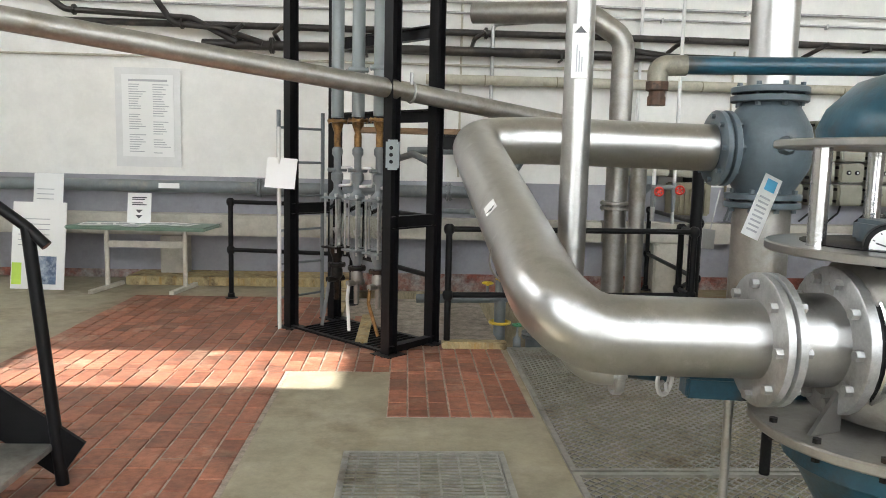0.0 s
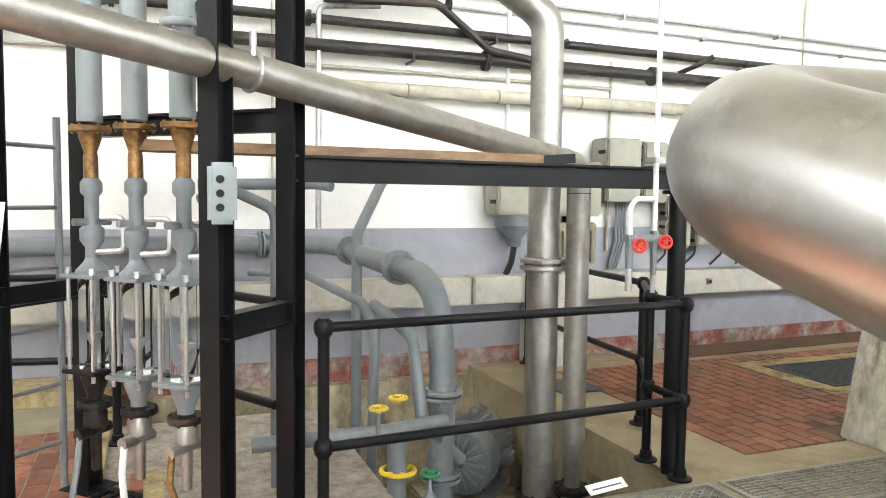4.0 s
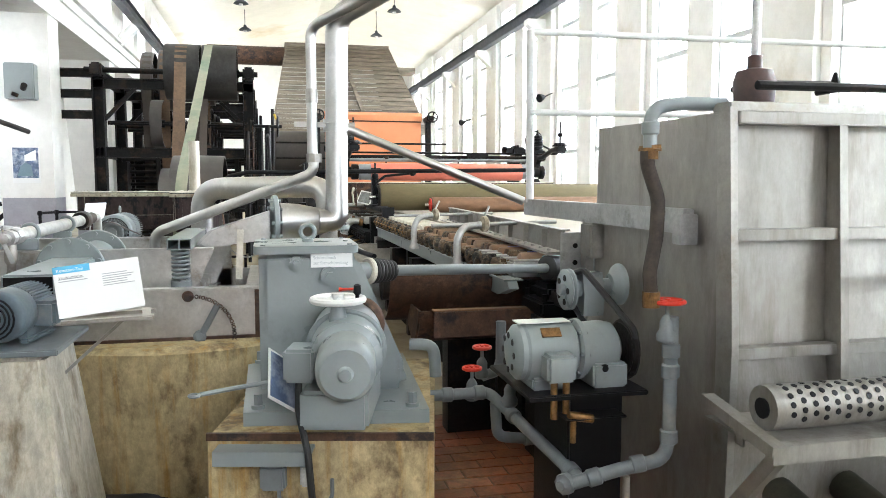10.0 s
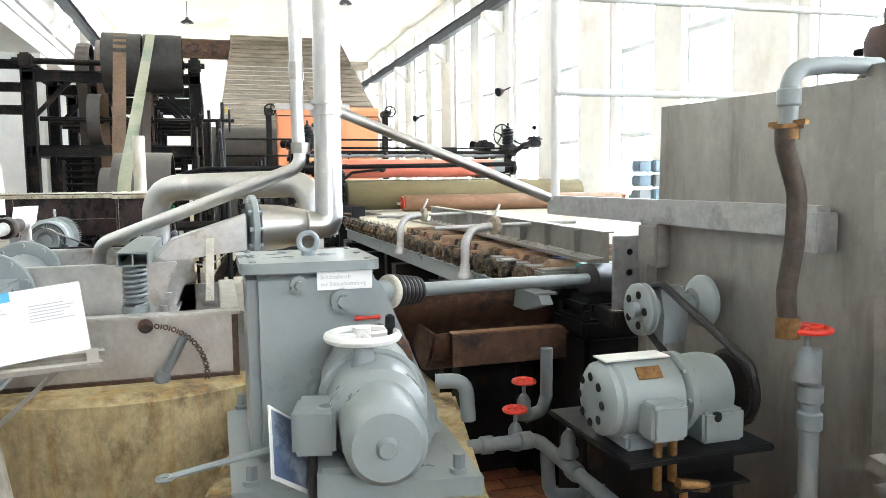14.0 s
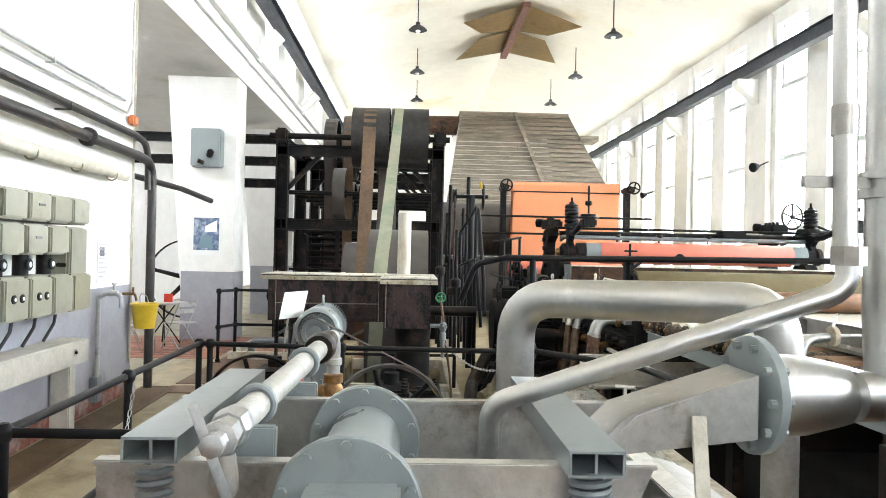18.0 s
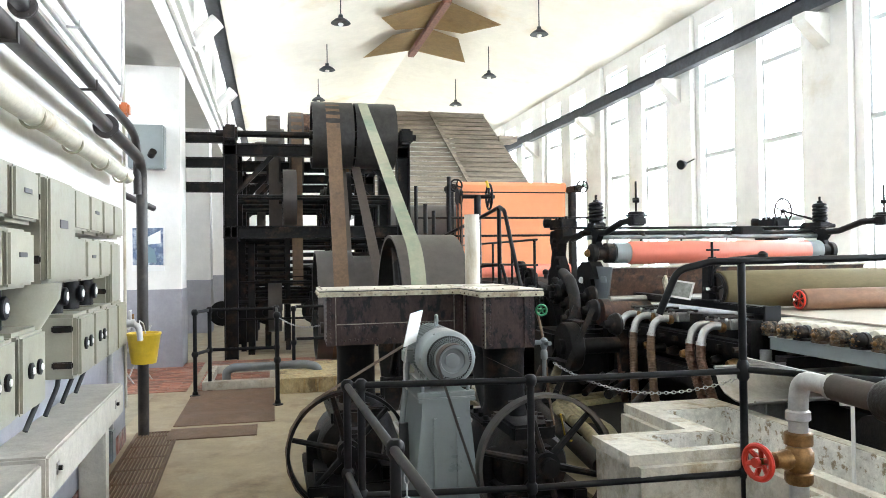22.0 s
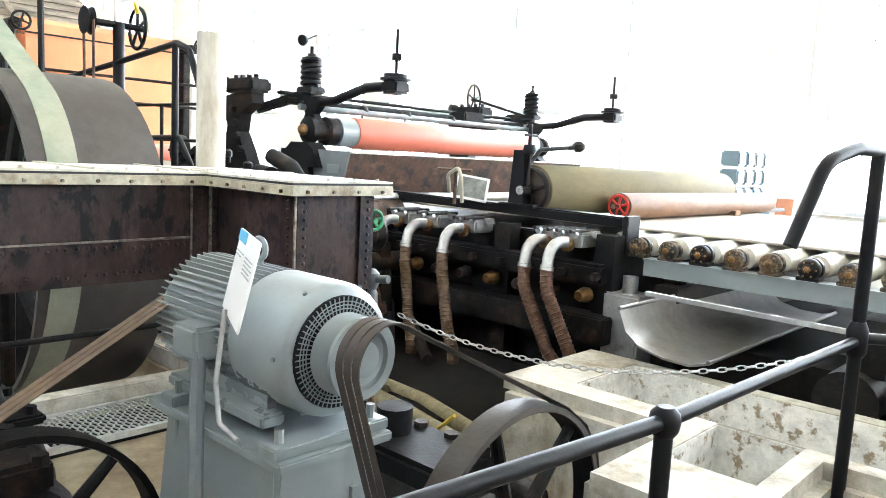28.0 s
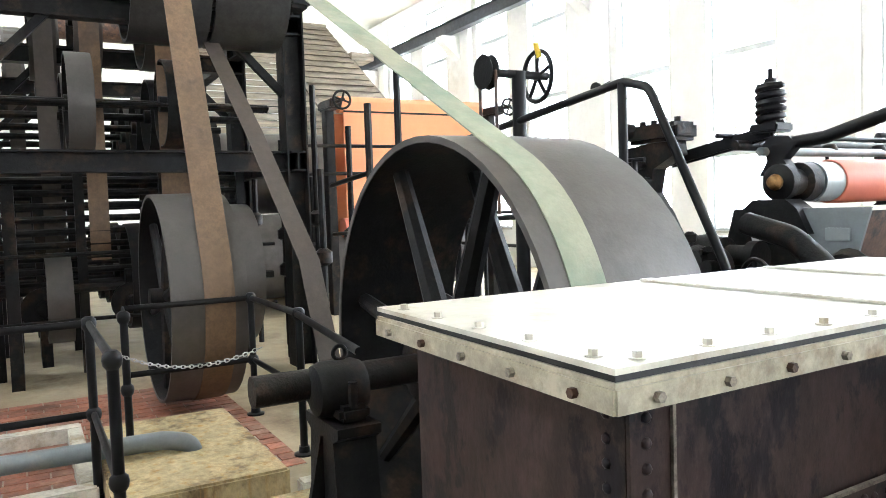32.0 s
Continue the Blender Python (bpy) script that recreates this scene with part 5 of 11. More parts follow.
bolted("bottom_flange", GREY_B, cv, (1.68, 3.46, 1.365), (0, 0, 1), 0.172, 0.03, 8)
bolted("bottom_flange", GREY_B, cv, (1.68, 3.46, 1.325), (0, 0, 1), 0.172, 0.03, 8)
part("riser", cyl((1.68, 3.46, 1.87), (1.68, 3.46, 5.5), 0.105, n=28), STEEL, cv)
part("lower_pipe", cyl((1.68, 3.46, 0.66), (1.68, 3.46, 1.31), 0.13, n=26), STEEL_D, cv)
part("support_post", cyl((1.76, 3.4, 0.02), (1.76, 3.4, 0.7), 0.025, n=14), IRON, cv)
part("plug", lathe((1.68, 3.29, 1.6), (0, -1, 0), [(0.05, 0), (0.05, 0.02), (0.03, 0.05)], 8), GREY_B, cv)
part("tag", put(box(-0.1, -0.001, -0.1, 0.1, 0.001, 0.0), pose(1.55, 3.74, 1.18, 0, 6, 50)), mat("pale_foil_tag", (0.55, 0.56, 0.57), 0.25, bump=0), cv, "pale foil tag on a chain")
part("tag_chain", cyl((1.62, 3.8, 1.38), (1.56, 3.75, 1.18), 0.004, n=6), GALV, cv)
tb_ = thing("blue_pipe", "blue painted pipe with a tap at its end", "pipe", (1.4, 3.1, 1.9))
part("pipe", tube([(2.1, 2.62, 1.87), (0.99, 2.71, 1.86)], 0.032, 0.06, 14), TEAL, tb_)
part("elbow", tube([(1.0, 2.71, 1.86), (0.9, 2.72, 1.858), (0.9, 2.72, 1.79)], 0.037, 0.045, 14), mat("brown_cast_elbow", (0.26, 0.24, 0.19), 0.5, metal=0.3), tb_, "worn brown elbow")
part("tap_end", lathe((0.9, 2.72, 1.8), (0, 0, -1), [(0.042, 0), (0.042, 0.03), (0.03, 0.035), (0.03, 0.05), (0.034, 0.055), (0.034, 0.085)], 8), RUST, tb_)
vp = pipe_run("label_pipe", "vertical stainless pipe with a white flow label", [(0.59, 2.63, 0.9), (0.59, 2.63, 5.0)], 0.05, STEEL, 0, n=20)
part("flow_label", put(box(-0.027, -0.006, -0.09, 0.027, 0.0, 0.09), pose(0.58, 2.58, 1.88, 0, 0, -10)), PAPER, vp, "white flow direction label")
part("arrow", put(extrude([(-0.02, 0.06), (0.02, 0.06), (0.0, 0.082)], (0, -0.0065, 0), (1, 0, 0), (0, 0, 1), 0.002), pose(0.58, 2.58, 1.88, 0, 0, -10)), INK, vp)
part("label_print", put(merge(*[box(-0.012 + 0.009 * i, -0.0085, -0.07, -0.008 + 0.009 * i, -0.0065, 0.02 - 0.02 * i) for i in range(3)]), pose(0.58, 2.58, 1.88, 0, 0, -10)), INK_G, vp)
pu = thing("refiner_pump", "stainless and blue pump with a pressure gauge", "pump", (1.35, 1.97, 0.02))
part("barrel", cyl((1.1, 1.97, 1.03), (1.3, 1.97, 1.03), 0.13, n=28), STEEL, pu)
bolted("flange", GALV, pu, (1.3, 1.97, 1.03), (1, 0, 0), 0.205, 0.035, 10)
part("gasket_ring", lathe((1.318, 1.97, 1.03), (1, 0, 0), [(0.19, 0), (0.19, 0.012)], 28), BLACK, pu)
part("back_flange", lathe((1.33, 1.97, 1.03), (1, 0, 0), [(0.2, 0), (0.205, 0.004), (0.205, 0.03), (0.2, 0.034)], 30), CHROME, pu)
part("neck", cyl((1.36, 1.97, 1.03), (1.5, 1.97, 1.03), 0.15, n=28), STEEL, pu)
for a in (200, 245, 290, 335):
    part("gusset", extrude([(0.0, 0.0), (0.11, 0.0), (0.0, 0.13)], (1.52 + 0.235 * math.cos(radians(a)), 1.97 + 0.235 * math.sin(radians(a)), 0.797), (math.cos(radians(a)), math.sin(radians(a)), 0), (0, 0, 1), 0.012), STEEL, pu)
part("case", lathe((1.52, 1.97, 0.82), (0, 0, 1), [(0.2, 0), (0.24, 0.06), (0.24, 0.36), (0.2, 0.42), (0.12, 0.45)], 30), STEEL_D, pu)
part("case_flange", lathe((1.52, 1.97, 0.765), (0, 0, 1), [(0.395, 0), (0.4, 0.005), (0.4, 0.025), (0.395, 0.03)], 40), STEEL_D, pu)
parts("case_bolt", around((1.52, 1.97, 0.745), (0, 0, 1), 0.365, 14, lambda q, o: cyl(q, q + V(0, 0, 0.062), 0.012, n=6)), DIRTY, pu)
part("base", lathe((1.52, 1.97, 0.0), (0, 0, 1), [(0.24, 0), (0.24, 0.05), (0.18, 0.12), (0.18, 0.5), (0.26, 0.64), (0.3, 0.68), (0.3, 0.76)], 28), TEAL, pu)
part("yoke_plate", lathe((1.52, 2.02, 1.265), (0, 0, 1), [(0.36, 0), (0.365, 0.004), (0.365, 0.022), (0.36, 0.026)], 36), STEEL, pu)
part("yoke_well", lathe((1.52, 2.02, 1.2915), (0, 0, 1), [(0.27, 0), (0.27, 0.003)], 32), IRON, pu)
part("gland_block", merge(box(1.42, 1.92, 1.293, 1.7, 2.12, 1.36, 0.012), cyl((1.55, 2.02, 1.36), (1.55, 2.02, 1.56), 0.03, n=14)), GREY_B, pu)
for x, y in ((1.24, 1.98), (1.44, 1.72), (1.62, 2.34), (1.84, 2.0)):
    part("yoke_column", cyl((x, y, 1.29), (x, y, 1.56), 0.025, n=14), CHROME, pu)
part("top_plate", lathe((1.54, 2.0, 1.558), (0, 0, 1), [(0.38, 0), (0.385, 0.004), (0.385, 0.018), (0.38, 0.022)], 36), STEEL, pu)
part("dome", lathe((1.6, 1.97, 1.58), (0, 0, 1), [(0.34, 0), (0.345, 0.03), (0.32, 0.09), (0.25, 0.16), (0.12, 0.205), (0.03, 0.215)], 36), TEAL, pu)
tg_m = pose(1.31, 2.38, 1.47, 0, 22, 12)
part("tag", put(box(-0.035, -0.001, -0.21, 0.035, 0.001, 0.0), tg_m), PAPER, pu, "paper tag with a blue head")
part("tag_head", put(box(-0.02, -0.003, -0.05, 0.02, -0.0015, -0.012), tg_m), CYAN, pu)
part("tag_print", put(merge(*[box(-0.024, -0.003, -0.19 + 0.016 * i, 0.018, -0.0015, -0.184 + 0.016 * i) for i in range(8)]), tg_m), INK_G, pu)
ga = part("gauge", merge(lathe((1.39, 1.9, 1.3), (-0.45, -1, 0), [(0.052, 0), (0.062, 0.006), (0.062, 0.04), (0.052, 0.046)], 28), cyl((1.39, 1.9, 1.25), (1.39, 1.95, 1.2), 0.01)), BLACK, pu)
part("gauge_tube", tube([(1.39, 1.91, 1.25), (1.39, 1.92, 1.2), (1.42, 1.94, 1.17)], 0.009, 0.02, 8), STEEL, pu)
part("gauge_face", lathe((1.369, 1.855, 1.3), (-0.45, -1, 0), [(0.05, 0), (0.05, 0.002)], 28), PAPER, ga)
part("gauge_needle", beam((1.39, 1.842, 1.293), (1.336, 1.866, 1.312), 0.003, 0.004), INK, ga)
for k in range(9):
    a = radians(-40 + k * 32.5)
    q = V(1.368, 1.853, 1.3) + V(0.912, -0.41, 0) * (0.041 * math.cos(a)) + V(0, 0, 0.041 * math.sin(a))
    part("gauge_mark", beam(q, q + (q - V(1.368, 1.853, 1.3)) * 0.14, 0.002, 0.003), INK, ga)
part("leg", cyl((1.13, 2.2, 0.0), (1.13, 2.2, 0.8), 0.014), STEEL_D, pu)
part("blue_link", beam((0.98, 2.2, 0.83), (1.4, 2.2, 0.81), 0.07, 0.07, 0.01), TEAL, pu)

pu.location.x -= 0.12

# ---- pit pumps and pipes ----
v1 = pipe_run("stainless_riser", "wide dull stainless riser from the pit", [(1.93, 6.82, -0.35), (1.93, 6.82, 2.62), (1.6, 6.9, 2.86), (0.6, 7.3, 2.9)], 0.1, STEEL_D, 0.2, [((1.93, 6.82, 1.12), (0, 0, 1))], fr=1.45, n=20)
bolted("bottom_flange", DIRTY, v1, (1.93, 6.82, -0.36), (0, 0, 1), 0.15, 0.03, 8)
bolted("bottom_flange", DIRTY, v1, (1.93, 6.82, -0.41), (0, 0, 1), 0.15, 0.03, 8)
dp = pipe_run("diagonal_pipe", "long dull stainless pipe sloping across the room", [(2.08, 6.66, 0.02), (2.08, 6.66, 1.73), (0.02, 5.71, 2.0), (-3.9, 3.76, 2.42), (-6.9, 2.3, 2.7)], 0.072, STEEL_D, 0.1, n=20)
part("reducer", lathe((2.08, 6.66, -0.26), (0, 0, 1), [(0.05, 0), (0.05, 0.22), (0.072, 0.29)], 20), STEEL_D, dp)
part("weld_seam", ring((2.08, 6.66, 1.56), (0, 0, 1), 0.071, 0.003, 24, 6), DIRTY, dp)
part("weld_seam", ring((1.93, 6.591, 1.75), (-0.9, -0.42, 0.12), 0.071, 0.003, 24, 6), DIRTY, dp)
part("clamp", ring((0.02, 5.71, 2.0), (-0.9, -0.44, 0.08), 0.075, 0.01), GALV, dp)
part("clamp_bolt", cyl((0.02, 5.66, 2.05), (0.02, 5.66, 2.14), 0.014), GALV, dp)
bolted("lower_flange", DIRTY, dp, (2.08, 6.66, -0.28), (0, 0, 1), 0.12, 0.03, 8)
pmo = motor("pit_motor", "grey electric pump motor in the pit", (1.95, 7.95, -1.4), (-0.7, -0.71, 0), (1.78, 7.78, -0.46), 0.26, 0.6, GREY_D, fins=30)
parts("end_rib", around((1.772, 7.772, -0.46), (-0.7, -0.71, 0), 0.13, 16, lambda q, o: beam(q - o * 0.08, q + o * 0.09, 0.012, 0.02)), GREY, pmo)
solo("motor_plinth", box(1.55, 7.55, -1.4, 2.35, 8.35, -0.78, 0.02), CONC_P, "concrete plinth under the pit motor", "plinth")
pc_ = thing("pit_pump", "grey centrifugal pump casing in the pit", "pump", (1.2, 6.55, -0.9))
part("volute", lathe((1.17, 6.58, -0.5), (0.6, -0.8, 0), [(0.1, -0.12), (0.26, -0.1), (0.28, 0), (0.26, 0.1), (0.1, 0.12)], 24), GREY_D, pc_)
bolted("inlet", GREY_D, pc_, (1.55, 6.35, -0.5), (0.8, -0.4, 0), 0.15, 0.05, 8)
part("plinth", box(0.95, 6.3, -1.4, 1.6, 6.9, -0.7), CONC_P, pc_)
sv = pipe_run("valve_pipe", "grey pipe with yellow handwheels in the pit", [(0.1, 6.4, 0.3), (0.75, 6.3, 0.33), (1.1, 6.35, 0.34)], 0.04, GREY_D, 0.05)
for p in ((0.7, 6.25, 0.47), (0.82, 6.3, 0.5)):
    part("yellow_handwheel", wheel(p, (0, 0, 1), 0.042, 0.009, 4, 0.013, 0.012), YEL, sv, "yellow handwheel")
part("wheel_stem", cyl((0.7, 6.25, 0.34), (0.7, 6.25, 0.47), 0.012), GREY_D, sv)
part("low_handwheel", wheel((0.82, 6.3, 0.12), (0, 0, 1), 0.085, 0.013, 4, 0.02, 0.015), YEL, sv, "yellow handwheel")
part("drop_leg", cyl((0.82, 6.32, 0.32), (0.82, 6.32, -1.35), 0.05), GREY_D, sv)
part("green_valve", wheel((0.96, 6.2, 0.12), (0, 0, 1), 0.042, 0.009, 4, 0.014), GREEN, sv, "green handwheel")
part("green_valve_body", lathe((0.96, 6.2, -0.3), (0, 0, 1), [(0.025, 0), (0.025, 0.2), (0.036, 0.22), (0.036, 0.3), (0.012, 0.33), (0.008, 0.41)], 12), GREY_D, sv)
pipe_run("pit_pipe", "pale grey pipe rising from the pit", [(1.05, 8.0, -1.38), (1.05, 8.0, 1.25), (1.35, 8.4, 1.62), (1.55, 8.6, 1.8)], 0.04, GREY_D, 0.08)
pipe_run("pit_pipe", "grey pipe rising from the pit", [(0.85, 7.0, -1.38), (0.9, 7.0, 0.75), (0.9, 7.3, 0.85), (0.75, 8.5, 0.92), (0.4, 8.9, 0.9)], 0.032, GREY_D, 0.08)
pipe_run("pit_pipe", "grey bypass pipe in the pit", [(1.3, 6.6, 0.02), (1.02, 6.5, 0.3), (1.0, 6.6, 0.75), (0.95, 7.2, 0.85)], 0.035, GREY_D, 0.12)
pipe_run("pit_pipe", "grey elbow pipe at the wall", [(0.0, 8.8, 1.6), (0.9, 8.7, 1.62), (1.0, 8.6, 1.6)], 0.045, GREY_D, 0.1)
pipe_run("pit_pipe", "grey bent pipe near the frame", [(0.25, 6.6, -0.2), (0.25, 6.6, 1.45), (0.05, 6.75, 1.55), (-0.1, 6.9, 1.5)], 0.03, GREY_D, 0.1)
plt = thing("pit_label", "white plate with a line of print", "label", (1.75, 6.0, 0.0))
part("plate", put(box(-0.13, -0.03, 0, 0.13, 0.03, 0.004), pose(1.85, 5.95, 0.03, 35, 0, 10)), PAPER, plt)
part("print", put(box(-0.1, -0.008, 0.0045, 0.1, 0.0, 0.006), pose(1.85, 5.95, 0.03, 35, 0, 10)), INK, plt)
wv = pipe_run("white_riser", "thin white riser with two red valves", [(2.2, 6.08, 1.34), (2.2, 6.08, 5.0)], 0.015, WPIPE, 0)
part("hook", tube([(2.02, 6.05, 1.3), (2.02, 6.05, 1.48), (2.06, 6.06, 1.53), (2.2, 6.08, 1.53)], 0.016, 0.05, 10), WPIPE, wv)
part("clamp", box(2.17, 6.04, 1.725, 2.26, 6.14, 1.755, 0.006), GALV, wv)
part("tee", merge(cyl((2.0, 6.05, 1.32), (2.24, 6.08, 1.32), 0.022, n=10), cyl((2.02, 6.05, 1.34), (2.02, 6.05, 1.16), 0.022, n=8), lathe((2.2, 6.08, 1.36), (0, 0, -1), [(0.022, 0), (0.028, 0.03), (0.028, 0.08), (0.02, 0.1), (0.02, 0.16), (0.015, 0.24)], 8)), GREY_D, wv)
parts("drop_pipe", [cyl((2.02, 6.05, 1.17), (2.02, 6.05, 1.04), 0.018, n=12), cyl((2.2, 6.08, 1.13), (2.2, 6.08, 1.02), 0.014, n=12)], GALV, wv)
for p in ((2.05, 6.0, 1.285), (2.23, 6.02, 1.3)):
    part("red_handwheel", wheel(p, (-0.3, -1, 0.05), 0.033, 0.008, 5, 0.011, 0.012), RED, wv, "red spoked handwheel")

# ---- table, boards, stair ----
tbx = thing("table", "table with green top, cream steel legs and papers", "table", (-2.9, 8.3, 0))
tp_ = put(box(-0.75, -0.3, 0, 0.75, 0.3, 0.04, 0.015), pose(-2.88, 8.35, 0.68, 0, 0, -3))
part("tabletop", tp_, TABLEM, tbx)
for x in (-3.3, -2.45):
    part("leg", cyl((x, 8.35, 0.02), (x, 8.35, 0.68), 0.025), CREAM, tbx)
    part("foot", beam((x - 0.05, 8.0, 0.02), (x + 0.05, 8.65, 0.02), 0.05, 0.04), CREAM, tbx)
part("stretcher", beam((-3.3, 8.35, 0.5), (-2.45, 8.35, 0.5), 0.03, 0.07), CREAM, tbx)
rng = random.Random(5)
for k in range(7):
    m_ = pose(-3.45 + k * 0.17, 8.3 + rng.uniform(-0.12, 0.12), 0.7225 + k * 0.0012, 0, 0, rng.uniform(-25, 25))
    pp = thing("leaflet", "printed leaflet lying on the table", "leaflet", m_.translation, "leaflets on the table")
    part("sheet", put(box(-0.11, -0.15, 0, 0.11, 0.15, 0.001), m_), PAPER, pp)
    part("print", put(box(-0.08, -0.1, 0.0012, 0.06, 0.06, 0.0018), m_), INK_G, pp)
ds = thing("arrow_sign", "white card sign with black arrow on the table", "sign", (-3.0, 8.5, 0.72))
m_ = pose(-3.0, 8.5, 0.7215, -10, 0, 0)
part("card", put(box(-0.13, -0.003, 0, 0.13, 0.003, 0.34), m_), PAPER, ds)
part("print", put(merge(*[box(-0.08, -0.0055, z, 0.08 - 0.02 * (i % 3), -0.0035, z + 0.012) for i, z in enumerate((0.28, 0.26, 0.22, 0.2))]), m_), INK, ds)
ar = bmesh.new()
for zz in (0.05, 0.11):
    vs_ = [ar.verts.new(q) for q in ((-0.04, -0.005, zz + 0.04), (0.04, -0.005, zz + 0.04), (0.0, -0.005, zz))]
    ar.faces.new(vs_)
part("arrow", put(ar, m_), INK, ds)
for (x, z0, h, w, y) in ((-4.0, 0.0, 0.95, 0.6, 8.2), (-4.15, 0.3, 0.95, 0.35, 8.75)):
    b = thing("poster_board", "white exhibition board leaning on the wall", "board", (x, y, z0))
    m_ = pose(x, y, z0 + 0.005, -8, 0, -6)
    part("panel", put(box(-w / 2, -0.006, 0, w / 2, 0.006, h, 0.002), m_), PAPER, b)
    part("picture", put(box(-w * 0.1, -0.009, h * 0.06, w * 0.35, -0.0065, h * 0.38), m_), PHOTO, b)
    part("side_stripe", put(box(-w * 0.48, -0.009, h * 0.05, -w * 0.3, -0.0065, h * 0.3), m_), mat("lime_print", (0.5, 0.7, 0.1), 0.6, bump=0), b)
    part("text", put(merge(*[box(-w * 0.38, -0.009, h * (0.5 + i * 0.06), w * 0.2, -0.0065, h * (0.51 + i * 0.06)) for i in range(6)]), m_), INK_G, b)
wd = thing("wall_document", "large paper document behind foil on the wall", "document", (-3.05, 9.14, 1.36))
part("foil", box(-3.46, 9.128, 1.34, -2.7, 9.134, 2.5), mat("clear_foil", (0.74, 0.74, 0.73), 0.25, var=0.04, grime=0.04), wd)
part("paper", box(-3.38, 9.122, 1.46, -2.78, 9.126, 2.42), PAPER, wd)
rng = random.Random(8)
lines = []
for col in (-3.3, -3.02):
    z = 2.3
    while z > 1.5:
        lines.append(box(col, 9.1185, z, col + rng.uniform(0.1, 0.2), 9.1215, z + 0.01))
        z -= 0.028 if rng.random() > 0.15 else 0.07
part("print", merge(*lines, box(-3.3, 9.1185, 2.34, -2.85, 9.1215, 2.365)), INK_G, wd)
stt = thing("stair", "black steel stair with mesh treads and rails", "stair", (-1.75, 3.0, 0))
for k in range(5):
    part("tread", box(-2.15 - k * 0.26, 2.5, 0.17 + k * 0.19, -1.72 - k * 0.26 + 0.02, 3.3, 0.2 + k * 0.19, 0.004), GRATE, stt)
for y in (2.5, 3.3):
    part("stringer", beam((-1.62, y, 0.12), (-3.1, y, 1.15), 0.02, 0.2), BLACK, stt)
part("newel", cyl((-1.67, 3.3, 0.0), (-1.78, 3.3, 1.17), 0.028), BLACK, stt)
part("handrail", tube([(-1.7, 3.3, 1.09), (-1.78, 3.3, 1.17), (-3.3, 3.3, 2.3)], 0.024, 0.05, 10), BLACK, stt)
gr2 = thing("grey_railing", "light grey stair railing with upright bars", "railing", (-2.6, 4.4, 0))
part("top_rail", tube([(-2.5, 4.45, 1.0), (-3.6, 4.45, 1.75)], 0.02, 0, 8), GALV, gr2)
part("second_rail", tube([(-2.45, 4.45, 0.92), (-3.6, 4.45, 1.68)], 0.014, 0, 8), GALV, gr2)
for k in range(7):
    part("bar", cyl((-2.55 - k * 0.13, 4.45, 0.25), (-2.55 - k * 0.13, 4.45, 1.02 + k * 0.088), 0.009, n=8), GALV, gr2)
part("lower_rail", cyl((-2.5, 4.45, 0.27), (-3.5, 4.45, 0.27), 0.012, n=8), GALV, gr2)
part("foot_post", cyl((-2.5, 4.45, 0.0), (-2.5, 4.45, 1.0), 0.015, n=8), GALV, gr2)
stt.location += V(0.14, 0, 0)

# ---- machinery beside the walkway: screen, pump block, headbox ----
def lettering(txt, size, material, parent, m):
    """Flat printed words on a thing."""
    cu = bpy.data.curves.new("lettering", "FONT")
    cu.body, cu.size = txt, size
    tmp = bpy.data.objects.new("tmp", cu)
    me = bpy.data.meshes.new_from_object(tmp)
    bpy.data.objects.remove(tmp)
    me.materials.clear()
    me.materials.append(material)
    me.transform(Matrix.Translation(-parent.location) @ m)
    new("lettering", me).parent = parent


# concrete block with the stuff-pump drive
blk = thing("concrete_block", "yellow-stained concrete machine foundation block", "foundation", (4.2, 4.95, FB))
bb = box(3.85, 4.52, FB, 5.15, 5.42, 0.57, 0.02)
for v in bb.verts:
    if v.co.z < 0.1 and v.co.x < 4.2:
        v.co.x -= 0.02
part("block", bb, CONC_Y, blk)
part("drip_edge", box(3.845, 4.52, 0.545, 3.86, 5.42, 0.575), RUST, blk)
part("front_tray", merge(box(3.76, 4.99, 0.52, 3.86, 5.37, 0.532), box(3.755, 4.99, 0.475, 3.765, 5.37, 0.532)), GREY, blk, "grey sheet-metal drip hood")
part("switch_box", box(3.79, 5.1, 0.36, 3.845, 5.2, 0.46, 0.01), GREY_D, blk)
part("junction_box", box(3.805, 5.0, 0.37, 3.845, 5.045, 0.455, 0.008), mat("pale_box", (0.45, 0.46, 0.44), 0.5), blk)
part("conduit", tube([(3.82, 5.13, 0.37), (3.82, 5.13, 0.3), (3.82, 4.95, 0.29), (3.82, 4.92, 0.33), (3.82, 4.92, 0.4)], 0.008, 0.04, 8), GREY_D, blk)
part("stainless_cover", box(3.76, 5.0, FB, 3.845, 5.16, 0.24, 0.006), STEEL_D, blk)

gear = thing("gearbox", "grey painted gearbox with handwheel and lifting eye", "gearbox", (4.35, 4.95, 0.57))
part("base_plate", extrude([(4.035, 5.36), (3.915, 4.61), (4.955, 4.54), (4.955, 5.36)], (0, 0, 0.572), (1, 0, 0), (0, 1, 0), 0.058), GREY, gear)
body = bmesh.new()
prof = [(5.29, 0.63), (5.29, 1.27), (4.90, 1.27), (4.86, 1.23), (4.645, 0.72), (4.645, 0.63)]
for x in (4.22, 4.62):
    body.faces.new([body.verts.new((x, y, z)) for y, z in prof])
body.verts.ensure_lookup_table()
n = len(prof)
for i in range(n):
    body.faces.new((body.verts[i], body.verts[(i + 1) % n], body.verts[n + (i + 1) % n], body.verts[n + i]))
bmesh.ops.recalc_face_normals(body, faces=body.faces[:])
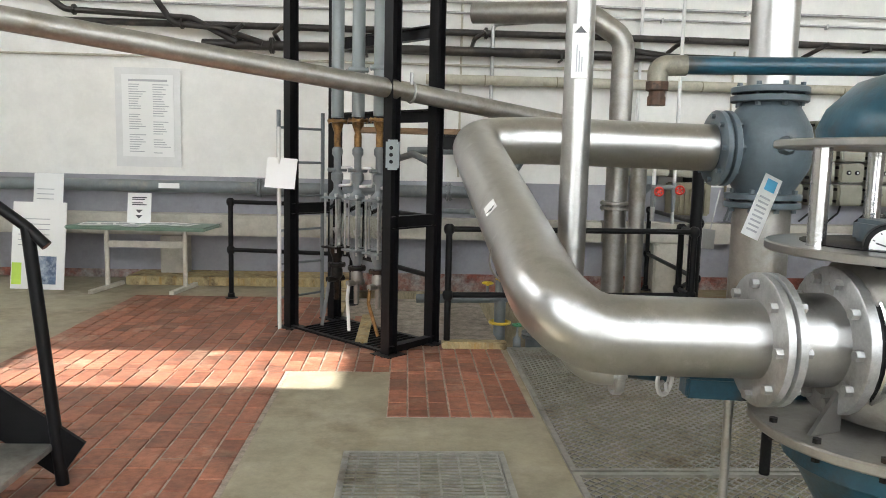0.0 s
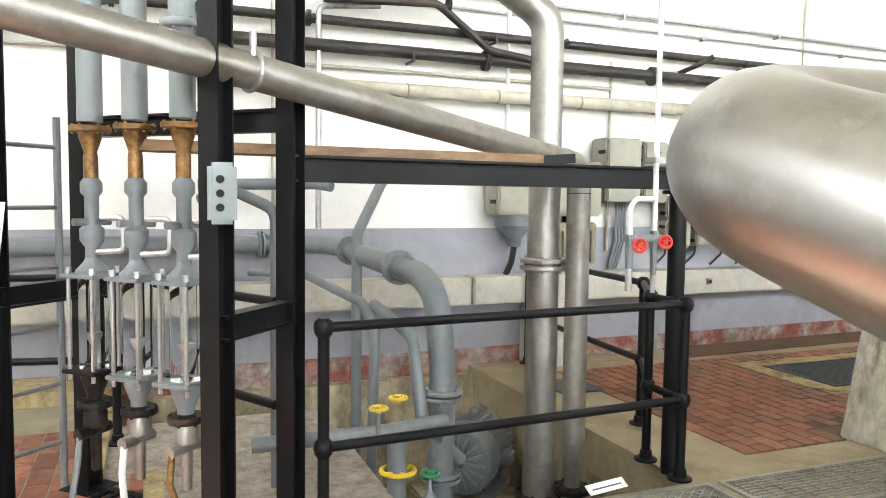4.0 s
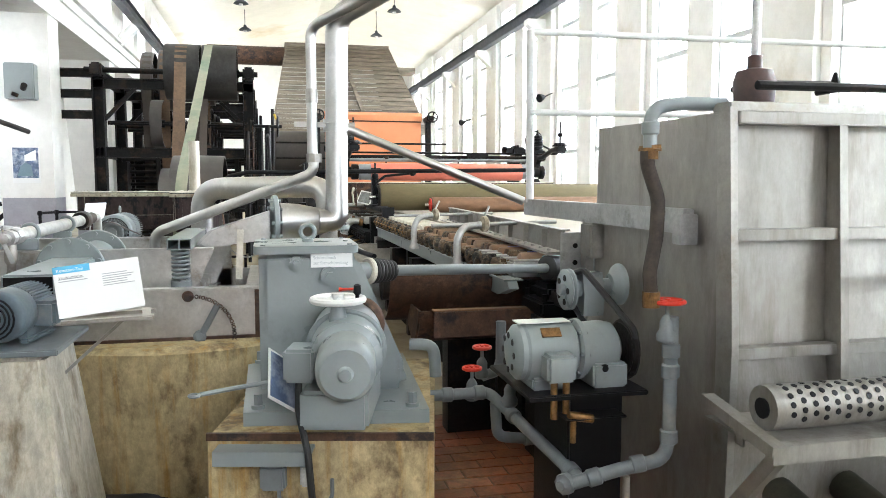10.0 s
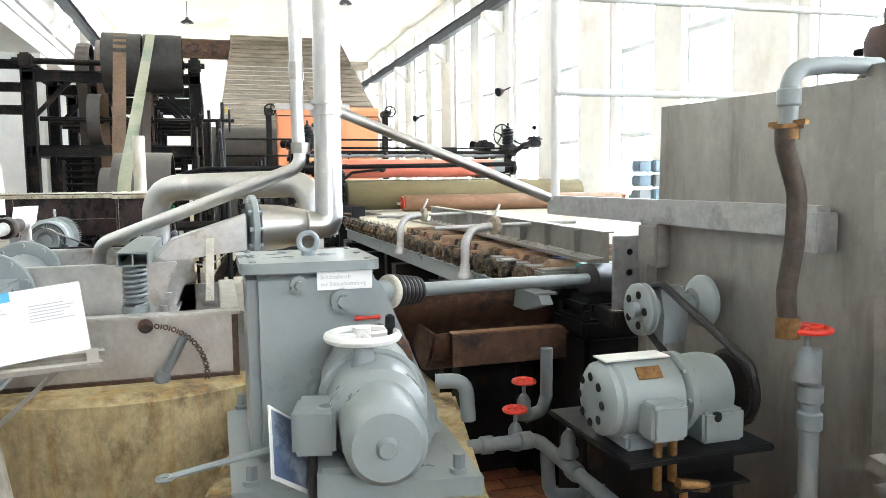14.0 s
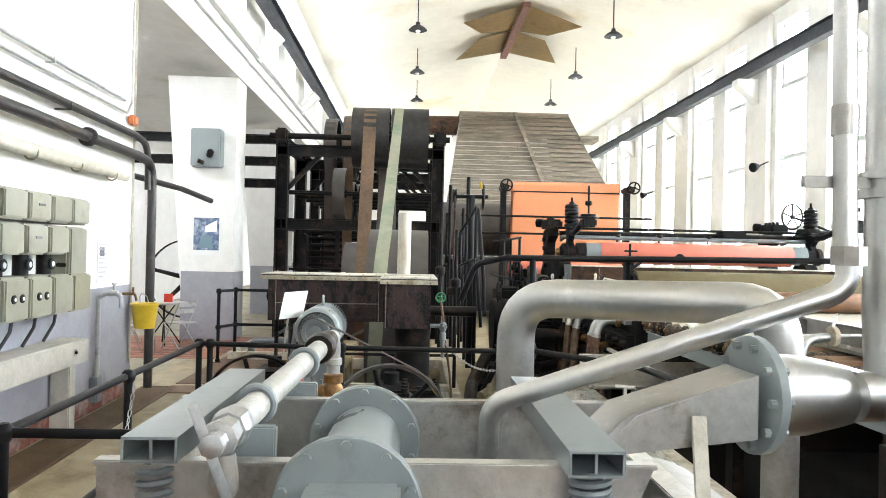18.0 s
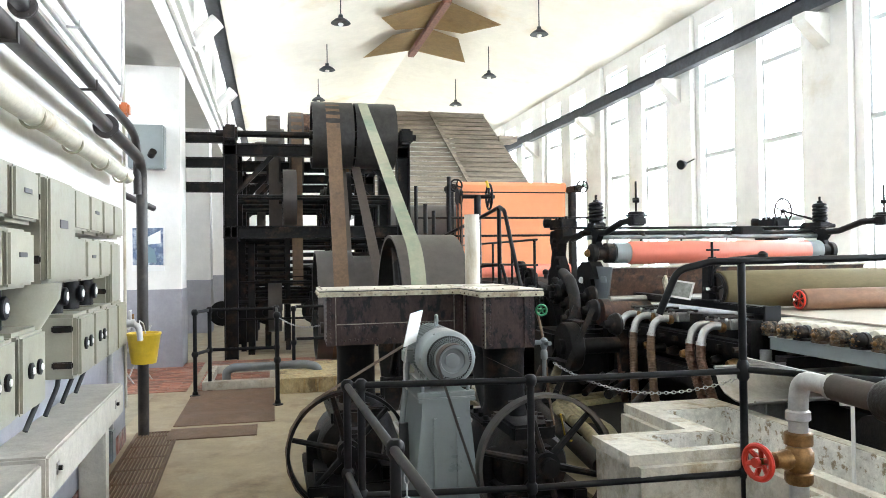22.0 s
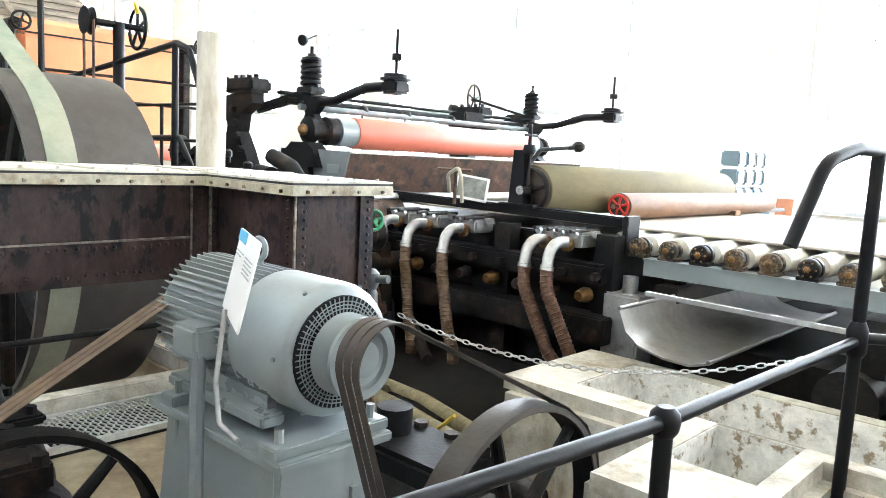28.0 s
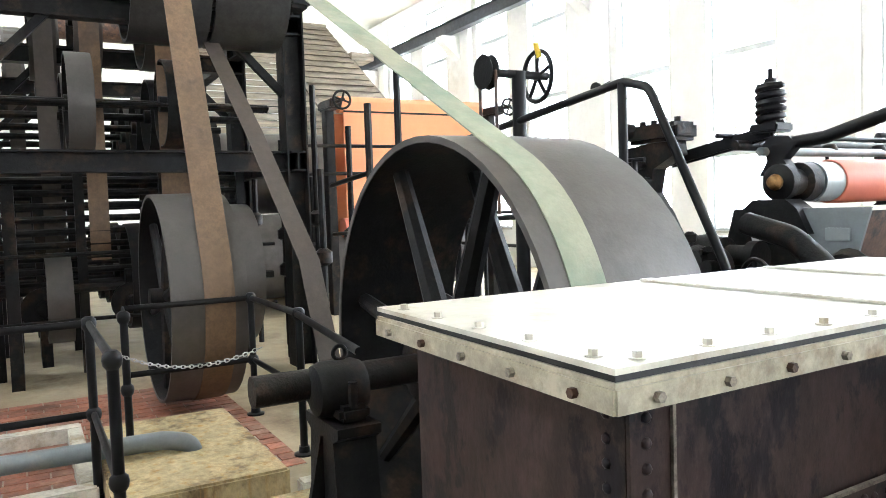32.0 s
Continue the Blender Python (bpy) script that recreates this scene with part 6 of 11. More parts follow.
bmesh.ops.bevel(body, geom=body.edges[:], offset=0.035, segments=4, affect="EDGES")
part("housing", body, GREY, gear)
corner = lambda cx, cy, a: [(cx + 0.05 * math.cos(radians(a + 15 * i)), cy + 0.05 * math.sin(radians(a + 15 * i))) for i in range(7)]
lid_plan = corner(4.61, 5.26, 0) + corner(4.25, 5.26, 90) + corner(4.25, 4.91, 180) + corner(4.61, 4.91, 270)
part("cover", extrude(lid_plan, (0, 0, 1.258), (1, 0, 0), (0, 1, 0), 0.034), GREY, gear)
for x, y in ((4.24, 4.9), (4.62, 4.9), (4.24, 5.27), (4.62, 5.27), (4.43, 5.27), (4.43, 4.9)):
    part("bolt", cyl((x, y, 1.291), (x, y, 1.298), 0.012, n=6), GREY, gear)
part("lifting_eye", merge(ring((4.43, 5.07, 1.338), (1, 0, 0), 0.032, 0.01), cyl((4.43, 5.07, 1.291), (4.43, 5.07, 1.308), 0.026, n=12)), GREY, gear)
for y, z, r in ((4.99, 1.16, 0.04), (5.13, 1.22, 0.028)):
    part("plug", merge(cyl((4.19, y, z), (4.225, y, z), r, n=16), cyl((4.17, y, z), (4.19, y, z), r * 0.55, n=6)), GREY, gear)
part("name_plate", box(4.212, 4.89, 1.197, 4.219, 5.07, 1.257), PAPER, gear, "white paper label")
lettering("Schüttelbock", 0.019, INK_G, gear, pose(4.2105, 5.06, 1.233, 90, 0, -90))
lettering("zur Siebschüttelung", 0.019, INK_G, gear, pose(4.2105, 5.06, 1.21, 90, 0, -90))
part("sheave", lathe((4.22, 4.86, 0.93), (-1, 0, 0), [(0.13, 0), (0.15, 0.02), (0.135, 0.05), (0.15, 0.08), (0.13, 0.1)], 28), RUST, gear)
for x, y in ((4.09, 5.3), (3.98, 4.67), (4.9, 5.3), (4.9, 4.61)):
    part("anchor_bolt", merge(cyl((x, y, 0.63), (x, y, 0.645), 0.03, n=16), cyl((x, y, 0.645), (x, y, 0.69), 0.02, n=6)), GREY, gear)
part("valve_motor", lathe((4.14, 4.87, 0.9), (-0.99, -0.13, -0.03), [(0.10, 0), (0.15, 0.02), (0.155, 0.2), (0.15, 0.26), (0.14, 0.3), (0.14, 0.42), (0.112, 0.44), (0.112, 0.58), (0.108, 0.63), (0.09, 0.65), (0.03, 0.652), (0.022, 0.67)], 30), GREY, gear)
part("bearing_cap", lathe((3.9, 4.84, 0.89), (-0.99, -0.13, -0.03), [(0.155, 0), (0.165, 0.01), (0.165, 0.03), (0.155, 0.04)], 30), GREY, gear)
part("motor_pedestal", box(3.62, 4.72, 0.63, 4.1, 4.98, 0.78, 0.015), GREY, gear)
part("terminal_box", box(3.66, 4.93, 0.8, 3.82, 5.05, 0.93, 0.012), GREY, gear)
part("cable", tube([(3.72, 5.0, 0.82), (3.7, 5.0, 0.68), (3.62, 4.95, 0.55), (3.62, 4.93, 0.3), (3.66, 4.93, 0.2)], 0.014, 0.06, 8), RUBBER, gear)
part("handwheel", wheel((3.82, 4.86, 1.1), (0, 0, 1), 0.1, 0.014, 4, 0.025), WPIPE, gear, "worn white handwheel")
part("wheel_stem", cyl((3.82, 4.86, 1.0), (3.82, 4.86, 1.09), 0.04, 0.025), GREY, gear)
part("crank_grip", lathe((3.8, 4.78, 1.1), (0, 0, 1), [(0.008, 0), (0.008, 0.02), (0.016, 0.03), (0.014, 0.06), (0.006, 0.066)], 12), BLACK, gear)
part("red_cock", merge(cyl((4.2, 4.88, 1.1), (4.2, 4.94, 1.1), 0.006), lathe((4.2, 4.94, 1.1), (0, 1, 0), [(0.009, 0), (0.009, 0.012)], 10), lathe((4.2, 4.88, 1.1), (0, -1, 0), [(0.009, 0), (0.009, 0.012)], 10)), RED, gear)
part("lever", merge(tube([(3.95, 5.0, 0.76), (3.75, 5.3, 0.75), (3.7, 5.38, 0.745)], 0.01, 0.02, 8), ring((3.69, 5.4, 0.743), (0, 0, 1), 0.018, 0.007, 14, 6)), GREY, gear)
part("elbow_pipe", tube([(4.55, 4.62, 0.76), (4.55, 4.5, 0.76), (4.55, 4.49, 0.6)], 0.03, 0.06, 12), GREY, gear)
# the motor stands askew to the gearbox
for ch in gear.children:
    if ch.name.split(".")[0] in ("sheave", "valve_motor", "bearing_cap", "motor_pedestal", "terminal_box", "cable", "handwheel", "wheel_stem", "crank_grip", "lever", "elbow_pipe"):
        ch.data.transform(pose(0.105, -0.01, 0, 0, 0, -14))
gear.location += V(0.045, -0.04, 0)
blk.rotation_euler.z = radians(-12.7)
blk.location += V(0.058, -0.025, 0)
phc = thing("photo_card", "small tilted photo card on a stand", "sign", (3.9, 5.2, 0.66))
pc = put(box(-0.095, -0.002, 0, 0.095, 0.002, 0.22), pose(3.9, 5.16, 0.7, -30, 34, -48))
part("card", pc, PAPER, phc)
part("photo", put(box(-0.085, -0.005, 0.012, 0.085, -0.003, 0.208), pose(3.9, 5.16, 0.7, -30, 34, -48)), PHOTO, phc)

# tapered concrete pillar with motor and information board
pil = thing("concrete_pillar", "tapered pale concrete pillar under a motor", "pillar", (4.3, 6.25, FB))
pb = bmesh.new()
ra = [(3.95, 6.34), (3.98, 5.95), (4.5, 5.9), (4.7, 6.02), (4.7, 6.34), (4.4, 6.4)]
rb = [(4.1, 6.3), (4.1, 6.06), (4.45, 6.03), (4.58, 6.11), (4.58, 6.28), (4.4, 6.33)]
lo = [pb.verts.new((x, y, FB)) for x, y in ra]
hi = [pb.verts.new((x, y, 0.9)) for x, y in rb]
for i in range(6):
    pb.faces.new((lo[i], lo[(i + 1) % 6], hi[(i + 1) % 6], hi[i]))
pb.faces.new(hi)
pb.faces.new(lo[::-1])
bmesh.ops.recalc_face_normals(pb, faces=pb.faces[:])
bmesh.ops.bevel(pb, geom=pb.edges[:], offset=0.02, segments=2, affect="EDGES")
part("shaft", pb, CONC_G, pil)
part("cap_plate", box(4.08, 6.0, 0.9, 4.6, 6.36, 0.925, 0.005), GREY_D, pil)
motor("screen_motor", "grey finned electric motor on a concrete pillar", (4.3, 6.24, 0.925), (-1, 0.12, 0), (4.12, 6.22, 1.05), 0.1, 0.36, GREY_B, fins=44, eye=False)
part("fan_grille", merge(*[ring((4.085, 6.223, 1.05), (-1, 0.12, 0), r, 0.004, 20, 5) for r in (0.03, 0.048, 0.064, 0.08)]), BLACK, thing("fan_grille_cover", "black wire fan grille on a motor", "grille", (4.085, 6.223, 1.05)))


def board(name, label, origin, rz, rx, w, h, head=True, lines=6, cols=2, tilt=0):
    """A printed information board standing on a bracket."""
    t = thing(name, label, "information board", origin)
    m = pose(*origin, rx, tilt, rz)
    part("panel", put(box(0, -0.003, 0, w, 0.003, h, 0.002), m), PAPER, t)
    if head:
        part("heading", put(box(0.0, -0.0055, h * 0.86, w * 0.42, -0.0035, h), m), CYAN, t, "blue heading field")
    rng = random.Random(len(name) + int(w * 100))
    bars = []
    for c in range(cols):
        x0 = 0.05 * w + c * w * 0.5
        for i in range(lines):
            z = h * 0.74 - i * h * 0.045
            if c == 0 and i > 1:
                break
            bars.append(box(x0, -0.0055, z, x0 + w * (0.28 + 0.12 * rng.random()), -0.0035, z + h * 0.016))
    if bars:
        part("printed_text", put(merge(*bars), m), INK_G, t)
    return t


sb = board("information_board", "white board with blue heading about the screen", (4.24, 6.03, 1.015), -79, -14, 0.325, 0.21, tilt=-6)
for txt, sx, sz, size, mt in (("Konstant-Teil", 0.012, 0.187, 0.018, PAPER), ("Wuchtschüttler", 0.018, 0.158, 0.014, INK)):
    lettering(txt, size, mt, sb, pose(4.24, 6.03, 1.015, -14, -6, -79) @ pose(sx, -0.0062, sz, 90))
parts("bracket", [beam((4.22, 6.02, 1.005), (4.29, 5.68, 1.005), 0.04, 0.015), beam((4.42, 6.02, 1.0), (4.48, 5.7, 1.0), 0.04, 0.015), beam((4.25, 5.7, 1.004), (4.5, 5.74, 1.004), 0.035, 0.012), beam((4.3, 6.1, 0.72), (4.32, 5.8, 0.995), 0.03, 0.012)], STEEL_D, sb)

# round stained tank
tank = thing("round_tank", "round concrete tank with brown drip stains", "tank", (5.75, 5.7, FB))
part("body", lathe((5.72, 5.72, FB), (0, 0, 1), [(0.82, 0), (0.86, 0.05), (0.9, 0.7), (0.9, 0.78), (0.84, 0.8)], 40), CONC_Y, tank)
part("foot_hose", tube([(5.2, 6.5, -0.02), (4.92, 6.2, -0.02), (4.86, 5.9, -0.02), (4.95, 5.55, -0.02)], 0.035, 0.2, 10), RUBBER, tank)

# vibrating screen trough
scr = thing("vibrating_screen", "stainless steel vibrating screen on coil springs", "machine", (5.8, 5.75, 0.74))
part("side_front", box(5.08, 5.28, 0.74, 5.1, 6.55, 1.0), STEEL_S, scr)
part("side_back", box(6.1, 5.28, 0.74, 6.12, 6.55, 1.0), STEEL_S, scr)
part("side_right", box(5.1, 5.28, 0.74, 6.1, 5.3, 1.0), STEEL_S, scr)
part("side_left", box(5.1, 6.53, 0.74, 6.1, 6.55, 1.0), STEEL_S, scr)
part("bottom", box(5.1, 5.3, 0.74, 6.1, 6.53, 0.76), STEEL_S, scr)
part("rim_front", box(5.05, 5.25, 1.0, 5.13, 6.58, 1.015, 0.004), STEEL_S, scr)
part("rim_right", box(5.13, 5.25, 1.0, 6.12, 5.33, 1.015, 0.004), STEEL_S, scr)
for x, zt, y0, y1 in ((5.24, 1.2, 5.5, 6.78), (5.86, 1.22, 5.42, 6.78)):
    part("cross_panel", extrude([(y0 + 0.13, 0.9), (y1, 0.9), (y1, zt), (y0, zt)], (x, 0, 0), (0, 1, 0), (0, 0, 1), 0.012), STEEL_S, scr)
    part("panel_lip", box(x - 0.025, y0, zt, x + 0.02, y1, zt + 0.012, 0.003), STEEL_S, scr)
part("inner_wall", box(5.25, 6.765, 0.8, 6.08, 6.78, 1.16), STEEL_S, scr)
part("back_plate", box(6.1, 5.45, 0.8, 6.115, 6.77, 1.14), STEEL_S, scr)
part("deck", put(box(-0.42, -0.6, 0, 0.42, 0.6, 0.012), pose(5.66, 6.12, 0.93, 0, 4, 0)), STEEL_S, scr)
for k in range(4):
    part("deck_rib", beam((5.3 + k * 0.2, 5.55, 0.985), (5.3 + k * 0.2, 6.7, 0.985), 0.012, 0.06), STEEL_S, scr)
for x, y, z0 in ((5.12, 5.665, 1.04), (5.2, 6.65, 1.0)):
    def bar(a, b):
        return box(x + a[0], y + a[1], a[2], x + b[0], y + b[1], b[2])
    parts("channel_beam", [bar((0, -0.062, 1.21), (0.98, 0.062, 1.216)), bar((0, -0.062, 1.262), (0.98, 0.062, 1.268)), bar((0, -0.062, 1.216), (0.98, -0.056, 1.262)), bar((0, 0.056, 1.216), (0.98, 0.062, 1.262)), bar((0.01, -0.003, 1.216), (0.016, 0.003, 1.262))], GREY, scr)
    for dx in (0.06, 0.9):
        part("coil_spring", coil((x + dx, y, z0), (x + dx, y, 1.21), 0.042, 0.0085, 8), GREY_D, scr)
        part("spring_seat", cyl((x + dx, y, z0 - 0.03), (x + dx, y, z0), 0.055), GREY_D, scr)
part("drive_guard", box(4.44, 6.09, 0.98, 5.36, 6.3, 1.175, 0.008), GREY, scr, "grey belt guard")
# dark sheet on the closed end, painted as the shaded opening of the guard
part("guard_mouth", box(4.436, 6.1, 0.99, 4.4395, 6.29, 1.165), DARKVOID, scr)
for x in (5.2, 5.82):
    part("bearing_flange", lathe((x, 6.21, 1.11), (1, 0, 0), [(0.165, -0.015), (0.17, -0.01), (0.17, 0.01), (0.165, 0.015)], 32), GREY, scr)
    part("bearing_housing", lathe((x + 0.015, 6.21, 1.11), (1, 0, 0.0), [(0.125, 0), (0.125, 0.06), (0.11, 0.12), (0.08, 0.16), (0.04, 0.18)], 28), GREY, scr)
    parts("bearing_bolt", around((x, 6.21, 1.11), (1, 0, 0), 0.15, 10, lambda q, o: cyl(q - V(0.032, 0, 0), q + V(0.032, 0, 0), 0.012, n=6), 0.3), GREY, scr)
part("grease_plug", cyl((5.9, 6.21, 1.22), (5.9, 6.21, 1.265), 0.014, n=6), GREY, scr)
part("exciter_tube", cyl((5.36, 6.21, 1.11), (5.82, 6.21, 1.11), 0.11, n=28), GREY, scr)
for y in (6.44, 6.42):
    part("pipe_stand", box(5.3 + (6.44 - y) * 30, y - 0.05, 0.95, 5.33 + (6.44 - y) * 30, y + 0.05, 1.27, 0.004), GREY, scr)
part("lever", merge(tube([(5.04, 5.47, 0.93), (5.03, 5.53, 0.82), (5.03, 5.56, 0.77)], 0.018, 0.02, 10), lathe((5.035, 5.565, 0.765), (-1, 0, 0), [(0.03, 0), (0.034, 0.01), (0.02, 0.024)], 14)), GREY_D, scr)
# darker steel than its side plate, in place of the shade inside the curve
part("apron", extrude([(5.27 - 0.34 * math.sin(radians(a)) , 0.64 + 0.36 * math.cos(radians(a))) for a in range(0, 91, 10)] + [(5.275 - 0.33 * math.sin(radians(a)), 0.635 + 0.35 * math.cos(radians(a))) for a in range(90, -1, -10)], (5.14, 0, 0), (0, 1, 0), (0, 0, 1), 0.95), STEEL_D, scr, "curved stainless apron")
part("apron_side", extrude([(5.27, 1.0), (5.27, 0.55), (4.94, 0.55), (4.95, 0.66), (5.0, 0.85), (5.1, 0.95)], (5.13, 0, 0), (0, 1, 0), (0, 0, 1), 0.008), STEEL_S, scr)
part("latch_knob", lathe((5.05, 5.62, 0.975), (-1, 0, 0), [(0.026, 0), (0.03, 0.012), (0.018, 0.03), (0.022, 0.04), (0.016, 0.05)], 12), RUST, scr, "rust-red knob")
for k in range(24):
    a = radians(88 - 4.5 * k)
    p_ = V(5.028, 5.6 - 0.21 * math.cos(a), 0.765 + 0.21 * math.sin(a))
    part("chain_link", ring(p_, (1, 0, 0) if k % 2 else (0, math.sin(a), math.cos(a)), 0.0085, 0.003, 10, 5), RUST, scr)
part("frame_edge", merge(box(5.06, 5.26, 0.735, 5.08, 6.57, 0.755), box(5.06, 5.26, 0.755, 5.08, 5.285, 0.998)), RUST, scr)
part("cone_inlet", lathe((5.45, 5.14, 1.335), (0.1, -1, 0.0), [(0.11, 0), (0.105, 0.1), (0.085, 0.2), (0.065, 0.28)], 24), STEEL, scr)
bolted("inlet_flange", GREY, scr, (5.46, 5.17, 1.335), (0.1, -1, 0), 0.155, 0.03, 10)
CH = [(5.2, 1.4), (5.2, 1.24), (5.56, 1.2), (5.6, 1.225), (5.53, 1.295)]
part("inlet_chute", extrude(CH, (5.36, 0, 0), (0, 1, 0), (0, 0, 1), 0.2), STEEL, scr)
part("chute_seam", extrude([(y * 1.0 + (0.006 if y < 5.3 else -0.02), z) for y, z in CH], (5.354, 0, 0), (0, 1, 0), (0, 0, 1), 0.004), STEEL_S, scr)
part("chute_prop", beam((5.26, 5.37, 1.03), (5.34, 5.36, 1.3), 0.012, 0.035), CONC_W, scr)

fdn = thing("screen_foundation", "whitewashed concrete wall under the screen", "foundation", (5.9, 6.66, FB))
part("wall", box(5.3, 6.6, FB, 6.12, 6.74, 1.17, 0.03), CONC_W, fdn)
part("rear_wall", box(6.13, 5.5, FB, 6.27, 6.74, 1.05, 0.03), CONC_W, fdn)
part("footing", box(5.25, 6.56, FB, 6.3, 6.79, 0.5, 0.02), CONC_W, fdn)

# stainless pipework over the screen
tp = thing("tall_pipe", "tall stainless pipe feeding the screen", "pipe", (5.46, 4.81, 1.3))
part("riser", tube([(5.42, 4.92, 1.34), (5.43, 4.81, 1.34), (5.45, 4.81, 1.55), (5.46, 4.8, 2.52), (5.0, 4.3, 2.75), (3.6, 2.6, 3.2)], 0.065, 0.14, 18), STEEL, tp)
parts("clamp_ring", [cyl((5.455, 4.81, 1.86), (5.455, 4.81, 1.885), 0.075, n=20), cyl((5.455, 4.81, 1.91), (5.455, 4.81, 1.93), 0.075, n=20)], STEEL, tp)
part("clamp_bar", beam((5.45, 5.05, 1.9), (5.45, 4.7, 1.9), 0.02, 0.03), STEEL_D, tp)
part("brace_pipe", cyl((5.45, 4.75, 1.88), (5.43, 3.66, 1.45), 0.026, n=12), STEEL, tp)
part("small_riser", tube([(5.6, 5.86, 0.98), (5.6, 5.85, 1.27), (5.41, 4.94, 1.62), (5.42, 4.95, 1.75), (5.44, 4.95, 2.45), (5.0, 4.4, 2.7), (3.6, 2.7, 3.1)], 0.03, 0.08, 14), STEEL, tp)
parts("union", [cyl((5.42, 4.94, 1.68), (5.42, 4.94, 1.73), 0.045, n=8), cyl((5.43, 4.95, 2.02), (5.43, 4.95, 2.1), 0.034, n=12)], STEEL_D, tp)
ap = thing("arch_pipe", "bent stainless overflow pipe", "pipe", (6.2, 5.2, 0.8))
part("arch", tube([(6.48, 5.66, FB), (6.48, 5.66, 1.52), (6.02, 4.83, 1.54), (6.0, 4.82, 1.28)], 0.075, 0.17, 18), STEEL, ap)
bolted("end_flange", GREY, ap, (6.0, 4.82, 1.27), (0, 0, 1), 0.14, 0.03, 8)
part("drop_pipe", cyl((6.0, 4.82, 1.25), (6.0, 4.82, FB), 0.06, n=16), STEEL_D, ap)
wp = thing("wash_pipe", "white lagged wash-water pipe on the screen", "pipe", (6.0, 6.6, 1.3))
part("pipe", tube([(5.2, 6.475, 1.288), (5.3, 6.47, 1.29), (6.42, 6.43, 1.31)], 0.036, 0, 16), ALUW, wp)
part("union_nut", lathe((5.2, 6.475, 1.288), (-1, 0.02, -0.02), [(0.042, -0.06), (0.046, -0.05), (0.046, 0.0), (0.04, 0.01)], 8), GALV, wp)
part("hose_sleeve", cyl((6.42, 6.43, 1.31), (6.7, 6.425, 1.315), 0.04, n=16), BELT_D, wp, "dark rubber sleeve")
part("drop_pipe", tube([(6.72, 6.425, 1.315), (6.86, 6.42, 1.315), (6.87, 6.42, 1.2), (6.87, 6.42, FB)], 0.03, 0.07, 16), GALV, wp)
parts("pipe_collar", [lathe((6.69, 6.425, 1.314), (1, 0, 0), [(0.032, 0), (0.039, 0.005), (0.039, 0.03), (0.032, 0.035)], 14), lathe((6.87, 6.42, 1.18), (0, 0, 1), [(0.032, 0), (0.038, 0.005), (0.038, 0.03), (0.032, 0.035)], 14)], GALV, wp)
parts("clamp", [ring((5.45, 6.465, 1.295), (1, -0.1, 0.03), 0.044, 0.01), ring((6.1, 6.44, 1.305), (1, -0.1, 0.03), 0.044, 0.01)], GREY, wp)
part("end_cap", lathe((5.19, 6.475, 1.287), (-1, 0.02, -0.02), [(0.034, 0), (0.034, 0.04), (0.04, 0.045), (0.04, 0.075), (0.024, 0.08), (0.02, 0.1), (0.026, 0.105), (0.026, 0.13), (0.012, 0.135)], 8), GALV, wp)
part("lever", beam((5.07, 6.52, 1.37), (5.1, 6.45, 1.16), 0.012, 0.022, 0.004), GALV, wp)
part("lower_cock", merge(lathe((5.14, 6.47, 1.2), (0, 0, -1), [(0.025, -0.05), (0.032, 0), (0.032, 0.03), (0.022, 0.05), (0.022, 0.09)], 10), beam((5.1, 6.46, 1.13), (5.12, 6.56, 0.99), 0.01, 0.02, 0.003)), STEEL_D, wp)
part("end_fitting", lathe((6.4, 6.43, 1.31), (1, 0, 0.01), [(0.055, 0), (0.06, 0.02), (0.06, 0.1), (0.05, 0.12)], 14), DIRTY, wp)
part("red_handwheel", wheel((6.88, 6.56, 1.055), (-0.25, 1, 0), 0.052, 0.01, 6, 0.016, 0.016), RED, wp, "red spoked handwheel")
part("valve_body", merge(lathe((6.87, 6.42, 0.98), (0, 0, 1), [(0.038, 0), (0.044, 0.01), (0.044, 0.035), (0.034, 0.04), (0.046, 0.07), (0.046, 0.1), (0.034, 0.12), (0.044, 0.125), (0.044, 0.16), (0.036, 0.165)], 12), lathe((6.87, 6.45, 1.06), (0, 1, 0), [(0.03, 0), (0.034, 0.02), (0.026, 0.04), (0.026, 0.06), (0.012, 0.07), (0.01, 0.11)], 10)), BRASS, wp)

# inclined drive shaft from the gearbox
dsh = thing("drive_shaft", "grey cardan shaft with a rubber bellows and black coupling", "shaft", (4.45, 4.65, 1.15))
SA, SB = V(4.36, 4.8, 1.165), V(5.02, 3.64, 1.075)
sd = (SB - SA).normalized()
part("stub", cyl(SA - sd * 0.02, SA + sd * 0.03, 0.04, n=18), GREY, dsh)
part("collar", lathe(SA + sd * 0.03, sd, [(0.055, 0), (0.06, 0.005), (0.06, 0.02), (0.05, 0.025)], 18), CONC_W, dsh)
part("bellows", cyl(SA + sd * 0.05, SA + sd * 0.185, 0.042, n=18), RUBBER, dsh)
parts("bellows_fold", [ring(SA + sd * (0.066 + 0.021 * i), sd, 0.05 - 0.002 * i, 0.0105, 22, 8) for i in range(6)], RUBBER, dsh)
part("shaft", cyl(SA + sd * 0.18, SB - sd * 0.02, 0.026, n=16), GREY, dsh)
part("coupling", lathe(SB - sd * 0.03, sd, [(0.06, 0), (0.072, 0.008), (0.072, 0.2), (0.065, 0.22), (0.04, 0.24)], 24), RUBBER, dsh, "black rubber coupling sleeve")

# motor with variable drive on a black stand
st = thing("motor_stand", "black steel stand with drip tray", "stand", (3.95, 4.0, FB))
part("column", box(3.76, 3.8, FB, 4.16, 4.04, 0.72, 0.01), BLACK, st)
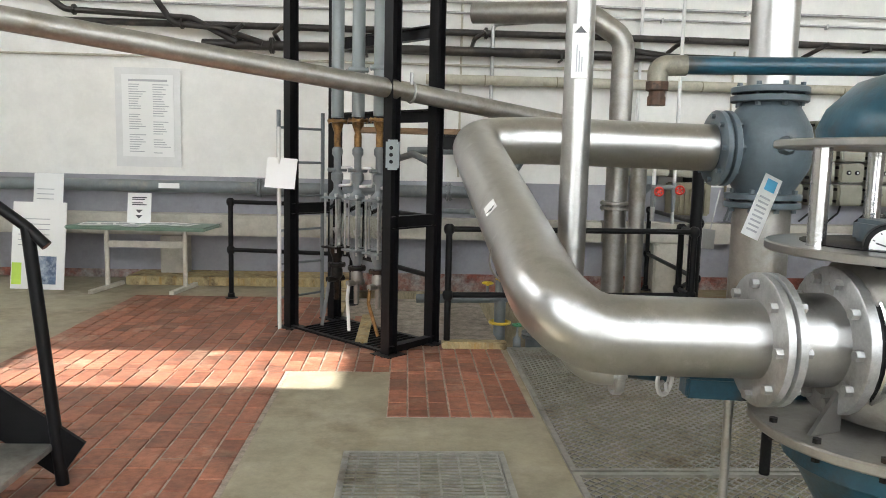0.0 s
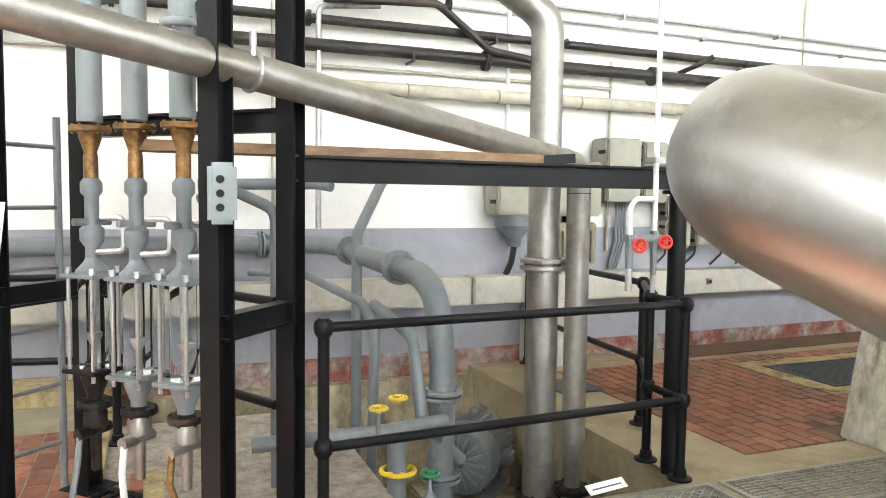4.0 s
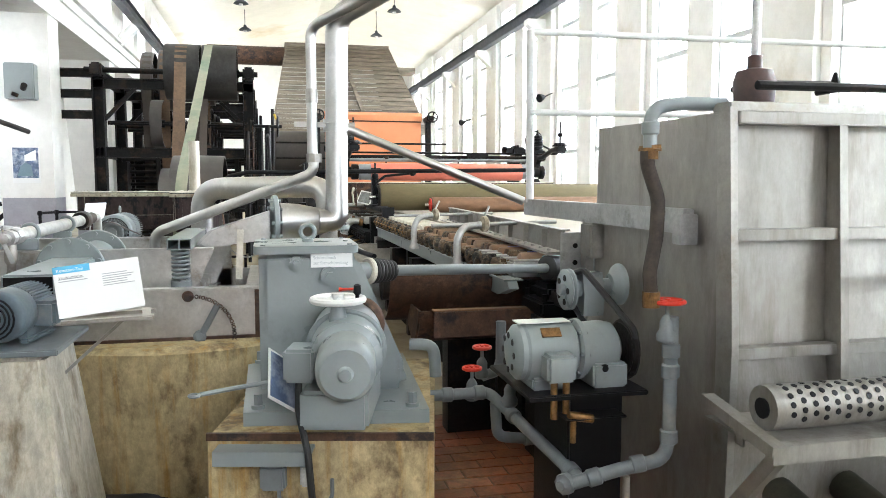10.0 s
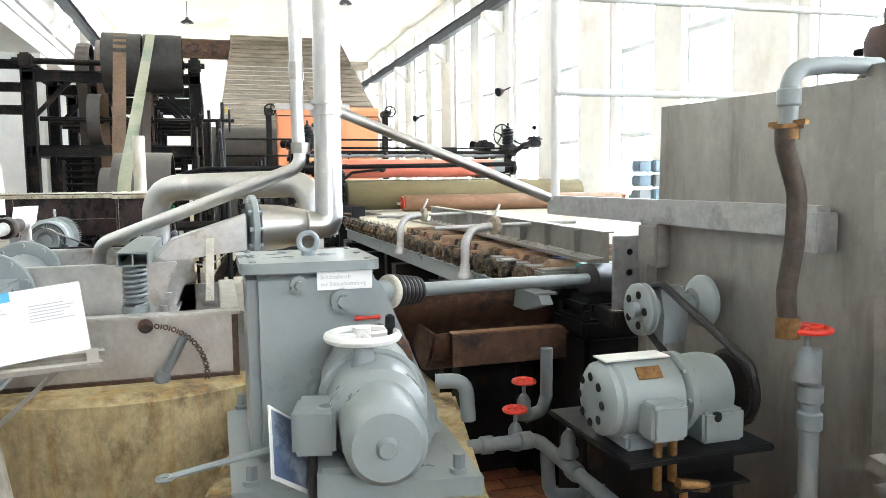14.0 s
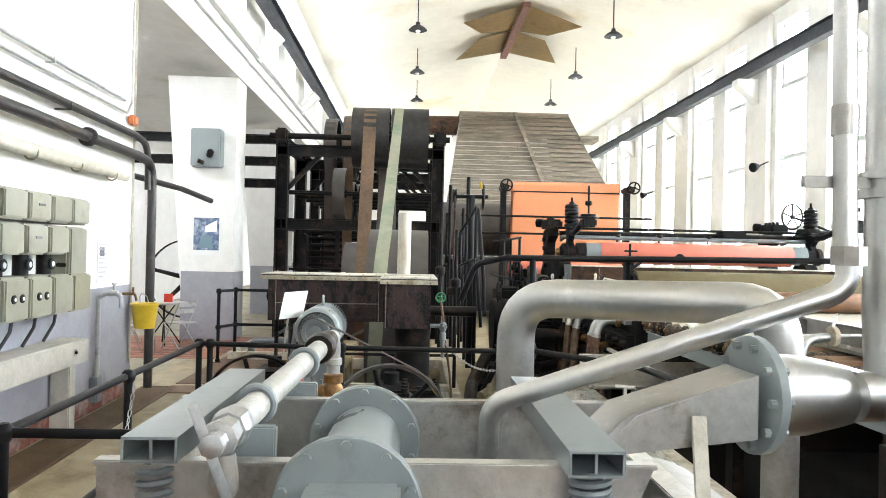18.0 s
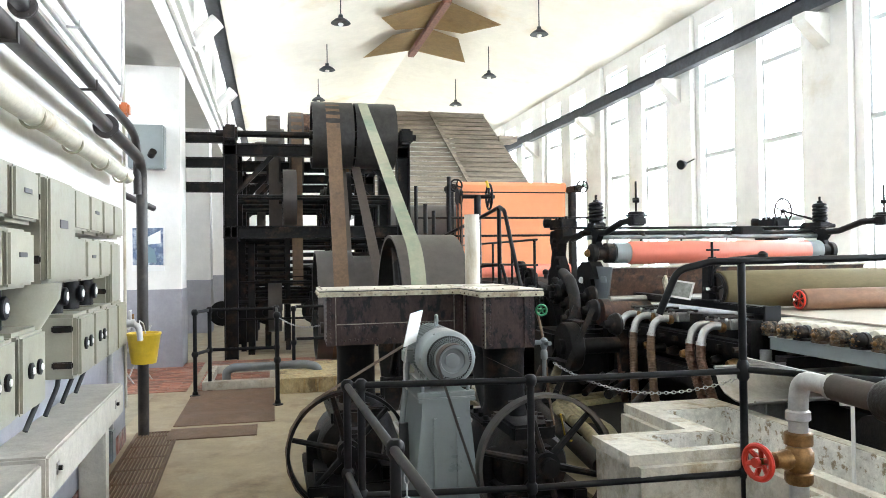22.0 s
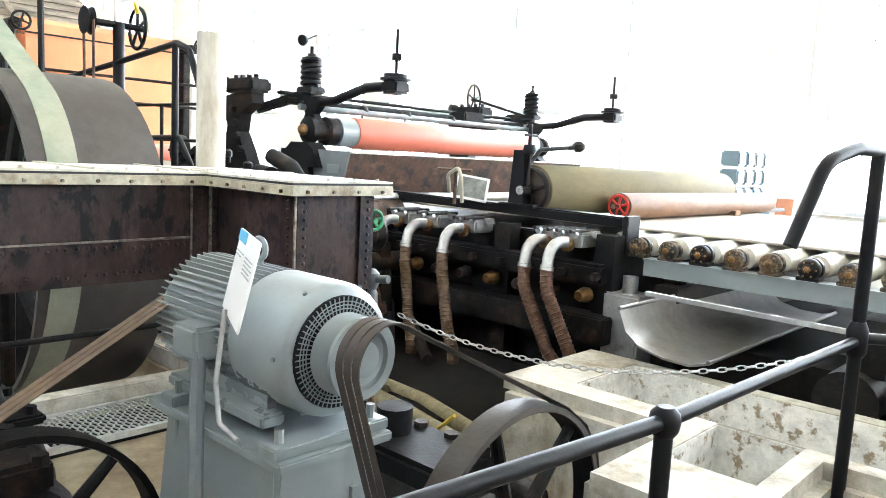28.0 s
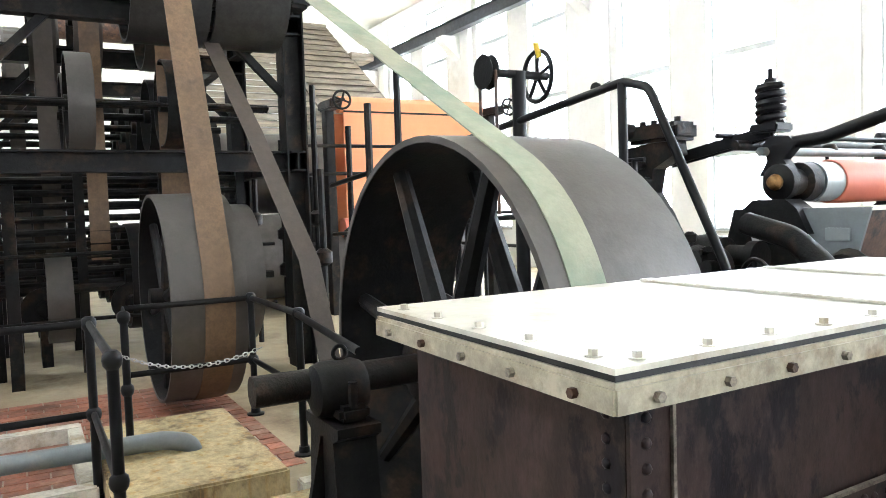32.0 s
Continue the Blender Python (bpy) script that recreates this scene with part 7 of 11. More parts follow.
part("top_plate", box(3.66, 3.74, 0.72, 4.2, 4.24, 0.74, 0.004), BLACK, st)
part("shelf", box(3.64, 3.84, 0.64, 3.74, 4.1, 0.65, 0.004), BLACK, st)
part("drip_tap", merge(cyl((3.66, 4.08, 0.66), (3.66, 3.98, 0.64), 0.018, n=10), cyl((3.66, 4.06, 0.65), (3.66, 4.06, 0.55), 0.012, n=8)), BRASS, st)
pm = thing("pump_motor", "grey gear motor with a belt sheave", "motor", (3.9, 4.0, 0.74))
part("housing", lathe((3.84, 4.27, 0.88), (0.0, -1, 0), [(0.05, 0), (0.09, 0.012), (0.112, 0.03), (0.112, 0.05), (0.12, 0.06), (0.12, 0.24), (0.116, 0.26), (0.1, 0.27)], 26), GREY, pm)
part("gear_case", lathe((3.84, 4.0, 0.88), (0, -1, 0), [(0.105, 0), (0.125, 0.01), (0.125, 0.03), (0.11, 0.035), (0.115, 0.12), (0.105, 0.17), (0.06, 0.2)], 26), GREY, pm)
parts("case_bolt", around((3.84, 3.985, 0.88), (0, -1, 0), 0.115, 8, lambda q, o: cyl(q - V(0, 0.02, 0), q + V(0, 0.02, 0), 0.008, n=6)), GREY_D, pm)
part("sight_glass", lathe((3.735, 3.9, 0.82), (-1, 0, 0), [(0.018, 0), (0.018, 0.014), (0.01, 0.016)], 12), BLACK, pm)
parts("vent_slot", around((3.84, 4.265, 0.88), (0, -1, 0), 0.07, 8, lambda q, o: cyl(q - V(0, -0.004, 0), q + V(0, 0.006, 0), 0.014, n=8)), BLACK, pm)
part("terminal_box", box(3.65, 4.05, 0.79, 3.74, 4.17, 0.9, 0.012), GREY, pm)
part("foot", merge(box(3.74, 4.04, 0.74, 3.94, 4.2, 0.79, 0.01), box(3.72, 3.8, 0.74, 3.96, 3.95, 0.84, 0.01)), GREY, pm)
part("rating_plate", put(box(-0.004, -0.04, -0.02, 0.002, 0.04, 0.02), pose(3.757, 4.12, 0.97, 0, 42, 0)), BRASS, pm)
part("top_label", box(3.8, 4.02, 1.0, 3.88, 4.24, 1.005), PAPER, pm)
part("cable_gland", merge(cyl((3.69, 4.13, 0.8), (3.69, 4.13, 0.64), 0.014), cyl((3.69, 4.08, 0.8), (3.69, 4.08, 0.66), 0.014)), BRASS, pm)
part("sheave", merge(ring((3.84, 3.76, 0.87), (0, 1, 0), 0.112, 0.016, 30), lathe((3.84, 3.75, 0.87), (0, 1, 0), [(0.11, 0), (0.11, 0.03)], 28)), DIRTY, pm)
belt_pts = [(3.84 - 0.09, 3.76, 0.79), (3.84 - 0.1, 3.76, 0.96), (4.17, 3.8, 1.165), (4.3, 3.82, 1.13), (4.3, 3.82, 1.02), (4.0, 3.76, 0.79), (3.84 - 0.09, 3.76, 0.79)]
part("drive_belt", tube(belt_pts, 0.014, 0.06, 8), RUBBER, pm)
cw = thing("belt_pulley", "grey belt pulleys on a cast bracket", "pulley", (4.3, 3.75, 0.9))
part("disc", lathe((4.22, 3.88, 1.07), (0, -1, 0), [(0.088, 0), (0.096, 0.006), (0.096, 0.012), (0.084, 0.02), (0.096, 0.028), (0.096, 0.036), (0.05, 0.04), (0.045, 0.06)], 30), GREY, cw)
part("disc_hub", lathe((4.22, 3.88, 1.07), (0, 1, 0), [(0.03, 0), (0.028, 0.02), (0.012, 0.024)], 16), GREY, cw)
parts("lightening_hole", around((4.22, 3.881, 1.07), (0, 1, 0), 0.058, 5, lambda q, o: cyl(q, q + V(0, 0.003, 0), 0.015, n=12)), IRON, cw)
part("second_disc", lathe((4.2, 3.66, 1.09), (0, -1, 0), [(0.05, 0), (0.07, 0.02), (0.092, 0.034), (0.097, 0.042), (0.097, 0.054), (0.085, 0.058)], 30), GREY, cw)
part("pulley_shaft", cyl((4.21, 3.62, 1.08), (4.22, 3.85, 1.07), 0.04, n=16), GREY, cw)
part("bracket", extrude([(-0.05, 0.0), (0.05, 0.0), (0.06, 0.1), (0.03, 0.2), (-0.03, 0.2), (-0.06, 0.1)], (4.22, 3.8, 0.95), (1, 0, 0), (0, 0, 1), 0.1), GREY, cw)
part("bracket_foot", merge(box(4.17, 3.7, 0.74, 4.27, 3.79, 0.96, 0.01), box(4.2, 3.66, FB, 4.26, 3.72, 0.74)), STEEL_D, cw)
sbl = thing("shaft_bearing", "black cast bearing block on a pedestal", "bearing", (5.05, 3.55, FB))
part("pedestal", box(4.9, 3.4, FB, 5.2, 3.72, 0.82, 0.02), IRON, sbl)
part("block", merge(box(4.88, 3.38, 0.82, 5.22, 3.74, 0.9, 0.015), box(4.94, 3.42, 0.9, 5.18, 3.7, 0.99, 0.03)), BLACK, sbl)
parts("anchor_bolt", [cyl((x, y, 0.9), (x, y, 0.94), 0.016, n=6) for x in (4.91, 5.19) for y in (3.41, 3.71)], IRON, sbl)

# grey pipework with red valves
gp = thing("grey_pipework", "grey painted pipes with red handwheel valves", "pipework", (3.7, 4.0, 0.4))
part("riser_pipe", tube([(4.45, 4.5, 0.54), (4.45, 4.17, 0.54), (4.3, 4.11, 0.48), (3.64, 4.03, 0.4)], 0.027, 0.06, 14), GREY_D, gp)
part("riser_pipe", tube([(3.64, 4.07, 0.395), (3.6, 3.89, 0.45), (3.565, 3.715, 0.49), (3.57, 3.7, 0.6), (3.57, 3.7, 1.05)], 0.027, 0.09, 14), GREY_D, gp)
part("branch", tube([(4.4, 4.15, 0.5), (4.4, 4.14, 0.33), (4.4, 4.0, 0.31), (4.4, 3.7, 0.32)], 0.027, 0.06, 12), GREY_D, gp)
part("back_riser", tube([(4.6, 4.16, 0.58), (4.6, 4.08, 0.6), (4.6, 4.06, 0.66), (4.6, 4.06, 0.86)], 0.026, 0.04, 10), GREY_D, gp)
for k, (x, y, z) in enumerate(((4.6, 4.16, 0.73), (4.5, 4.24, 0.65), (4.3, 4.11, 0.67), (3.57, 3.72, 1.11))):
    part("valve_body", lathe((x, y, z - 0.16), (0, 0, 1), [(0.028, 0), (0.038, 0.01), (0.038, 0.035), (0.028, 0.05), (0.028, 0.08), (0.018, 0.1), (0.008, 0.11), (0.008, 0.165)], 12), GREY_D, gp)
    part("handwheel", wheel((x, y, z), (0, 0, 1), 0.042 if k < 3 else 0.062, 0.009, 5, 0.012), RED, gp, "red handwheel")
for p_, ax_ in (((4.45, 4.38, 0.54), (0, 1, 0)), ((4.45, 4.22, 0.54), (0, 1, 0)), ((4.26, 4.106, 0.476), (0.95, 0.1, 0.1)), ((3.72, 4.04, 0.41), (0.95, 0.1, 0.1)), ((3.62, 3.99, 0.42), (0.2, 0.95, -0.3)), ((3.59, 3.82, 0.47), (0.2, 0.95, -0.2)), ((3.57, 3.7, 0.58), (0, 0, 1)), ((3.57, 3.7, 0.84), (0, 0, 1)), ((3.57, 3.7, 0.92), (0, 0, 1)), ((4.4, 3.98, 0.31), (0, 1, 0))):
    a_ = Vector(ax_).normalized()
    part("coupling", lathe(Vector(p_) - a_ * 0.03, a_, [(0.029, 0), (0.035, 0.006), (0.035, 0.05), (0.029, 0.056)], 14), GREY_D, gp)
part("end_plug", lathe((3.66, 4.08, 0.39), (-0.5, 0.8, 0), [(0.042, 0), (0.042, 0.03), (0.03, 0.035), (0.02, 0.05)], 8), GREY_D, gp)
part("drain_cock", merge(cyl((3.6, 3.86, 0.42), (3.6, 3.86, 0.3), 0.014), cyl((3.6, 3.86, 0.3), (3.6, 3.86, 0.26), 0.025, n=8)), GALV, gp)
part("rubber_hose", tube([(3.57, 3.79, 1.13), (3.57, 3.8, 1.22), (3.57, 3.775, 1.36), (3.57, 3.77, 1.5), (3.57, 3.82, 1.63), (3.57, 3.82, 1.68)], 0.027, 0.16, 14), mat("worn_hose", (0.05, 0.035, 0.026), 0.7, var=0.4, scale=6), gp)
parts("hose_clamp", [cyl((3.57, 3.79, 1.09), (3.57, 3.79, 1.15), 0.034, n=10), cyl((3.57, 3.81, 1.65), (3.57, 3.81, 1.69), 0.032, n=10), lathe((3.57, 3.81, 1.68), (0, 0, 1), [(0.042, 0), (0.042, 0.012)], 6), beam((3.5, 3.81, 1.695), (3.64, 3.81, 1.695), 0.014, 0.014)], BRASS, gp)
part("top_elbow", tube([(3.57, 3.81, 1.69), (3.57, 3.81, 1.845), (3.57, 3.66, 1.86), (3.57, 3.5, 1.86)], 0.026, 0.075, 16), GREY, gp, "pale blue-grey elbow")
part("elbow_coupling", lathe((3.57, 3.81, 1.74), (0, 0, 1), [(0.028, 0), (0.033, 0.006), (0.033, 0.045), (0.028, 0.05)], 14), GREY, gp)

# ---- headbox tank ----
hbx = thing("headbox", "large stainless steel headbox tank with ribs", "tank", (4.0, 2.0, FB))
part("shell", extrude([(3.5, 1.82), (4.58, 1.84), (4.62, FB), (3.46, FB), (3.4, 0.62), (3.47, 0.95)], (0, 3.55, 0), (1, 0, 0), (0, 0, 1), 4.3), TANKM, hbx)
part("top_frame", box(3.45, -0.75, 1.82, 3.56, 3.56, 1.86, 0.006), STEEL_D, hbx)
part("top_back", box(3.56, -0.75, 1.822, 4.6, 3.5, 1.835), STEEL_D, hbx)
for z, x in ((1.8, 3.46), (1.37, 3.45), (0.93, 3.43), (0.62, 3.37)):
    part("cross_rib", box(x - 0.03, -0.75, z - 0.022, x + 0.03, 3.53, z + 0.022, 0.004), TANKM, hbx)
for k in range(9):
    y = 3.08 - k * 0.45
    part("upright_rib", extrude([(3.44, 1.8), (3.5, 1.8), (3.47, 0.95), (3.42, 0.62), (3.36, 0.62), (3.38, 0.95)], (0, y + 0.018, 0), (1, 0, 0), (0, 0, 1), 0.036), TANKM, hbx)
part("corner_strip", extrude([(3.44, 1.84), (3.52, 1.84), (3.48, 0.95), (3.48, FB), (3.4, FB), (3.38, 0.95)], (0, 3.565, 0), (1, 0, 0), (0, 0, 1), 0.03), STEEL_D, hbx)
part("side_bracket", merge(box(3.66, 3.56, 1.36, 5.56, 3.61, 1.46, 0.004), box(3.63, 3.56, 1.32, 3.69, 3.64, 1.44, 0.004)), GALV, hbx, "galvanised angle bracket")
part("bracket_foot", merge(box(4.5, 3.5, 1.18, 4.64, 3.62, 1.36, 0.01), box(4.56, 3.58, 0.6, 4.62, 3.62, 1.2)), STEEL_D, hbx)
part("spray_pipe", tube([(3.52, 3.4, 1.93), (3.52, -0.7, 1.95)], 0.018, 0, 8), IRON, hbx)
for k in range(7):
    y = 3.05 - k * 0.42
    part("spray_nozzle", merge(tube([(3.52, y, 1.94), (3.75, y + 0.15, 1.97), (3.9, y + 0.2, 1.96)], 0.014, 0.04, 8), lathe((3.53, y, 1.93), (0, 0, 1), [(0.016, 0), (0.018, 0.02), (0.012, 0.04), (0.006, 0.06)], 8)), IRON, hbx)
for y in (3.25, 1.95, 0.65):
    part("lift_cap", lathe((3.75, y, 1.84), (0, 0, 1), [(0.1, 0), (0.1, 0.03), (0.08, 0.05), (0.085, 0.14), (0.07, 0.18), (0.03, 0.19), (0.03, 0.24)], 18), mat("brown_cast_paint", (0.07, 0.035, 0.028), 0.5), hbx)
    part("lift_rod", cyl((3.75, y, 2.0), (3.75, y, 2.9), 0.02, n=10), GALV, hbx)
part("roll_shelf", merge(beam((2.98, 3.66, 0.72), (3.38, 3.66, 0.78), 0.05, 0.04), box(3.0, -0.6, 0.715, 3.36, 3.68, 0.725), box(2.98, -0.6, 0.68, 3.02, 3.68, 0.74)), TANKM, hbx)
part("shelf_strut", beam((3.02, 3.62, 0.7), (3.32, 3.62, 0.35), 0.03, 0.05), STEEL_D, hbx)
prf = part("perforated_roll", tube([(3.12, 3.62, 0.82), (3.12, -0.5, 0.82)], 0.075, 0, 24), TANKM, hbx, "perforated distributor roll")
hl = []
for j in range(52):
    for a in (88, 112, 136, 160, 184):
        aa = radians(a + (14 if j % 2 else 0))
        o = V(math.cos(aa), 0, math.sin(aa))
        q = V(3.12, 3.56 - j * 0.042, 0.82)
        hl.append(cyl(q + o * 0.07, q + o * 0.0765, 0.0105, n=8))
parts("hole", hl, BLACK, prf)
part("roll_bore", lathe((3.12, 3.615, 0.82), (0, 1, 0), [(0.035, 0), (0.035, 0.012)], 16), BLACK, prf)
bhw = part("big_handwheel", wheel((2.93, 3.0, 1.19), (-0.9, 0.45, 0), 0.19, 0.02, 5, 0.042, 0.01), WPIPE, hbx, "large pale grey handwheel")
part("wheel_shaft", cyl((2.95, 2.99, 1.19), (3.42, 2.755, 1.19), 0.022, n=12), STEEL_D, bhw)
for k in range(10):
    y = 3.32 - k * 0.3
    nz = part("outlet_pipe", cyl((3.42, y, 0.38), (3.14, y, 0.32), 0.065, n=14), mat("dark_green_hose", (0.05, 0.048, 0.03), 0.6), hbx)
    part("hose_clip", merge(cyl((3.15, y, 0.322), (3.11, y, 0.314), 0.072, n=14), cyl((3.12, y, 0.37), (3.12, y, 0.42), 0.014, n=6)), GALV, nz)
    part("outlet_end", cyl((3.12, y, 0.315), (2.98, y, 0.285), 0.05, n=12), GALV, nz)
part("manifold", tube([(2.9, 3.5, 0.22), (2.9, -0.6, 0.22)], 0.13, 0, 24), TANKM, hbx)
gr = thing("galvanised_rail", "pale galvanised guard rail above the headbox", "railing", (5.48, 3.6, 1.46))
part("post", cyl((5.5, 3.59, 1.44), (5.46, 3.61, 2.5), 0.024, n=12), WPIPE, gr)
for z in (2.49, 2.0):
    part("rail", cyl((5.46, 3.61, z), (5.3, -0.9, z), 0.02, n=12), WPIPE, gr)
part("far_post", cyl((5.3, -0.9, 1.2), (5.3, -0.9, 2.5), 0.02, n=12), WPIPE, gr)

# ---- wire table of the paper machine ----
wt = thing("wire_table", "long paper machine wire table with rolls", "machine", (8.0, 2.0, FB))
part("side_beam", extrude([(5.12, 0.99), (10.46, 0.99), (10.46, 0.89), (5.3, 0.89), (5.08, 0.95)], (0, 3.86, 0), (1, 0, 0), (0, 0, 1), 0.06), GREY, wt, "pale grey steel side beam")
part("beam_flange", box(5.12, 3.76, 0.99, 10.46, 3.88, 1.0), GREY, wt)
part("inner_beam", box(4.75, 3.6, 0.88, 10.5, 3.66, 0.96, 0.005), IRON, wt)
for x in (5.6, 7.0, 8.8, 10.3):
    part("leg", box(x - 0.06, 3.7, FB, x + 0.06, 3.78, 0.89), IRON, wt)
part("stand_block", merge(box(10.42, 3.72, FB, 10.68, 3.95, 0.76, 0.015), cyl((10.55, 3.84, 0.76), (10.55, 3.84, 0.87), 0.05, n=14)), GALV, wt)
for k in range(27):
    x = 10.72 - k * 0.206
    if x < 5.3:
        break
    near = x < 8.3
    rl = part("table_roll", lathe((x, 3.78, 1.065), (0, -1, 0), [(0.025, 0), (0.032, 0.02), (0.032, 0.07), (0.066, 0.08), (0.07, 0.09), (0.07, 3.5), (0.03, 3.52)], 18), (ROLL_B, CRUST, ROLL_B)[k % 3] if near else CREAM, wt)
    if near:
        bq = merge(box(x - 0.056, 3.76, 1.0, x + 0.056, 3.87, 1.03, 0.008), box(x - 0.042, 3.775, 1.028, x + 0.042, 3.865, 1.1 + 0.012 * math.sin(k * 2.3), 0.02), lathe((x, 3.885, 1.062), (0, -1, 0), [(0.02, 0), (0.034, 0.004), (0.046, 0.014), (0.05, 0.03), (0.05, 0.05)], 14))
        part("roll_bearing", bq, CRUST, rl)
        parts("cap_bolt", [cyl((x + a, 3.82, 1.03), (x + a, 3.82, 1.058), 0.011, n=6) for a in (-0.049, 0.049)], CRUST, rl)
    else:
        bq = merge(lathe((x, 3.89, 1.065), (0, -1, 0), [(0.018, 0), (0.026, 0.004), (0.03, 0.012), (0.044, 0.014), (0.054, 0.02), (0.06, 0.03), (0.06, 0.06), (0.05, 0.066), (0.05, 0.085), (0.06, 0.09), (0.06, 0.12)], 20), box(x - 0.06, 3.77, 1.0, x + 0.06, 3.87, 1.022, 0.004))
        part("roll_bearing", bq, CRUST if k % 3 else DIRTY, rl)
        part("bearing_cap", lathe((x, 3.9, 1.065), (0, -1, 0), [(0.012, 0), (0.018, 0.004), (0.022, 0.012)], 6), BRASS, rl)
        parts("cap_screw", around((x, 3.872, 1.065), (0, -1, 0), 0.042, 6, lambda q, o: cyl(q + V(0, 0.012, 0), q - V(0, 0.004, 0), 0.006, n=6)), BRASS, rl)
    if near and k % 2:
        part("scraper", put(box(-0.012, -0.06, 0, 0.012, 0.06, 0.09, 0.004), pose(x + 0.08, 3.66, 1.03, 14, 10, 0)), RUST, rl)
part("wire_cloth", box(5.9, 0.15, 1.135, 13.0, 3.42, 1.15), WIRE, wt, "cream woven wire cloth")
DK = pose(4.98, 3.56, 1.15, 0, 0, -4)
part("deckle_board", put(extrude([(0.0, 0.0), (0.11, 0.004), (0.11, 0.018), (0.02, 0.024), (0.012, 0.14), (0.0, 0.14)], (0, 0, 0), (0, 1, 0), (0, 0, 1), 3.9), DK), STEEL_D, wt)
part("deckle_lip", put(box(0, -0.03, 0.141, 3.9, 0.03, 0.148, 0.003), DK), STEEL_D, wt)
for k in range(22):
    part("deckle_bolt", put(lathe((0.1 + k * 0.17, 0.065, 0.02), (0, 0, 1), [(0.013, 0), (0.013, 0.008), (0.008, 0.014)], 8), DK), GALV, wt)
for k in range(9):
    part("deckle_rib", put(box(0.3 + k * 0.42, 0.013, 0.024, 0.312 + k * 0.42, 0.05, 0.135), DK), STEEL_D, wt)
part("end_bracket", merge(box(4.7, 3.3, 0.98, 4.712, 3.7, 1.3, 0.003), box(4.712, 3.3, 0.98, 5.05, 3.312, 1.3, 0.003)), GALV, wt, "galvanised bracket plate with holes")
parts("bracket_hole", [cyl((4.699, y, z), (4.6955, y, z), 0.014, n=10) for y in (3.38, 3.62) for z in (1.05, 1.14, 1.23)], IRON, wt)
for k in range(5):
    x = 5.2 + k * 0.17
    fb_ = part("foil_block", box(x, 3.46, 1.0, x + 0.12, 3.8, 1.1, 0.012), GALV, wt)
    parts("block_screw", [cyl((x - 0.004, y, 1.05), (x + 0.001, y, 1.05), 0.012, n=8) for y in (3.55, 3.72)], DIRTY, fb_)
BLUE_C = mat("blue_plastic", (0.015, 0.03, 0.30), 0.4, var=0.05, bump=0)
AQUA_C = mat("aqua_plastic", (0.10, 0.42, 0.38), 0.4, var=0.05, bump=0)
for k, mt_ in ((0, AQUA_C), (1, AQUA_C), (2, BLUE_C), (4, BLUE_C), (5, BLUE_C)):
    part("foil_cap", box(5.16 + k * 0.17, 3.38, 1.1, 5.25 + k * 0.17, 3.6, 1.125, 0.006), mt_, wt, "coloured plastic foil cap")
for x in (7.55, 5.98):
    part("shower_riser", tube([(x - 0.03, 3.95, 0.99), (x - 0.03, 3.95, 1.18), (x, 3.9, 1.26), (x + 0.03, 3.72, 1.275)], 0.026, 0.1, 14), GALV, wt)
    part("shower_foot", lathe((x - 0.03, 3.95, 0.98), (0, 0, 1), [(0.045, 0), (0.045, 0.02), (0.03, 0.04), (0.03, 0.08)], 12), GALV, wt)
    part("shower_joint", lathe((x + 0.03, 3.74, 1.277), (0.1, -1, 0), [(0.03, -0.03), (0.055, -0.015), (0.055, 0.015), (0.03, 0.03)], 18), CREAM_D, wt)
    part("shower_lever", cyl((x + 0.03, 3.74, 1.33), (x + 0.05, 3.7, 1.4), 0.008, n=8), GALV, wt)
    part("spray_bar", cyl((x + 0.02, 4.12, 1.27), (x + 0.05, 3.2, 1.285), 0.013, n=12), GALV, wt)
rr_ = thing("rusty_troughs", "rust-brown curved sheet troughs under the wire", "trough", (5.2, 4.2, 0.6))


def half_pipe(x, z, r, a0, a1, y0, y1, th=0.008):
    """A curved sheet along y."""
    out = [(x + r * math.cos(radians(a0 + (a1 - a0) * i / 12)), z + r * math.sin(radians(a0 + (a1 - a0) * i / 12))) for i in range(13)]
    inn = [(x + (r - th) * math.cos(radians(a0 + (a1 - a0) * i / 12)), z + (r - th) * math.sin(radians(a0 + (a1 - a0) * i / 12))) for i in range(12, -1, -1)]
    return extrude(out + inn, (0, y0, 0), (1, 0, 0), (0, 0, 1), y0 - y1)


part("upper_sheet", half_pipe(5.75, 1.02, 0.34, 178, 262, 4.5, 1.0), RUST, rr_)
part("trough_sheet", half_pipe(5.42, 0.82, 0.22, 180, 350, 4.36, 1.0), RUST, rr_)
part("trough_end", extrude([(5.2 + 0.44 * i / 8, 0.82 - 0.22 * math.sin(math.pi * i / 8)) for i in range(9)], (0, 4.365, 0), (1, 0, 0), (0, 0, 1), 0.012), RUST, rr_)
part("front_plate", box(5.1, 3.6, 0.68, 5.115, 4.3, 0.83, 0.004), RUST, rr_)
part("front_lip", box(5.1, 3.6, 0.831, 5.16, 4.3, 0.838), ROLL_B, rr_)
part("roll_end", lathe((5.55, 3.9, 0.86), (-1, 0.35, 0), [(0.09, -0.5), (0.09, 0.0), (0.07, 0.02), (0.05, 0.03), (0.05, 0.07)], 24), RUST, rr_)
part("roll_frame", merge(box(5.6, 3.5, FB, 5.75, 4.1, 0.6), box(5.3, 3.2, FB, 5.8, 3.4, 0.85)), IRON, rr_)
pan = thing("save_all_pan", "curved sheet-metal save-all pan under the wire", "pan", (9.0, 4.3, 0.5))
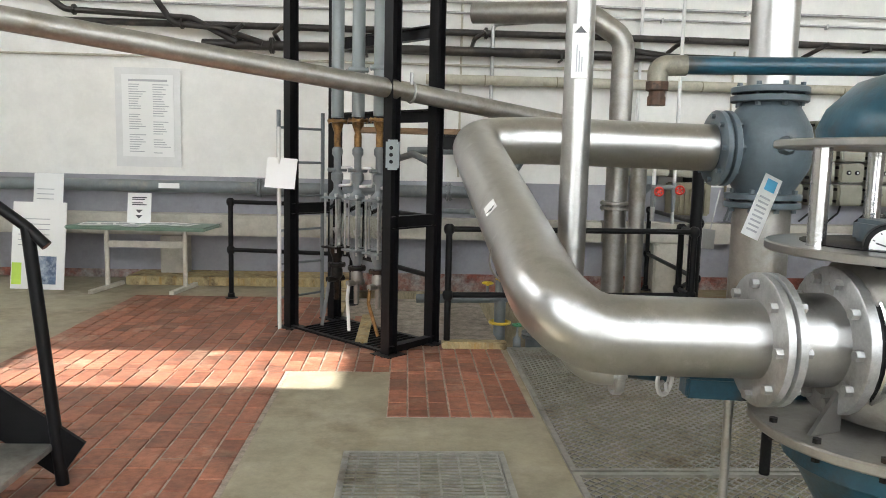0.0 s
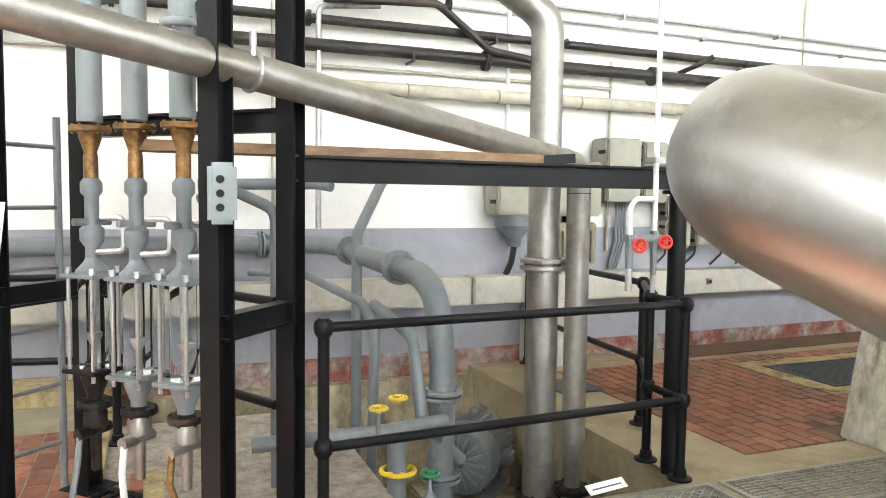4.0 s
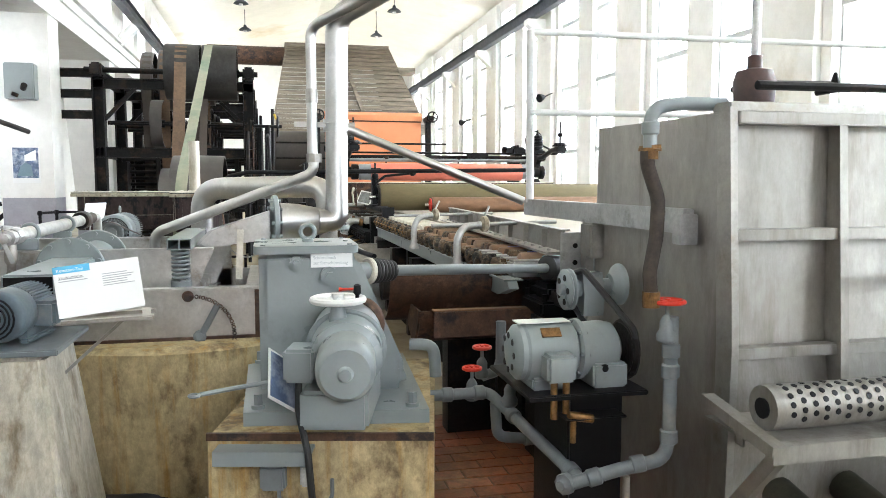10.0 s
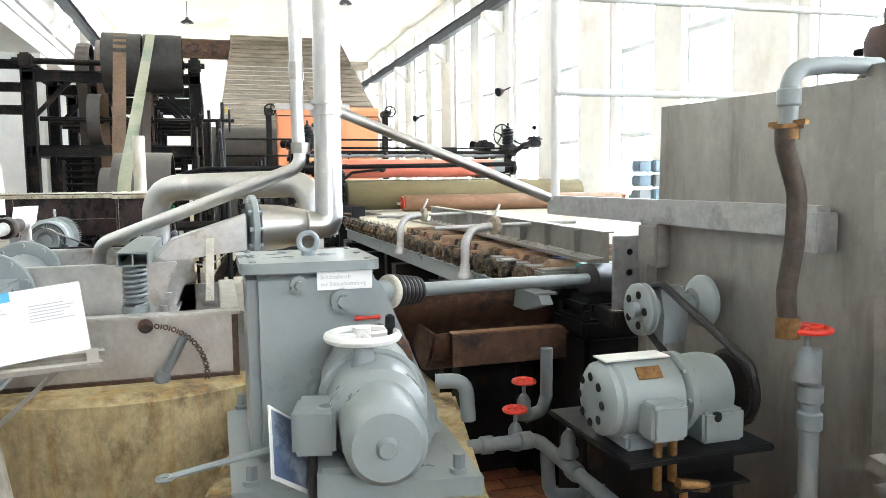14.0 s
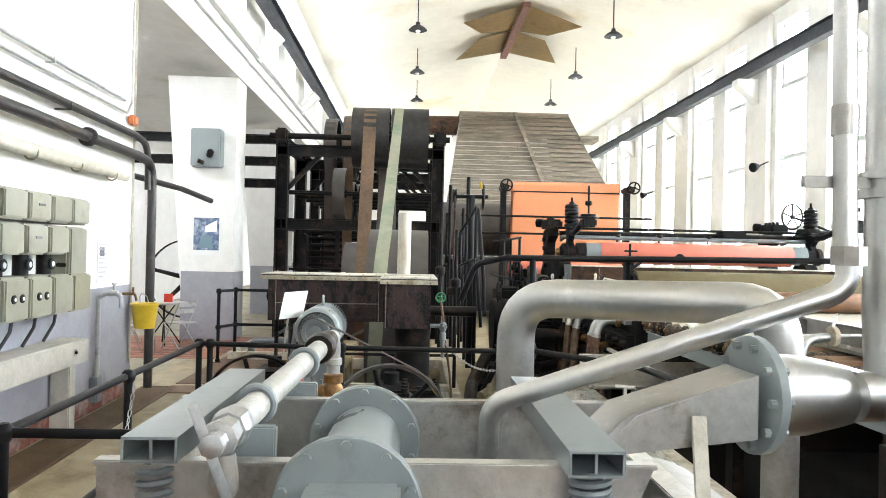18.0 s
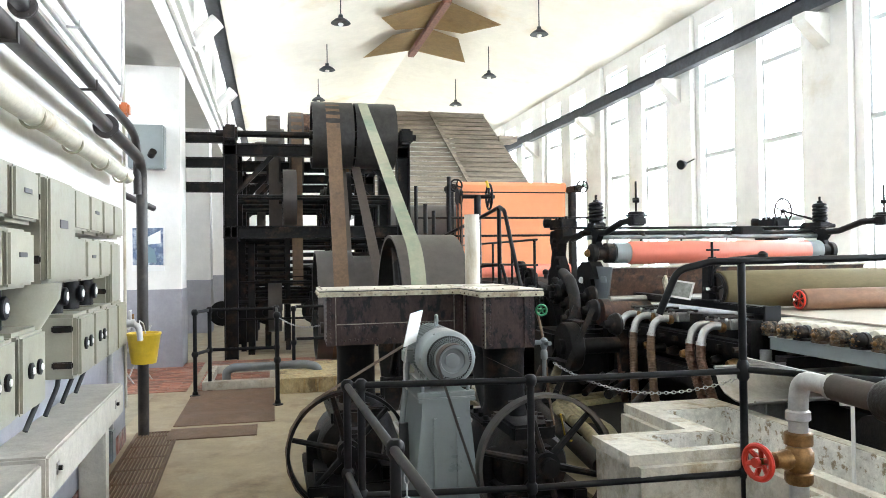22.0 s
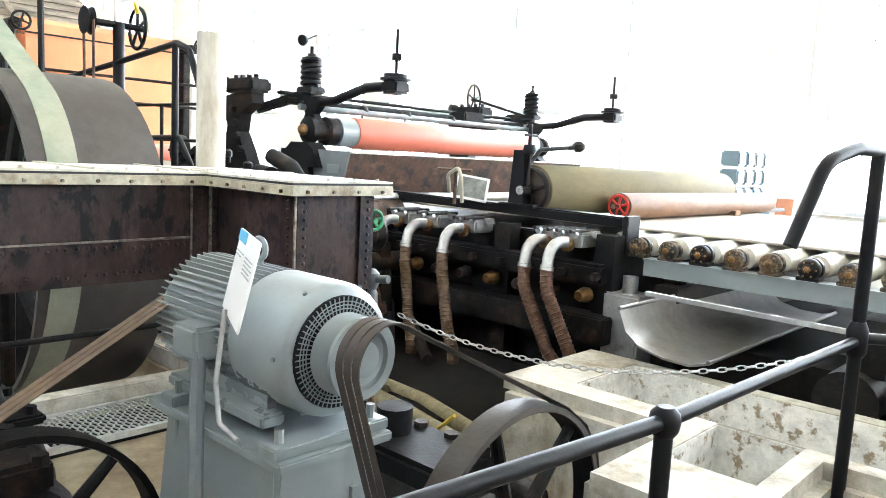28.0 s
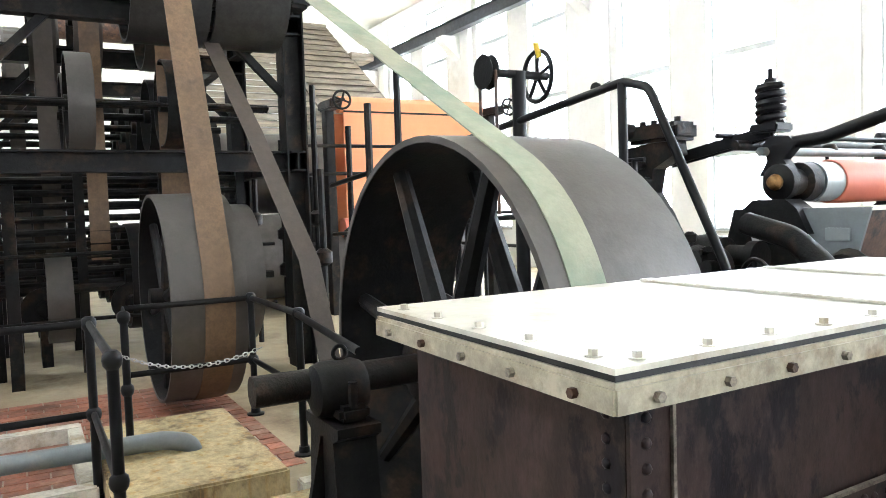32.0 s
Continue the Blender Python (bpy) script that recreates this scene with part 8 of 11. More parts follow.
LIP = [(10.22, 0.8), (10.17, 0.68), (10.09, 0.62), (9.95, 0.585), (9.8, 0.58), (9.7, 0.61)]
PAN = LIP + [(x - 0.004, z - 0.012) for x, z in LIP[::-1]]
part("pan_sheet", extrude(PAN, (0, 4.56, 0), (1, 0, 0), (0, 0, 1), 2.2), STEEL_D, pan)
part("pan_rim", tube([(10.22, 4.56, 0.8), (10.22, 2.4, 0.8)], 0.012, 0, 8), STEEL_D, pan)
part("pan_rim", tube([(9.7, 4.56, 0.61), (9.7, 2.4, 0.61)], 0.012, 0, 8), STEEL_D, pan)
part("tie_bar", beam((10.2, 4.3, 0.86), (8.6, 4.2, 0.82), 0.03, 0.025), GALV, pan)
dm = thing("paper_machine_bed", "dark oily machine frame under the wire", "machine", (8.0, 2.0, FB))
# near-black box painted for the unlit space under the wire
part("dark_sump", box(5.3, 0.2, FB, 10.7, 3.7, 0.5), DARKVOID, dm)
# solid filler block added to close the dark space under the manifold
part("press_bed", box(10.75, 0.5, FB, 14.9, 3.66, 1.0, 0.02), IRON, dm)
part("side_casting", box(10.8, 3.68, FB, 14.6, 3.74, 1.08, 0.01), IRON, dm)
for k in range(5):
    part("cross_member", box(5.6 + k * 1.15, 0.2, 0.55, 5.75 + k * 1.15, 3.9, 0.85), DIRTY, dm)
part("return_roll", cyl((9.2, 4.0, 0.42), (9.2, 0.2, 0.42), 0.16, n=20), DIRTY, dm)
part("low_beam", box(10.6, 3.86, 0.42, 14.0, 4.06, 0.6, 0.01), IRON, dm)
# near-black slab painted for the shade on the floor under the hoses
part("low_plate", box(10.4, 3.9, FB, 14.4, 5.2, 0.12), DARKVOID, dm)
part("black_rim", ring((10.5, 4.5, 0.28), (0, 1, 0.0), 0.12, 0.035, 24), RUBBER, dm)

# ---- manifold beam with hoses ----
HOSE_B = mat("brown_hose", (0.135, 0.078, 0.042), 0.55, var=0.3, scale=8, fine=60, bump=0.2)
mb = thing("suction_manifold", "black beam with suction valves and hoses", "machine", (11.7, 3.9, FB))
B0, B1 = V(13.22, 3.66, 1.225), V(10.68, 3.69, 1.2)
part("beam", beam(B0, B1, 0.14, 0.07, 0.01), BLACK, mb)
part("beam_end", box(10.64, 3.61, 1.0, 10.68, 3.77, 1.245, 0.004), BLACK, mb)
part("lower_beam", beam(B0 + V(0, 0.26, -0.36), B1 + V(0, 0.24, -0.34), 0.16, 0.14, 0.02), IRON, mb)
for k in range(9):
    x = 10.7 + k * 0.26
    part("beam_bolt", cyl((x, 4.0, 0.86), (x, 4.06, 0.86), 0.028, n=6), DIRTY, mb)
    part("gland", lathe((x + 0.1, 3.95, 0.72), (0, 1, 0), [(0.05, 0), (0.055, 0.03), (0.04, 0.09), (0.03, 0.11)], 10), DIRTY if k % 3 else BRASS, mb)
for i, x in enumerate((12.56, 12.24, 11.86, 11.12, 10.94)):
    c = V(x, 3.96, 1.06)
    hz = part("valve_box", merge(box(x - 0.09, 3.76, 1.02, x + 0.1, 3.98, 1.12, 0.015), box(x - 0.13, 3.8, 1.08, x + 0.15, 3.86, 1.13, 0.01)), GALV, mb)
    for dx in (-0.05, 0.06):
        part("valve_spindle", cyl(c + V(dx, -0.24, 0.07), c + V(dx, 0.1, 0.07), 0.013, n=8), DIRTY, hz)
        part("spindle_nut", cyl(c + V(dx, 0.03, 0.05), c + V(dx, 0.06, 0.05), 0.022, n=6), GALV, hz)
    part("hose_nut", lathe(c + V(0, 0.03, -0.02), (0, 1, 0), [(0.045, 0), (0.05, 0.01), (0.05, 0.04), (0.04, 0.05)], 10), BRASS, hz)
    part("elbow", tube([c + V(0, 0.04, -0.01), c + V(0.01, 0.16, 0.0), c + V(0.01, 0.24, -0.06), c + V(0, 0.27, -0.17)], 0.038, 0.12, 14), GALV, hz)
    part("hose_clip", cyl(c + V(0.0, 0.265, -0.15), c + V(0, 0.272, -0.18), 0.046, n=14), GALV, hz)
    hm = HOSE_R if i in (0, 3, 4) else HOSE_B
    foot = V(x - 0.22 if i < 3 else x - 0.42, 4.3 + 0.04 * (i % 2) if i < 3 else 4.2, 0.1)
    path = [c + V(0, 0.268, -0.16), c + V(-0.02, 0.29, -0.3), (c + V(-0.08, 0.32, -0.5)).lerp(foot, 0.5), foot + V(0, 0, 0.1), foot]
    part("hose", tube(path, 0.041, 0.25, 14), hm, hz, "ribbed brown hose")
    rp_ = rounded(path, 0.25)
    for a, b in zip(rp_, rp_[1:]):
        for q in range(max(1, int((b - a).length / 0.028))):
            part("hose_rib", ring(a.lerp(b, q * 0.028 / (b - a).length), b - a, 0.041, 0.0055, 12, 5), hm, hz)
for x in (12.85, 11.55, 10.7):
    part("support", box(x - 0.06, 3.8, FB, x + 0.08, 3.92, 1.12), IRON, mb)
part("bypass_hose", tube([(11.9, 4.0, 1.24), (11.9, 4.02, 1.42), (11.95, 4.0, 1.5), (12.1, 3.95, 1.44), (12.12, 3.9, 1.3)], 0.014, 0.05, 8), BEIGE, mb, "thin cream hose")
part("bypass_frame", merge(cyl((12.02, 3.95, 1.22), (12.02, 3.95, 1.56), 0.014, n=8), cyl((11.86, 3.95, 1.48), (12.2, 3.95, 1.48), 0.01, n=8)), RUST, mb)
bpst = thing("deckle_stand", "black bracket post with levers", "stand", (11.5, 3.75, 1.2))
part("post", extrude([(-0.06, 0), (0.08, 0), (0.05, 0.42), (-0.04, 0.42)], (11.56, 3.78, 1.23), (1, 0, 0), (0, 0, 1), 0.09), BLACK, bpst)
part("base", box(11.4, 3.64, 1.235, 11.72, 3.8, 1.26, 0.006), BLACK, bpst)
part("lever", tube([(11.5, 3.74, 1.55), (11.5, 3.6, 1.66), (11.42, 3.2, 1.7)], 0.018, 0.05, 8), BLACK, bpst)
part("ball_grip", lathe((11.42, 3.22, 1.66), (0, 0, 1), [(0.02, 0), (0.05, 0.025), (0.05, 0.055), (0.02, 0.08)], 14), IRON, bpst)
part("spindle", merge(cyl((11.5, 3.74, 1.4), (11.5, 3.74, 1.84), 0.014), cyl((11.5, 3.8, 1.76), (11.5, 3.66, 1.76), 0.01), lathe((11.5, 3.74, 1.62), (0, 0, 1), [(0.04, 0), (0.05, 0.03), (0.04, 0.07)], 12)), BLACK, bpst)
crd = thing("photo_card", "small tilted photo card on the beam", "sign", (11.93, 3.98, 1.24))
m_ = pose(11.95, 3.86, 1.255, -24, 8, -139)
part("card", put(box(-0.13, -0.003, 0, 0.13, 0.003, 0.2), m_), PAPER, crd)
part("photo", put(box(-0.11, -0.006, 0.02, 0.11, -0.0035, 0.18), m_), mat("grey_photo", (0.22, 0.23, 0.22), 0.4, var=0.8, scale=18, bump=0), crd)

# ---- rolls and press ----
def roller(name, label, c, y0, y1, r, material, end_mat, spokes=0, shaft=0.12):
    t = thing(name, label, "roll", (c[0], (y0 + y1) / 2, c[1] - r))
    part("cover", lathe((c[0], y0, c[1]), (0, -1, 0), [(r * 0.97, 0), (r, 0.01), (r, abs(y1 - y0) - 0.01), (r * 0.97, abs(y1 - y0))], 32), material, t)
    part("end_disc", lathe((c[0], y0 + 0.001, c[1]), (0, 1, 0), [(r * 0.9, 0), (r * 0.9, 0.012)], 28), end_mat, t)
    part("journal", cyl((c[0], y0, c[1]), (c[0], y0 + shaft, c[1]), r * 0.18, n=12), CHROME if spokes else DIRTY, t)
    if spokes:
        part("end_spokes", wheel((c[0], y0 + 0.02, c[1]), (0, 1, 0), r * 0.8, r * 0.1, spokes, r * 0.2), RED if spokes > 4 else DIRTY, t)
    return t


roller("felt_roll", "olive felt-covered roll on the wire", (11.5, 1.36), 3.68, 0.35, 0.19, FELT_G, BELT_D, 4, 0.15)
roller("tube_roll", "brown cardboard-coloured roll with a red spider end", (11.15, 1.26), 3.0, -0.1, 0.105, ROLL_B, BELT_D, 6, 0.1)
solo("roll_wedge", box(11.02, 0.9, 1.152, 11.14, 1.02, 1.2, 0.005), PLANK, "small wooden wedge under a roll", "wedge")
rp = roller("couch_roll", "red rubber-covered press roll with grey ends", (13.8, 1.75), 3.5, 0.8, 0.15, FELT_R, GREY, 0, 0.3)
part("end_collar", cyl((13.8, 3.5, 1.75), (13.8, 3.7, 1.75), 0.135, n=24), GREY, rp)
part("end_collar", cyl((13.8, 0.8, 1.76), (13.8, 0.6, 1.76), 0.135, n=24), GREY, rp)
tr = thing("roll_trough", "rusty brown trough with a pale steel rim", "trough", (13.4, 2.3, 1.15))
part("body", extrude([(0, 0.42), (0.5, 0.42), (0.42, 0.12), (0.3, 0.0), (0.12, 0.06)], (13.2, 4.0, 1.14), (1, 0, 0), (0, 0, 1), 3.6), RUST, tr)
part("rim", merge(box(13.18, 0.4, 1.56, 13.24, 4.02, 1.575), box(13.66, 0.4, 1.56, 13.72, 4.02, 1.575)), CREAM, tr)
part("end_plate", extrude([(-0.02, 0.44), (0.52, 0.44), (0.44, 0.1), (0.3, -0.03), (0.1, 0.04)], (13.2, 4.03, 1.14), (1, 0, 0), (0, 0, 1), 0.02), GREY_D, tr)
part("end_hatch", box(13.3, 4.035, 1.38, 13.46, 4.05, 1.46, 0.005), GREY, tr)
part("round_pipe", cyl((12.9, 4.2, 1.2), (12.9, 1.2, 1.2), 0.045, n=14), STEEL_D, tr)
for y, yn in ((3.92, 1), (0.48, -1)):
    ps = thing("press_stand", "black cast press stand with spring arms", "press", (14.4, y, FB))
    part("casting", extrude([(-0.55, 0), (1.4, 0), (1.4, 1.0), (1.15, 1.4), (0.75, 1.42), (0.45, 1.22), (0.12, 1.38), (0.05, 1.64), (-0.3, 1.64), (-0.4, 1.35), (-0.55, 1.0)], (14.05, y + 0.16, FB), (1, 0, 0), (0, 0, 1), 0.18), IRON, ps)
    part("neck", extrude([(0.6, 1.38), (1.2, 1.38), (1.28, 1.5), (1.12, 1.62), (1.05, 1.84), (1.14, 2.02), (1.1, 2.14), (0.62, 2.18), (0.6, 2.06), (0.82, 1.96), (0.86, 1.78), (0.74, 1.62)], (14.05, y + 0.13, FB), (1, 0, 0), (0, 0, 1), 0.14), IRON, ps)
    part("head_block", merge(box(14.58, y - 0.06, 2.1, 15.1, y + 0.2, 2.24, 0.03), lathe((15.06, y + 0.2, 2.2), (0.6, 1, 0), [(0.06, -0.05), (0.07, 0), (0.07, 0.05), (0.04, 0.07)], 14)), IRON, ps)
    parts("head_bolt", [cyl((14.66 + 0.12 * q, y + 0.08, 2.24), (14.66 + 0.12 * q, y + 0.08, 2.28), 0.026, n=6) for q in range(4)], DIRTY, ps)
    parts("neck_bolt", [cyl((14.82 + 0.05 * q, y + 0.13, 1.55 + 0.13 * q), (14.82 + 0.05 * q, y + 0.18, 1.55 + 0.13 * q), 0.035, n=10) for q in range(4)], DIRTY, ps)
    part("long_arm", beam((14.9, y - 0.1, 1.96), (13.95, y - 0.06, 2.1), 0.05, 0.1, 0.014), BLACK, ps)
    part("spring_seat", box(13.86, y - 0.15, 2.09, 14.08, y + 0.03, 2.15, 0.012), BLACK, ps)
    part("spring", coil((13.97, y - 0.06, 2.15), (13.97, y - 0.06, 2.4), 0.08, 0.024, 5), BLACK, ps)
    part("spring_core", cyl((13.97, y - 0.06, 2.15), (13.97, y - 0.06, 2.4), 0.06, n=14), IRON, ps)
    part("spring_rod", cyl((13.97, y - 0.06, 2.38), (13.97, y - 0.06, 2.52), 0.016), IRON, ps)
    part("spring_cap", lathe((13.97, y - 0.06, 2.395), (0, 0, 1), [(0.09, 0), (0.09, 0.02), (0.04, 0.035), (0.035, 0.06)], 16), BLACK, ps)
    part("arm_bracket", extrude([(-0.14, 0), (0.12, 0), (0.06, 0.1), (0.1, 0.2), (0.04, 0.26), (-0.1, 0.25), (-0.16, 0.2), (-0.06, 0.1)], (13.88, y + 0.02, 1.8), (1, 0, 0), (0, 0, 1), 0.08), BLACK, ps)
    part("socket_arm", tube([(13.9, y - 0.02, 2.0), (13.55, y - 0.02, 2.02), (13.15, y - 0.02, 2.12), (12.78, y - 0.02, 2.13)], 0.042, 0.25, 12), BLACK, ps)
    part("arm_socket", merge(box(12.69, y - 0.11, 2.06, 12.87, y + 0.07, 2.17, 0.02), lathe((12.78, y - 0.02, 2.17), (0, 0, 1), [(0.13, 0), (0.13, 0.018), (0.1, 0.022), (0.1, 0.05), (0.07, 0.055)], 18)), BLACK, ps)
    part("socket_rod", merge(cyl((12.78, y - 0.02, 2.2), (12.78, y - 0.02, 2.58), 0.012), cyl((12.76, y - 0.05, 2.36), (12.8, y + 0.01, 2.36), 0.03, n=8)), IRON, ps)
    part("bearing", lathe((13.8, y - 0.22 * yn, 1.75), (0, yn, 0), [(0.1, 0), (0.13, 0.02), (0.13, 0.12), (0.09, 0.14), (0.09, 0.24), (0.12, 0.26), (0.12, 0.32), (0.06, 0.36)], 20), IRON, ps)
    part("brass_cap", lathe((13.78, y + 0.14, 1.75), (0, 1, 0), [(0.05, 0), (0.055, 0.02), (0.04, 0.05), (0.02, 0.06)], 12), BRASS, ps)
    part("bearing_foot", extrude([(-0.28, 0), (0.28, 0), (0.2, 0.16), (0.12, 0.22), (-0.12, 0.22), (-0.2, 0.16)], (13.82, y + 0.17, 1.42), (1, 0, 0), (0, 0, 1), 0.16), IRON, ps)
    part("worm_case", lathe((14.1, y + 0.3, 1.28), (-1, 0, 0), [(0.05, -0.3), (0.12, -0.26), (0.14, -0.1), (0.12, 0.05), (0.07, 0.08), (0.07, 0.24), (0.1, 0.25), (0.1, 0.32)], 18), IRON, ps)
    part("white_knob", lathe((13.87, y + 0.2, 1.4), (0, 1, 0), [(0.045, 0), (0.045, 0.02), (0.025, 0.035)], 12), PAPER, ps)
cr = thing("cross_shaft", "dark cross shafts joining the press stands", "shaft", (14.0, 2.2, 2.0))
part("shaft", cyl((14.15, 4.0, 2.02), (14.15, 0.4, 2.02), 0.035), IRON, cr)
part("shaft", cyl((13.95, 4.0, 1.96), (13.95, 0.4, 1.96), 0.03), GREY_D, cr)
part("thin_shaft", cyl((14.3, 4.0, 2.1), (14.3, 0.4, 2.1), 0.018), IRON, cr)
part("gear_head", box(13.95, 1.35, 1.94, 14.2, 1.7, 2.1, 0.02), IRON, cr)
part("handwheel", wheel((15.3, 0.0, 2.4), (1, 0.25, 0), 0.2, 0.014, 5, 0.03), IRON, cr)
part("wheel_spindle", cyl((15.3, 0.0, 2.4), (14.3, -0.05, 2.14), 0.018, n=10), IRON, cr)
part("spindle_bracket", merge(box(14.1, 0.2, 1.96, 14.4, 0.42, 2.16, 0.02), cyl((14.3, 0.4, 2.1), (14.3, -0.1, 2.12), 0.03, n=12)), IRON, cr)
for y in (3.2, 2.6, 1.9):
    part("hanger", merge(cyl((14.0, y, 1.6), (14.0, y, 2.0), 0.012), lathe((13.98, y, 1.95), (0, 0, 1), [(0.05, 0), (0.06, 0.03), (0.04, 0.07)], 10)), IRON, cr)
pg = thing("press_gearing", "black press gearing and bearings", "gearing", (13.6, 4.5, FB))
part("drum", lathe((14.6, 4.9, 0.62), (0, -1, 0), [(0.4, 0), (0.42, 0.02), (0.42, 0.3), (0.4, 0.32)], 28), IRON, pg)
part("drum", lathe((12.5, 4.95, 0.72), (0, -1, 0), [(0.26, 0), (0.27, 0.02), (0.27, 0.14), (0.25, 0.16)], 24), IRON, pg)
part("shaft", cyl((12.5, 5.0, 0.72), (12.5, 3.9, 0.72), 0.09), IRON, pg)
part("block", box(12.9, 4.1, FB, 13.6, 4.9, 0.85, 0.04), IRON, pg)
part("block", box(14.6, 4.2, FB, 15.4, 4.8, 1.2, 0.04), IRON, pg)
part("felt_edge", lathe((12.95, 4.3, 1.05), (0, -1, 0), [(0.16, 0), (0.16, 0.6)], 20), RUST, pg)
for k in range(7):
    part("rod", cyl((11.6 + k * 0.3, 4.6 + 0.1 * (k % 2), 0.2 + 0.09 * (k % 3)), (12.5 + k * 0.25, 3.9, 0.25 + 0.07 * (k % 4)), 0.04 + 0.01 * (k % 3), n=10), IRON if k % 2 else DIRTY, pg)

for k in range(6):
    x = 12.5 + 0.32 * k
    part("bearing_cap", lathe((x, 4.28 + 0.12 * (k % 2), 0.95 + 0.14 * (k % 3)), (0, 1, 0), [(0.12, 0), (0.13, 0.03), (0.1, 0.1), (0.05, 0.12), (0.04, 0.18)], 16), IRON if k % 3 else DIRTY, pg)
    part("bracket", extrude([(-0.14, 0), (0.14, 0), (0.1, 0.5), (0.04, 0.95), (-0.06, 0.95), (-0.1, 0.5)], (x, 4.3, FB), (1, 0, 0), (0, 0, 1), 0.1), IRON, pg)
part("curved_arm", tube([(13.0, 4.6, 0.4), (12.95, 4.6, 0.9), (13.1, 4.55, 1.25), (13.35, 4.5, 1.42), (13.7, 4.45, 1.5)], 0.07, 0.3, 12), IRON, pg)
part("handwheel", wheel((13.25, 4.95, 1.2), (0.3, 1, 0), 0.13, 0.014, 5, 0.025), IRON, pg)
for x, z, r in ((14.9, 1.35, 0.2), (14.45, 1.15, 0.16), (15.3, 1.5, 0.15), (13.95, 1.22, 0.13), (15.5, 1.1, 0.22)):
    dsc = part("gear_disc", lathe((x, 4.42, z), (0, 1, 0), [(r, 0), (r * 1.04, 0.02), (r * 1.04, 0.07), (r * 0.8, 0.075), (r * 0.76, 0.04), (r * 0.35, 0.04), (r * 0.35, 0.11), (r * 0.15, 0.12)], 24), IRON, pg)
    parts("disc_bolt", around((x, 4.46, z), (0, 1, 0), r * 0.9, 6, lambda q, o: cyl(q, q + V(0, 0.05, 0), 0.014, n=6)), DIRTY, dsc)
part("frame_plate", extrude([(-0.75, 0), (0.85, 0), (0.85, 1.0), (0.6, 1.3), (0.2, 1.42), (-0.2, 1.36), (-0.55, 1.15), (-0.75, 0.8)], (14.75, 4.4, FB), (1, 0, 0), (0, 0, 1), 0.12), IRON, pg)
for x, z in ((14.25, 1.35), (14.6, 1.45), (15.05, 1.4), (15.45, 1.3)):
    part("oil_cup", lathe((x, 4.34, z + FB + 0.02), (0, 0, 1), [(0.03, 0), (0.03, 0.05), (0.045, 0.06), (0.045, 0.11), (0.02, 0.13)], 10), DIRTY, pg)
ml = thing("machine_ladder", "black steel ladder up to the press", "ladder", (12.4, 5.1, FB))
for x in (12.25, 12.7):
    part("stile", beam((x, 5.3, FB), (x, 4.7, 1.15), 0.02, 0.06), IRON, ml)
for k in range(5):
    part("tread", box(12.27, 5.16 - k * 0.11, 0.15 + k * 0.21, 12.68, 5.28 - k * 0.11, 0.17 + k * 0.21), IRON, ml)

# ---- riveted vat ----
WORN = mat("worn_bare_edge", (0.30, 0.27, 0.22), 0.5, metal=0.4, var=0.5, scale=20, stain=(0.08, 0.06, 0.05), amt=0.5, sscale=12)
vt = thing("vat", "dark riveted plate vat with a cream lid", "vat", (11.5, 6.5, 0.95))
plan = [(11.27, 7.72), (11.94, 7.7), (11.94, 6.03), (10.62, 6.03), (10.62, 6.46), (11.3, 6.46)]
off = [(11.21, 7.79), (11.99, 7.77), (11.99, 5.97), (10.56, 5.97), (10.56, 6.52), (11.24, 6.52)]
inset = [(x + (0.004 if x < 11.5 else -0.004), y + (-0.004 if y > 6.48 else 0.004)) for x, y in off]
part("shell", extrude(plan, (0, 0, 0.908), (1, 0, 0), (0, 1, 0), 0.47), VATM, vt)
part("rim_angle", merge(extrude(off, (0, 0, 1.372), (1, 0, 0), (0, 1, 0), 0.01), *[beam((a[0], a[1], 1.357), (b[0], b[1], 1.357), 0.008, 0.034) for a, b in zip(off, off[1:] + off[:1])]), CREAM_D, vt)
# black strip painted for the shaded gap between lid and rim angle
part("gasket", extrude(inset, (0, 0, 1.3825), (1, 0, 0), (0, 1, 0), 0.009), RUBBER, vt)
part("lid", extrude(off, (0, 0, 1.3925), (1, 0, 0), (0, 1, 0), 0.009), CREAM, vt)
parts("lid_strip", [box(11.24, 6.98, 1.402, 11.96, 7.02, 1.409, 0.002), box(11.26, 6.5, 1.402, 11.96, 6.53, 1.409, 0.002), box(11.27, 6.0, 1.402, 11.31, 6.49, 1.409, 0.002)], CREAM, vt)
part("seam_line", beam((11.257, 7.63, 1.094), (11.282, 6.56, 1.098), 0.008, 0.007), WORN, vt, "bright worn seam edge")
parts("edge_line", [beam((11.256, 7.64, 0.915), (11.256, 7.64, 1.335), 0.006, 0.006), beam((11.28, 6.565, 0.915), (11.28, 6.565, 1.335), 0.008, 0.008), beam((11.27, 6.474, 0.915), (11.27, 6.474, 1.335), 0.012, 0.012), beam((10.612, 6.465, 0.915), (10.612, 6.465, 1.335), 0.009, 0.009)], WORN, vt)
part("seam_plate", beam((11.265, 7.64, 1.0), (11.291, 6.48, 1.0), 0.01, 0.18), VATM, vt)
for x, y in ((11.268, 7.68), (11.29, 6.52), (10.612, 6.42), (10.612, 6.08)):
    part("corner_angle", box(x - 0.008, y - 0.04, 0.915, x, y + 0.04, 1.335), VATM, vt)
parts("corner_return", [box(10.62, 6.46, 0.915, 10.7, 6.468, 1.335), box(11.22, 6.46, 0.915, 11.3, 6.468, 1.335)], VATM, vt)
rng = random.Random(31)
rivet = [(0.0095, 0), (0.008, 0.004), (0.004, 0.0065)]
rv = []
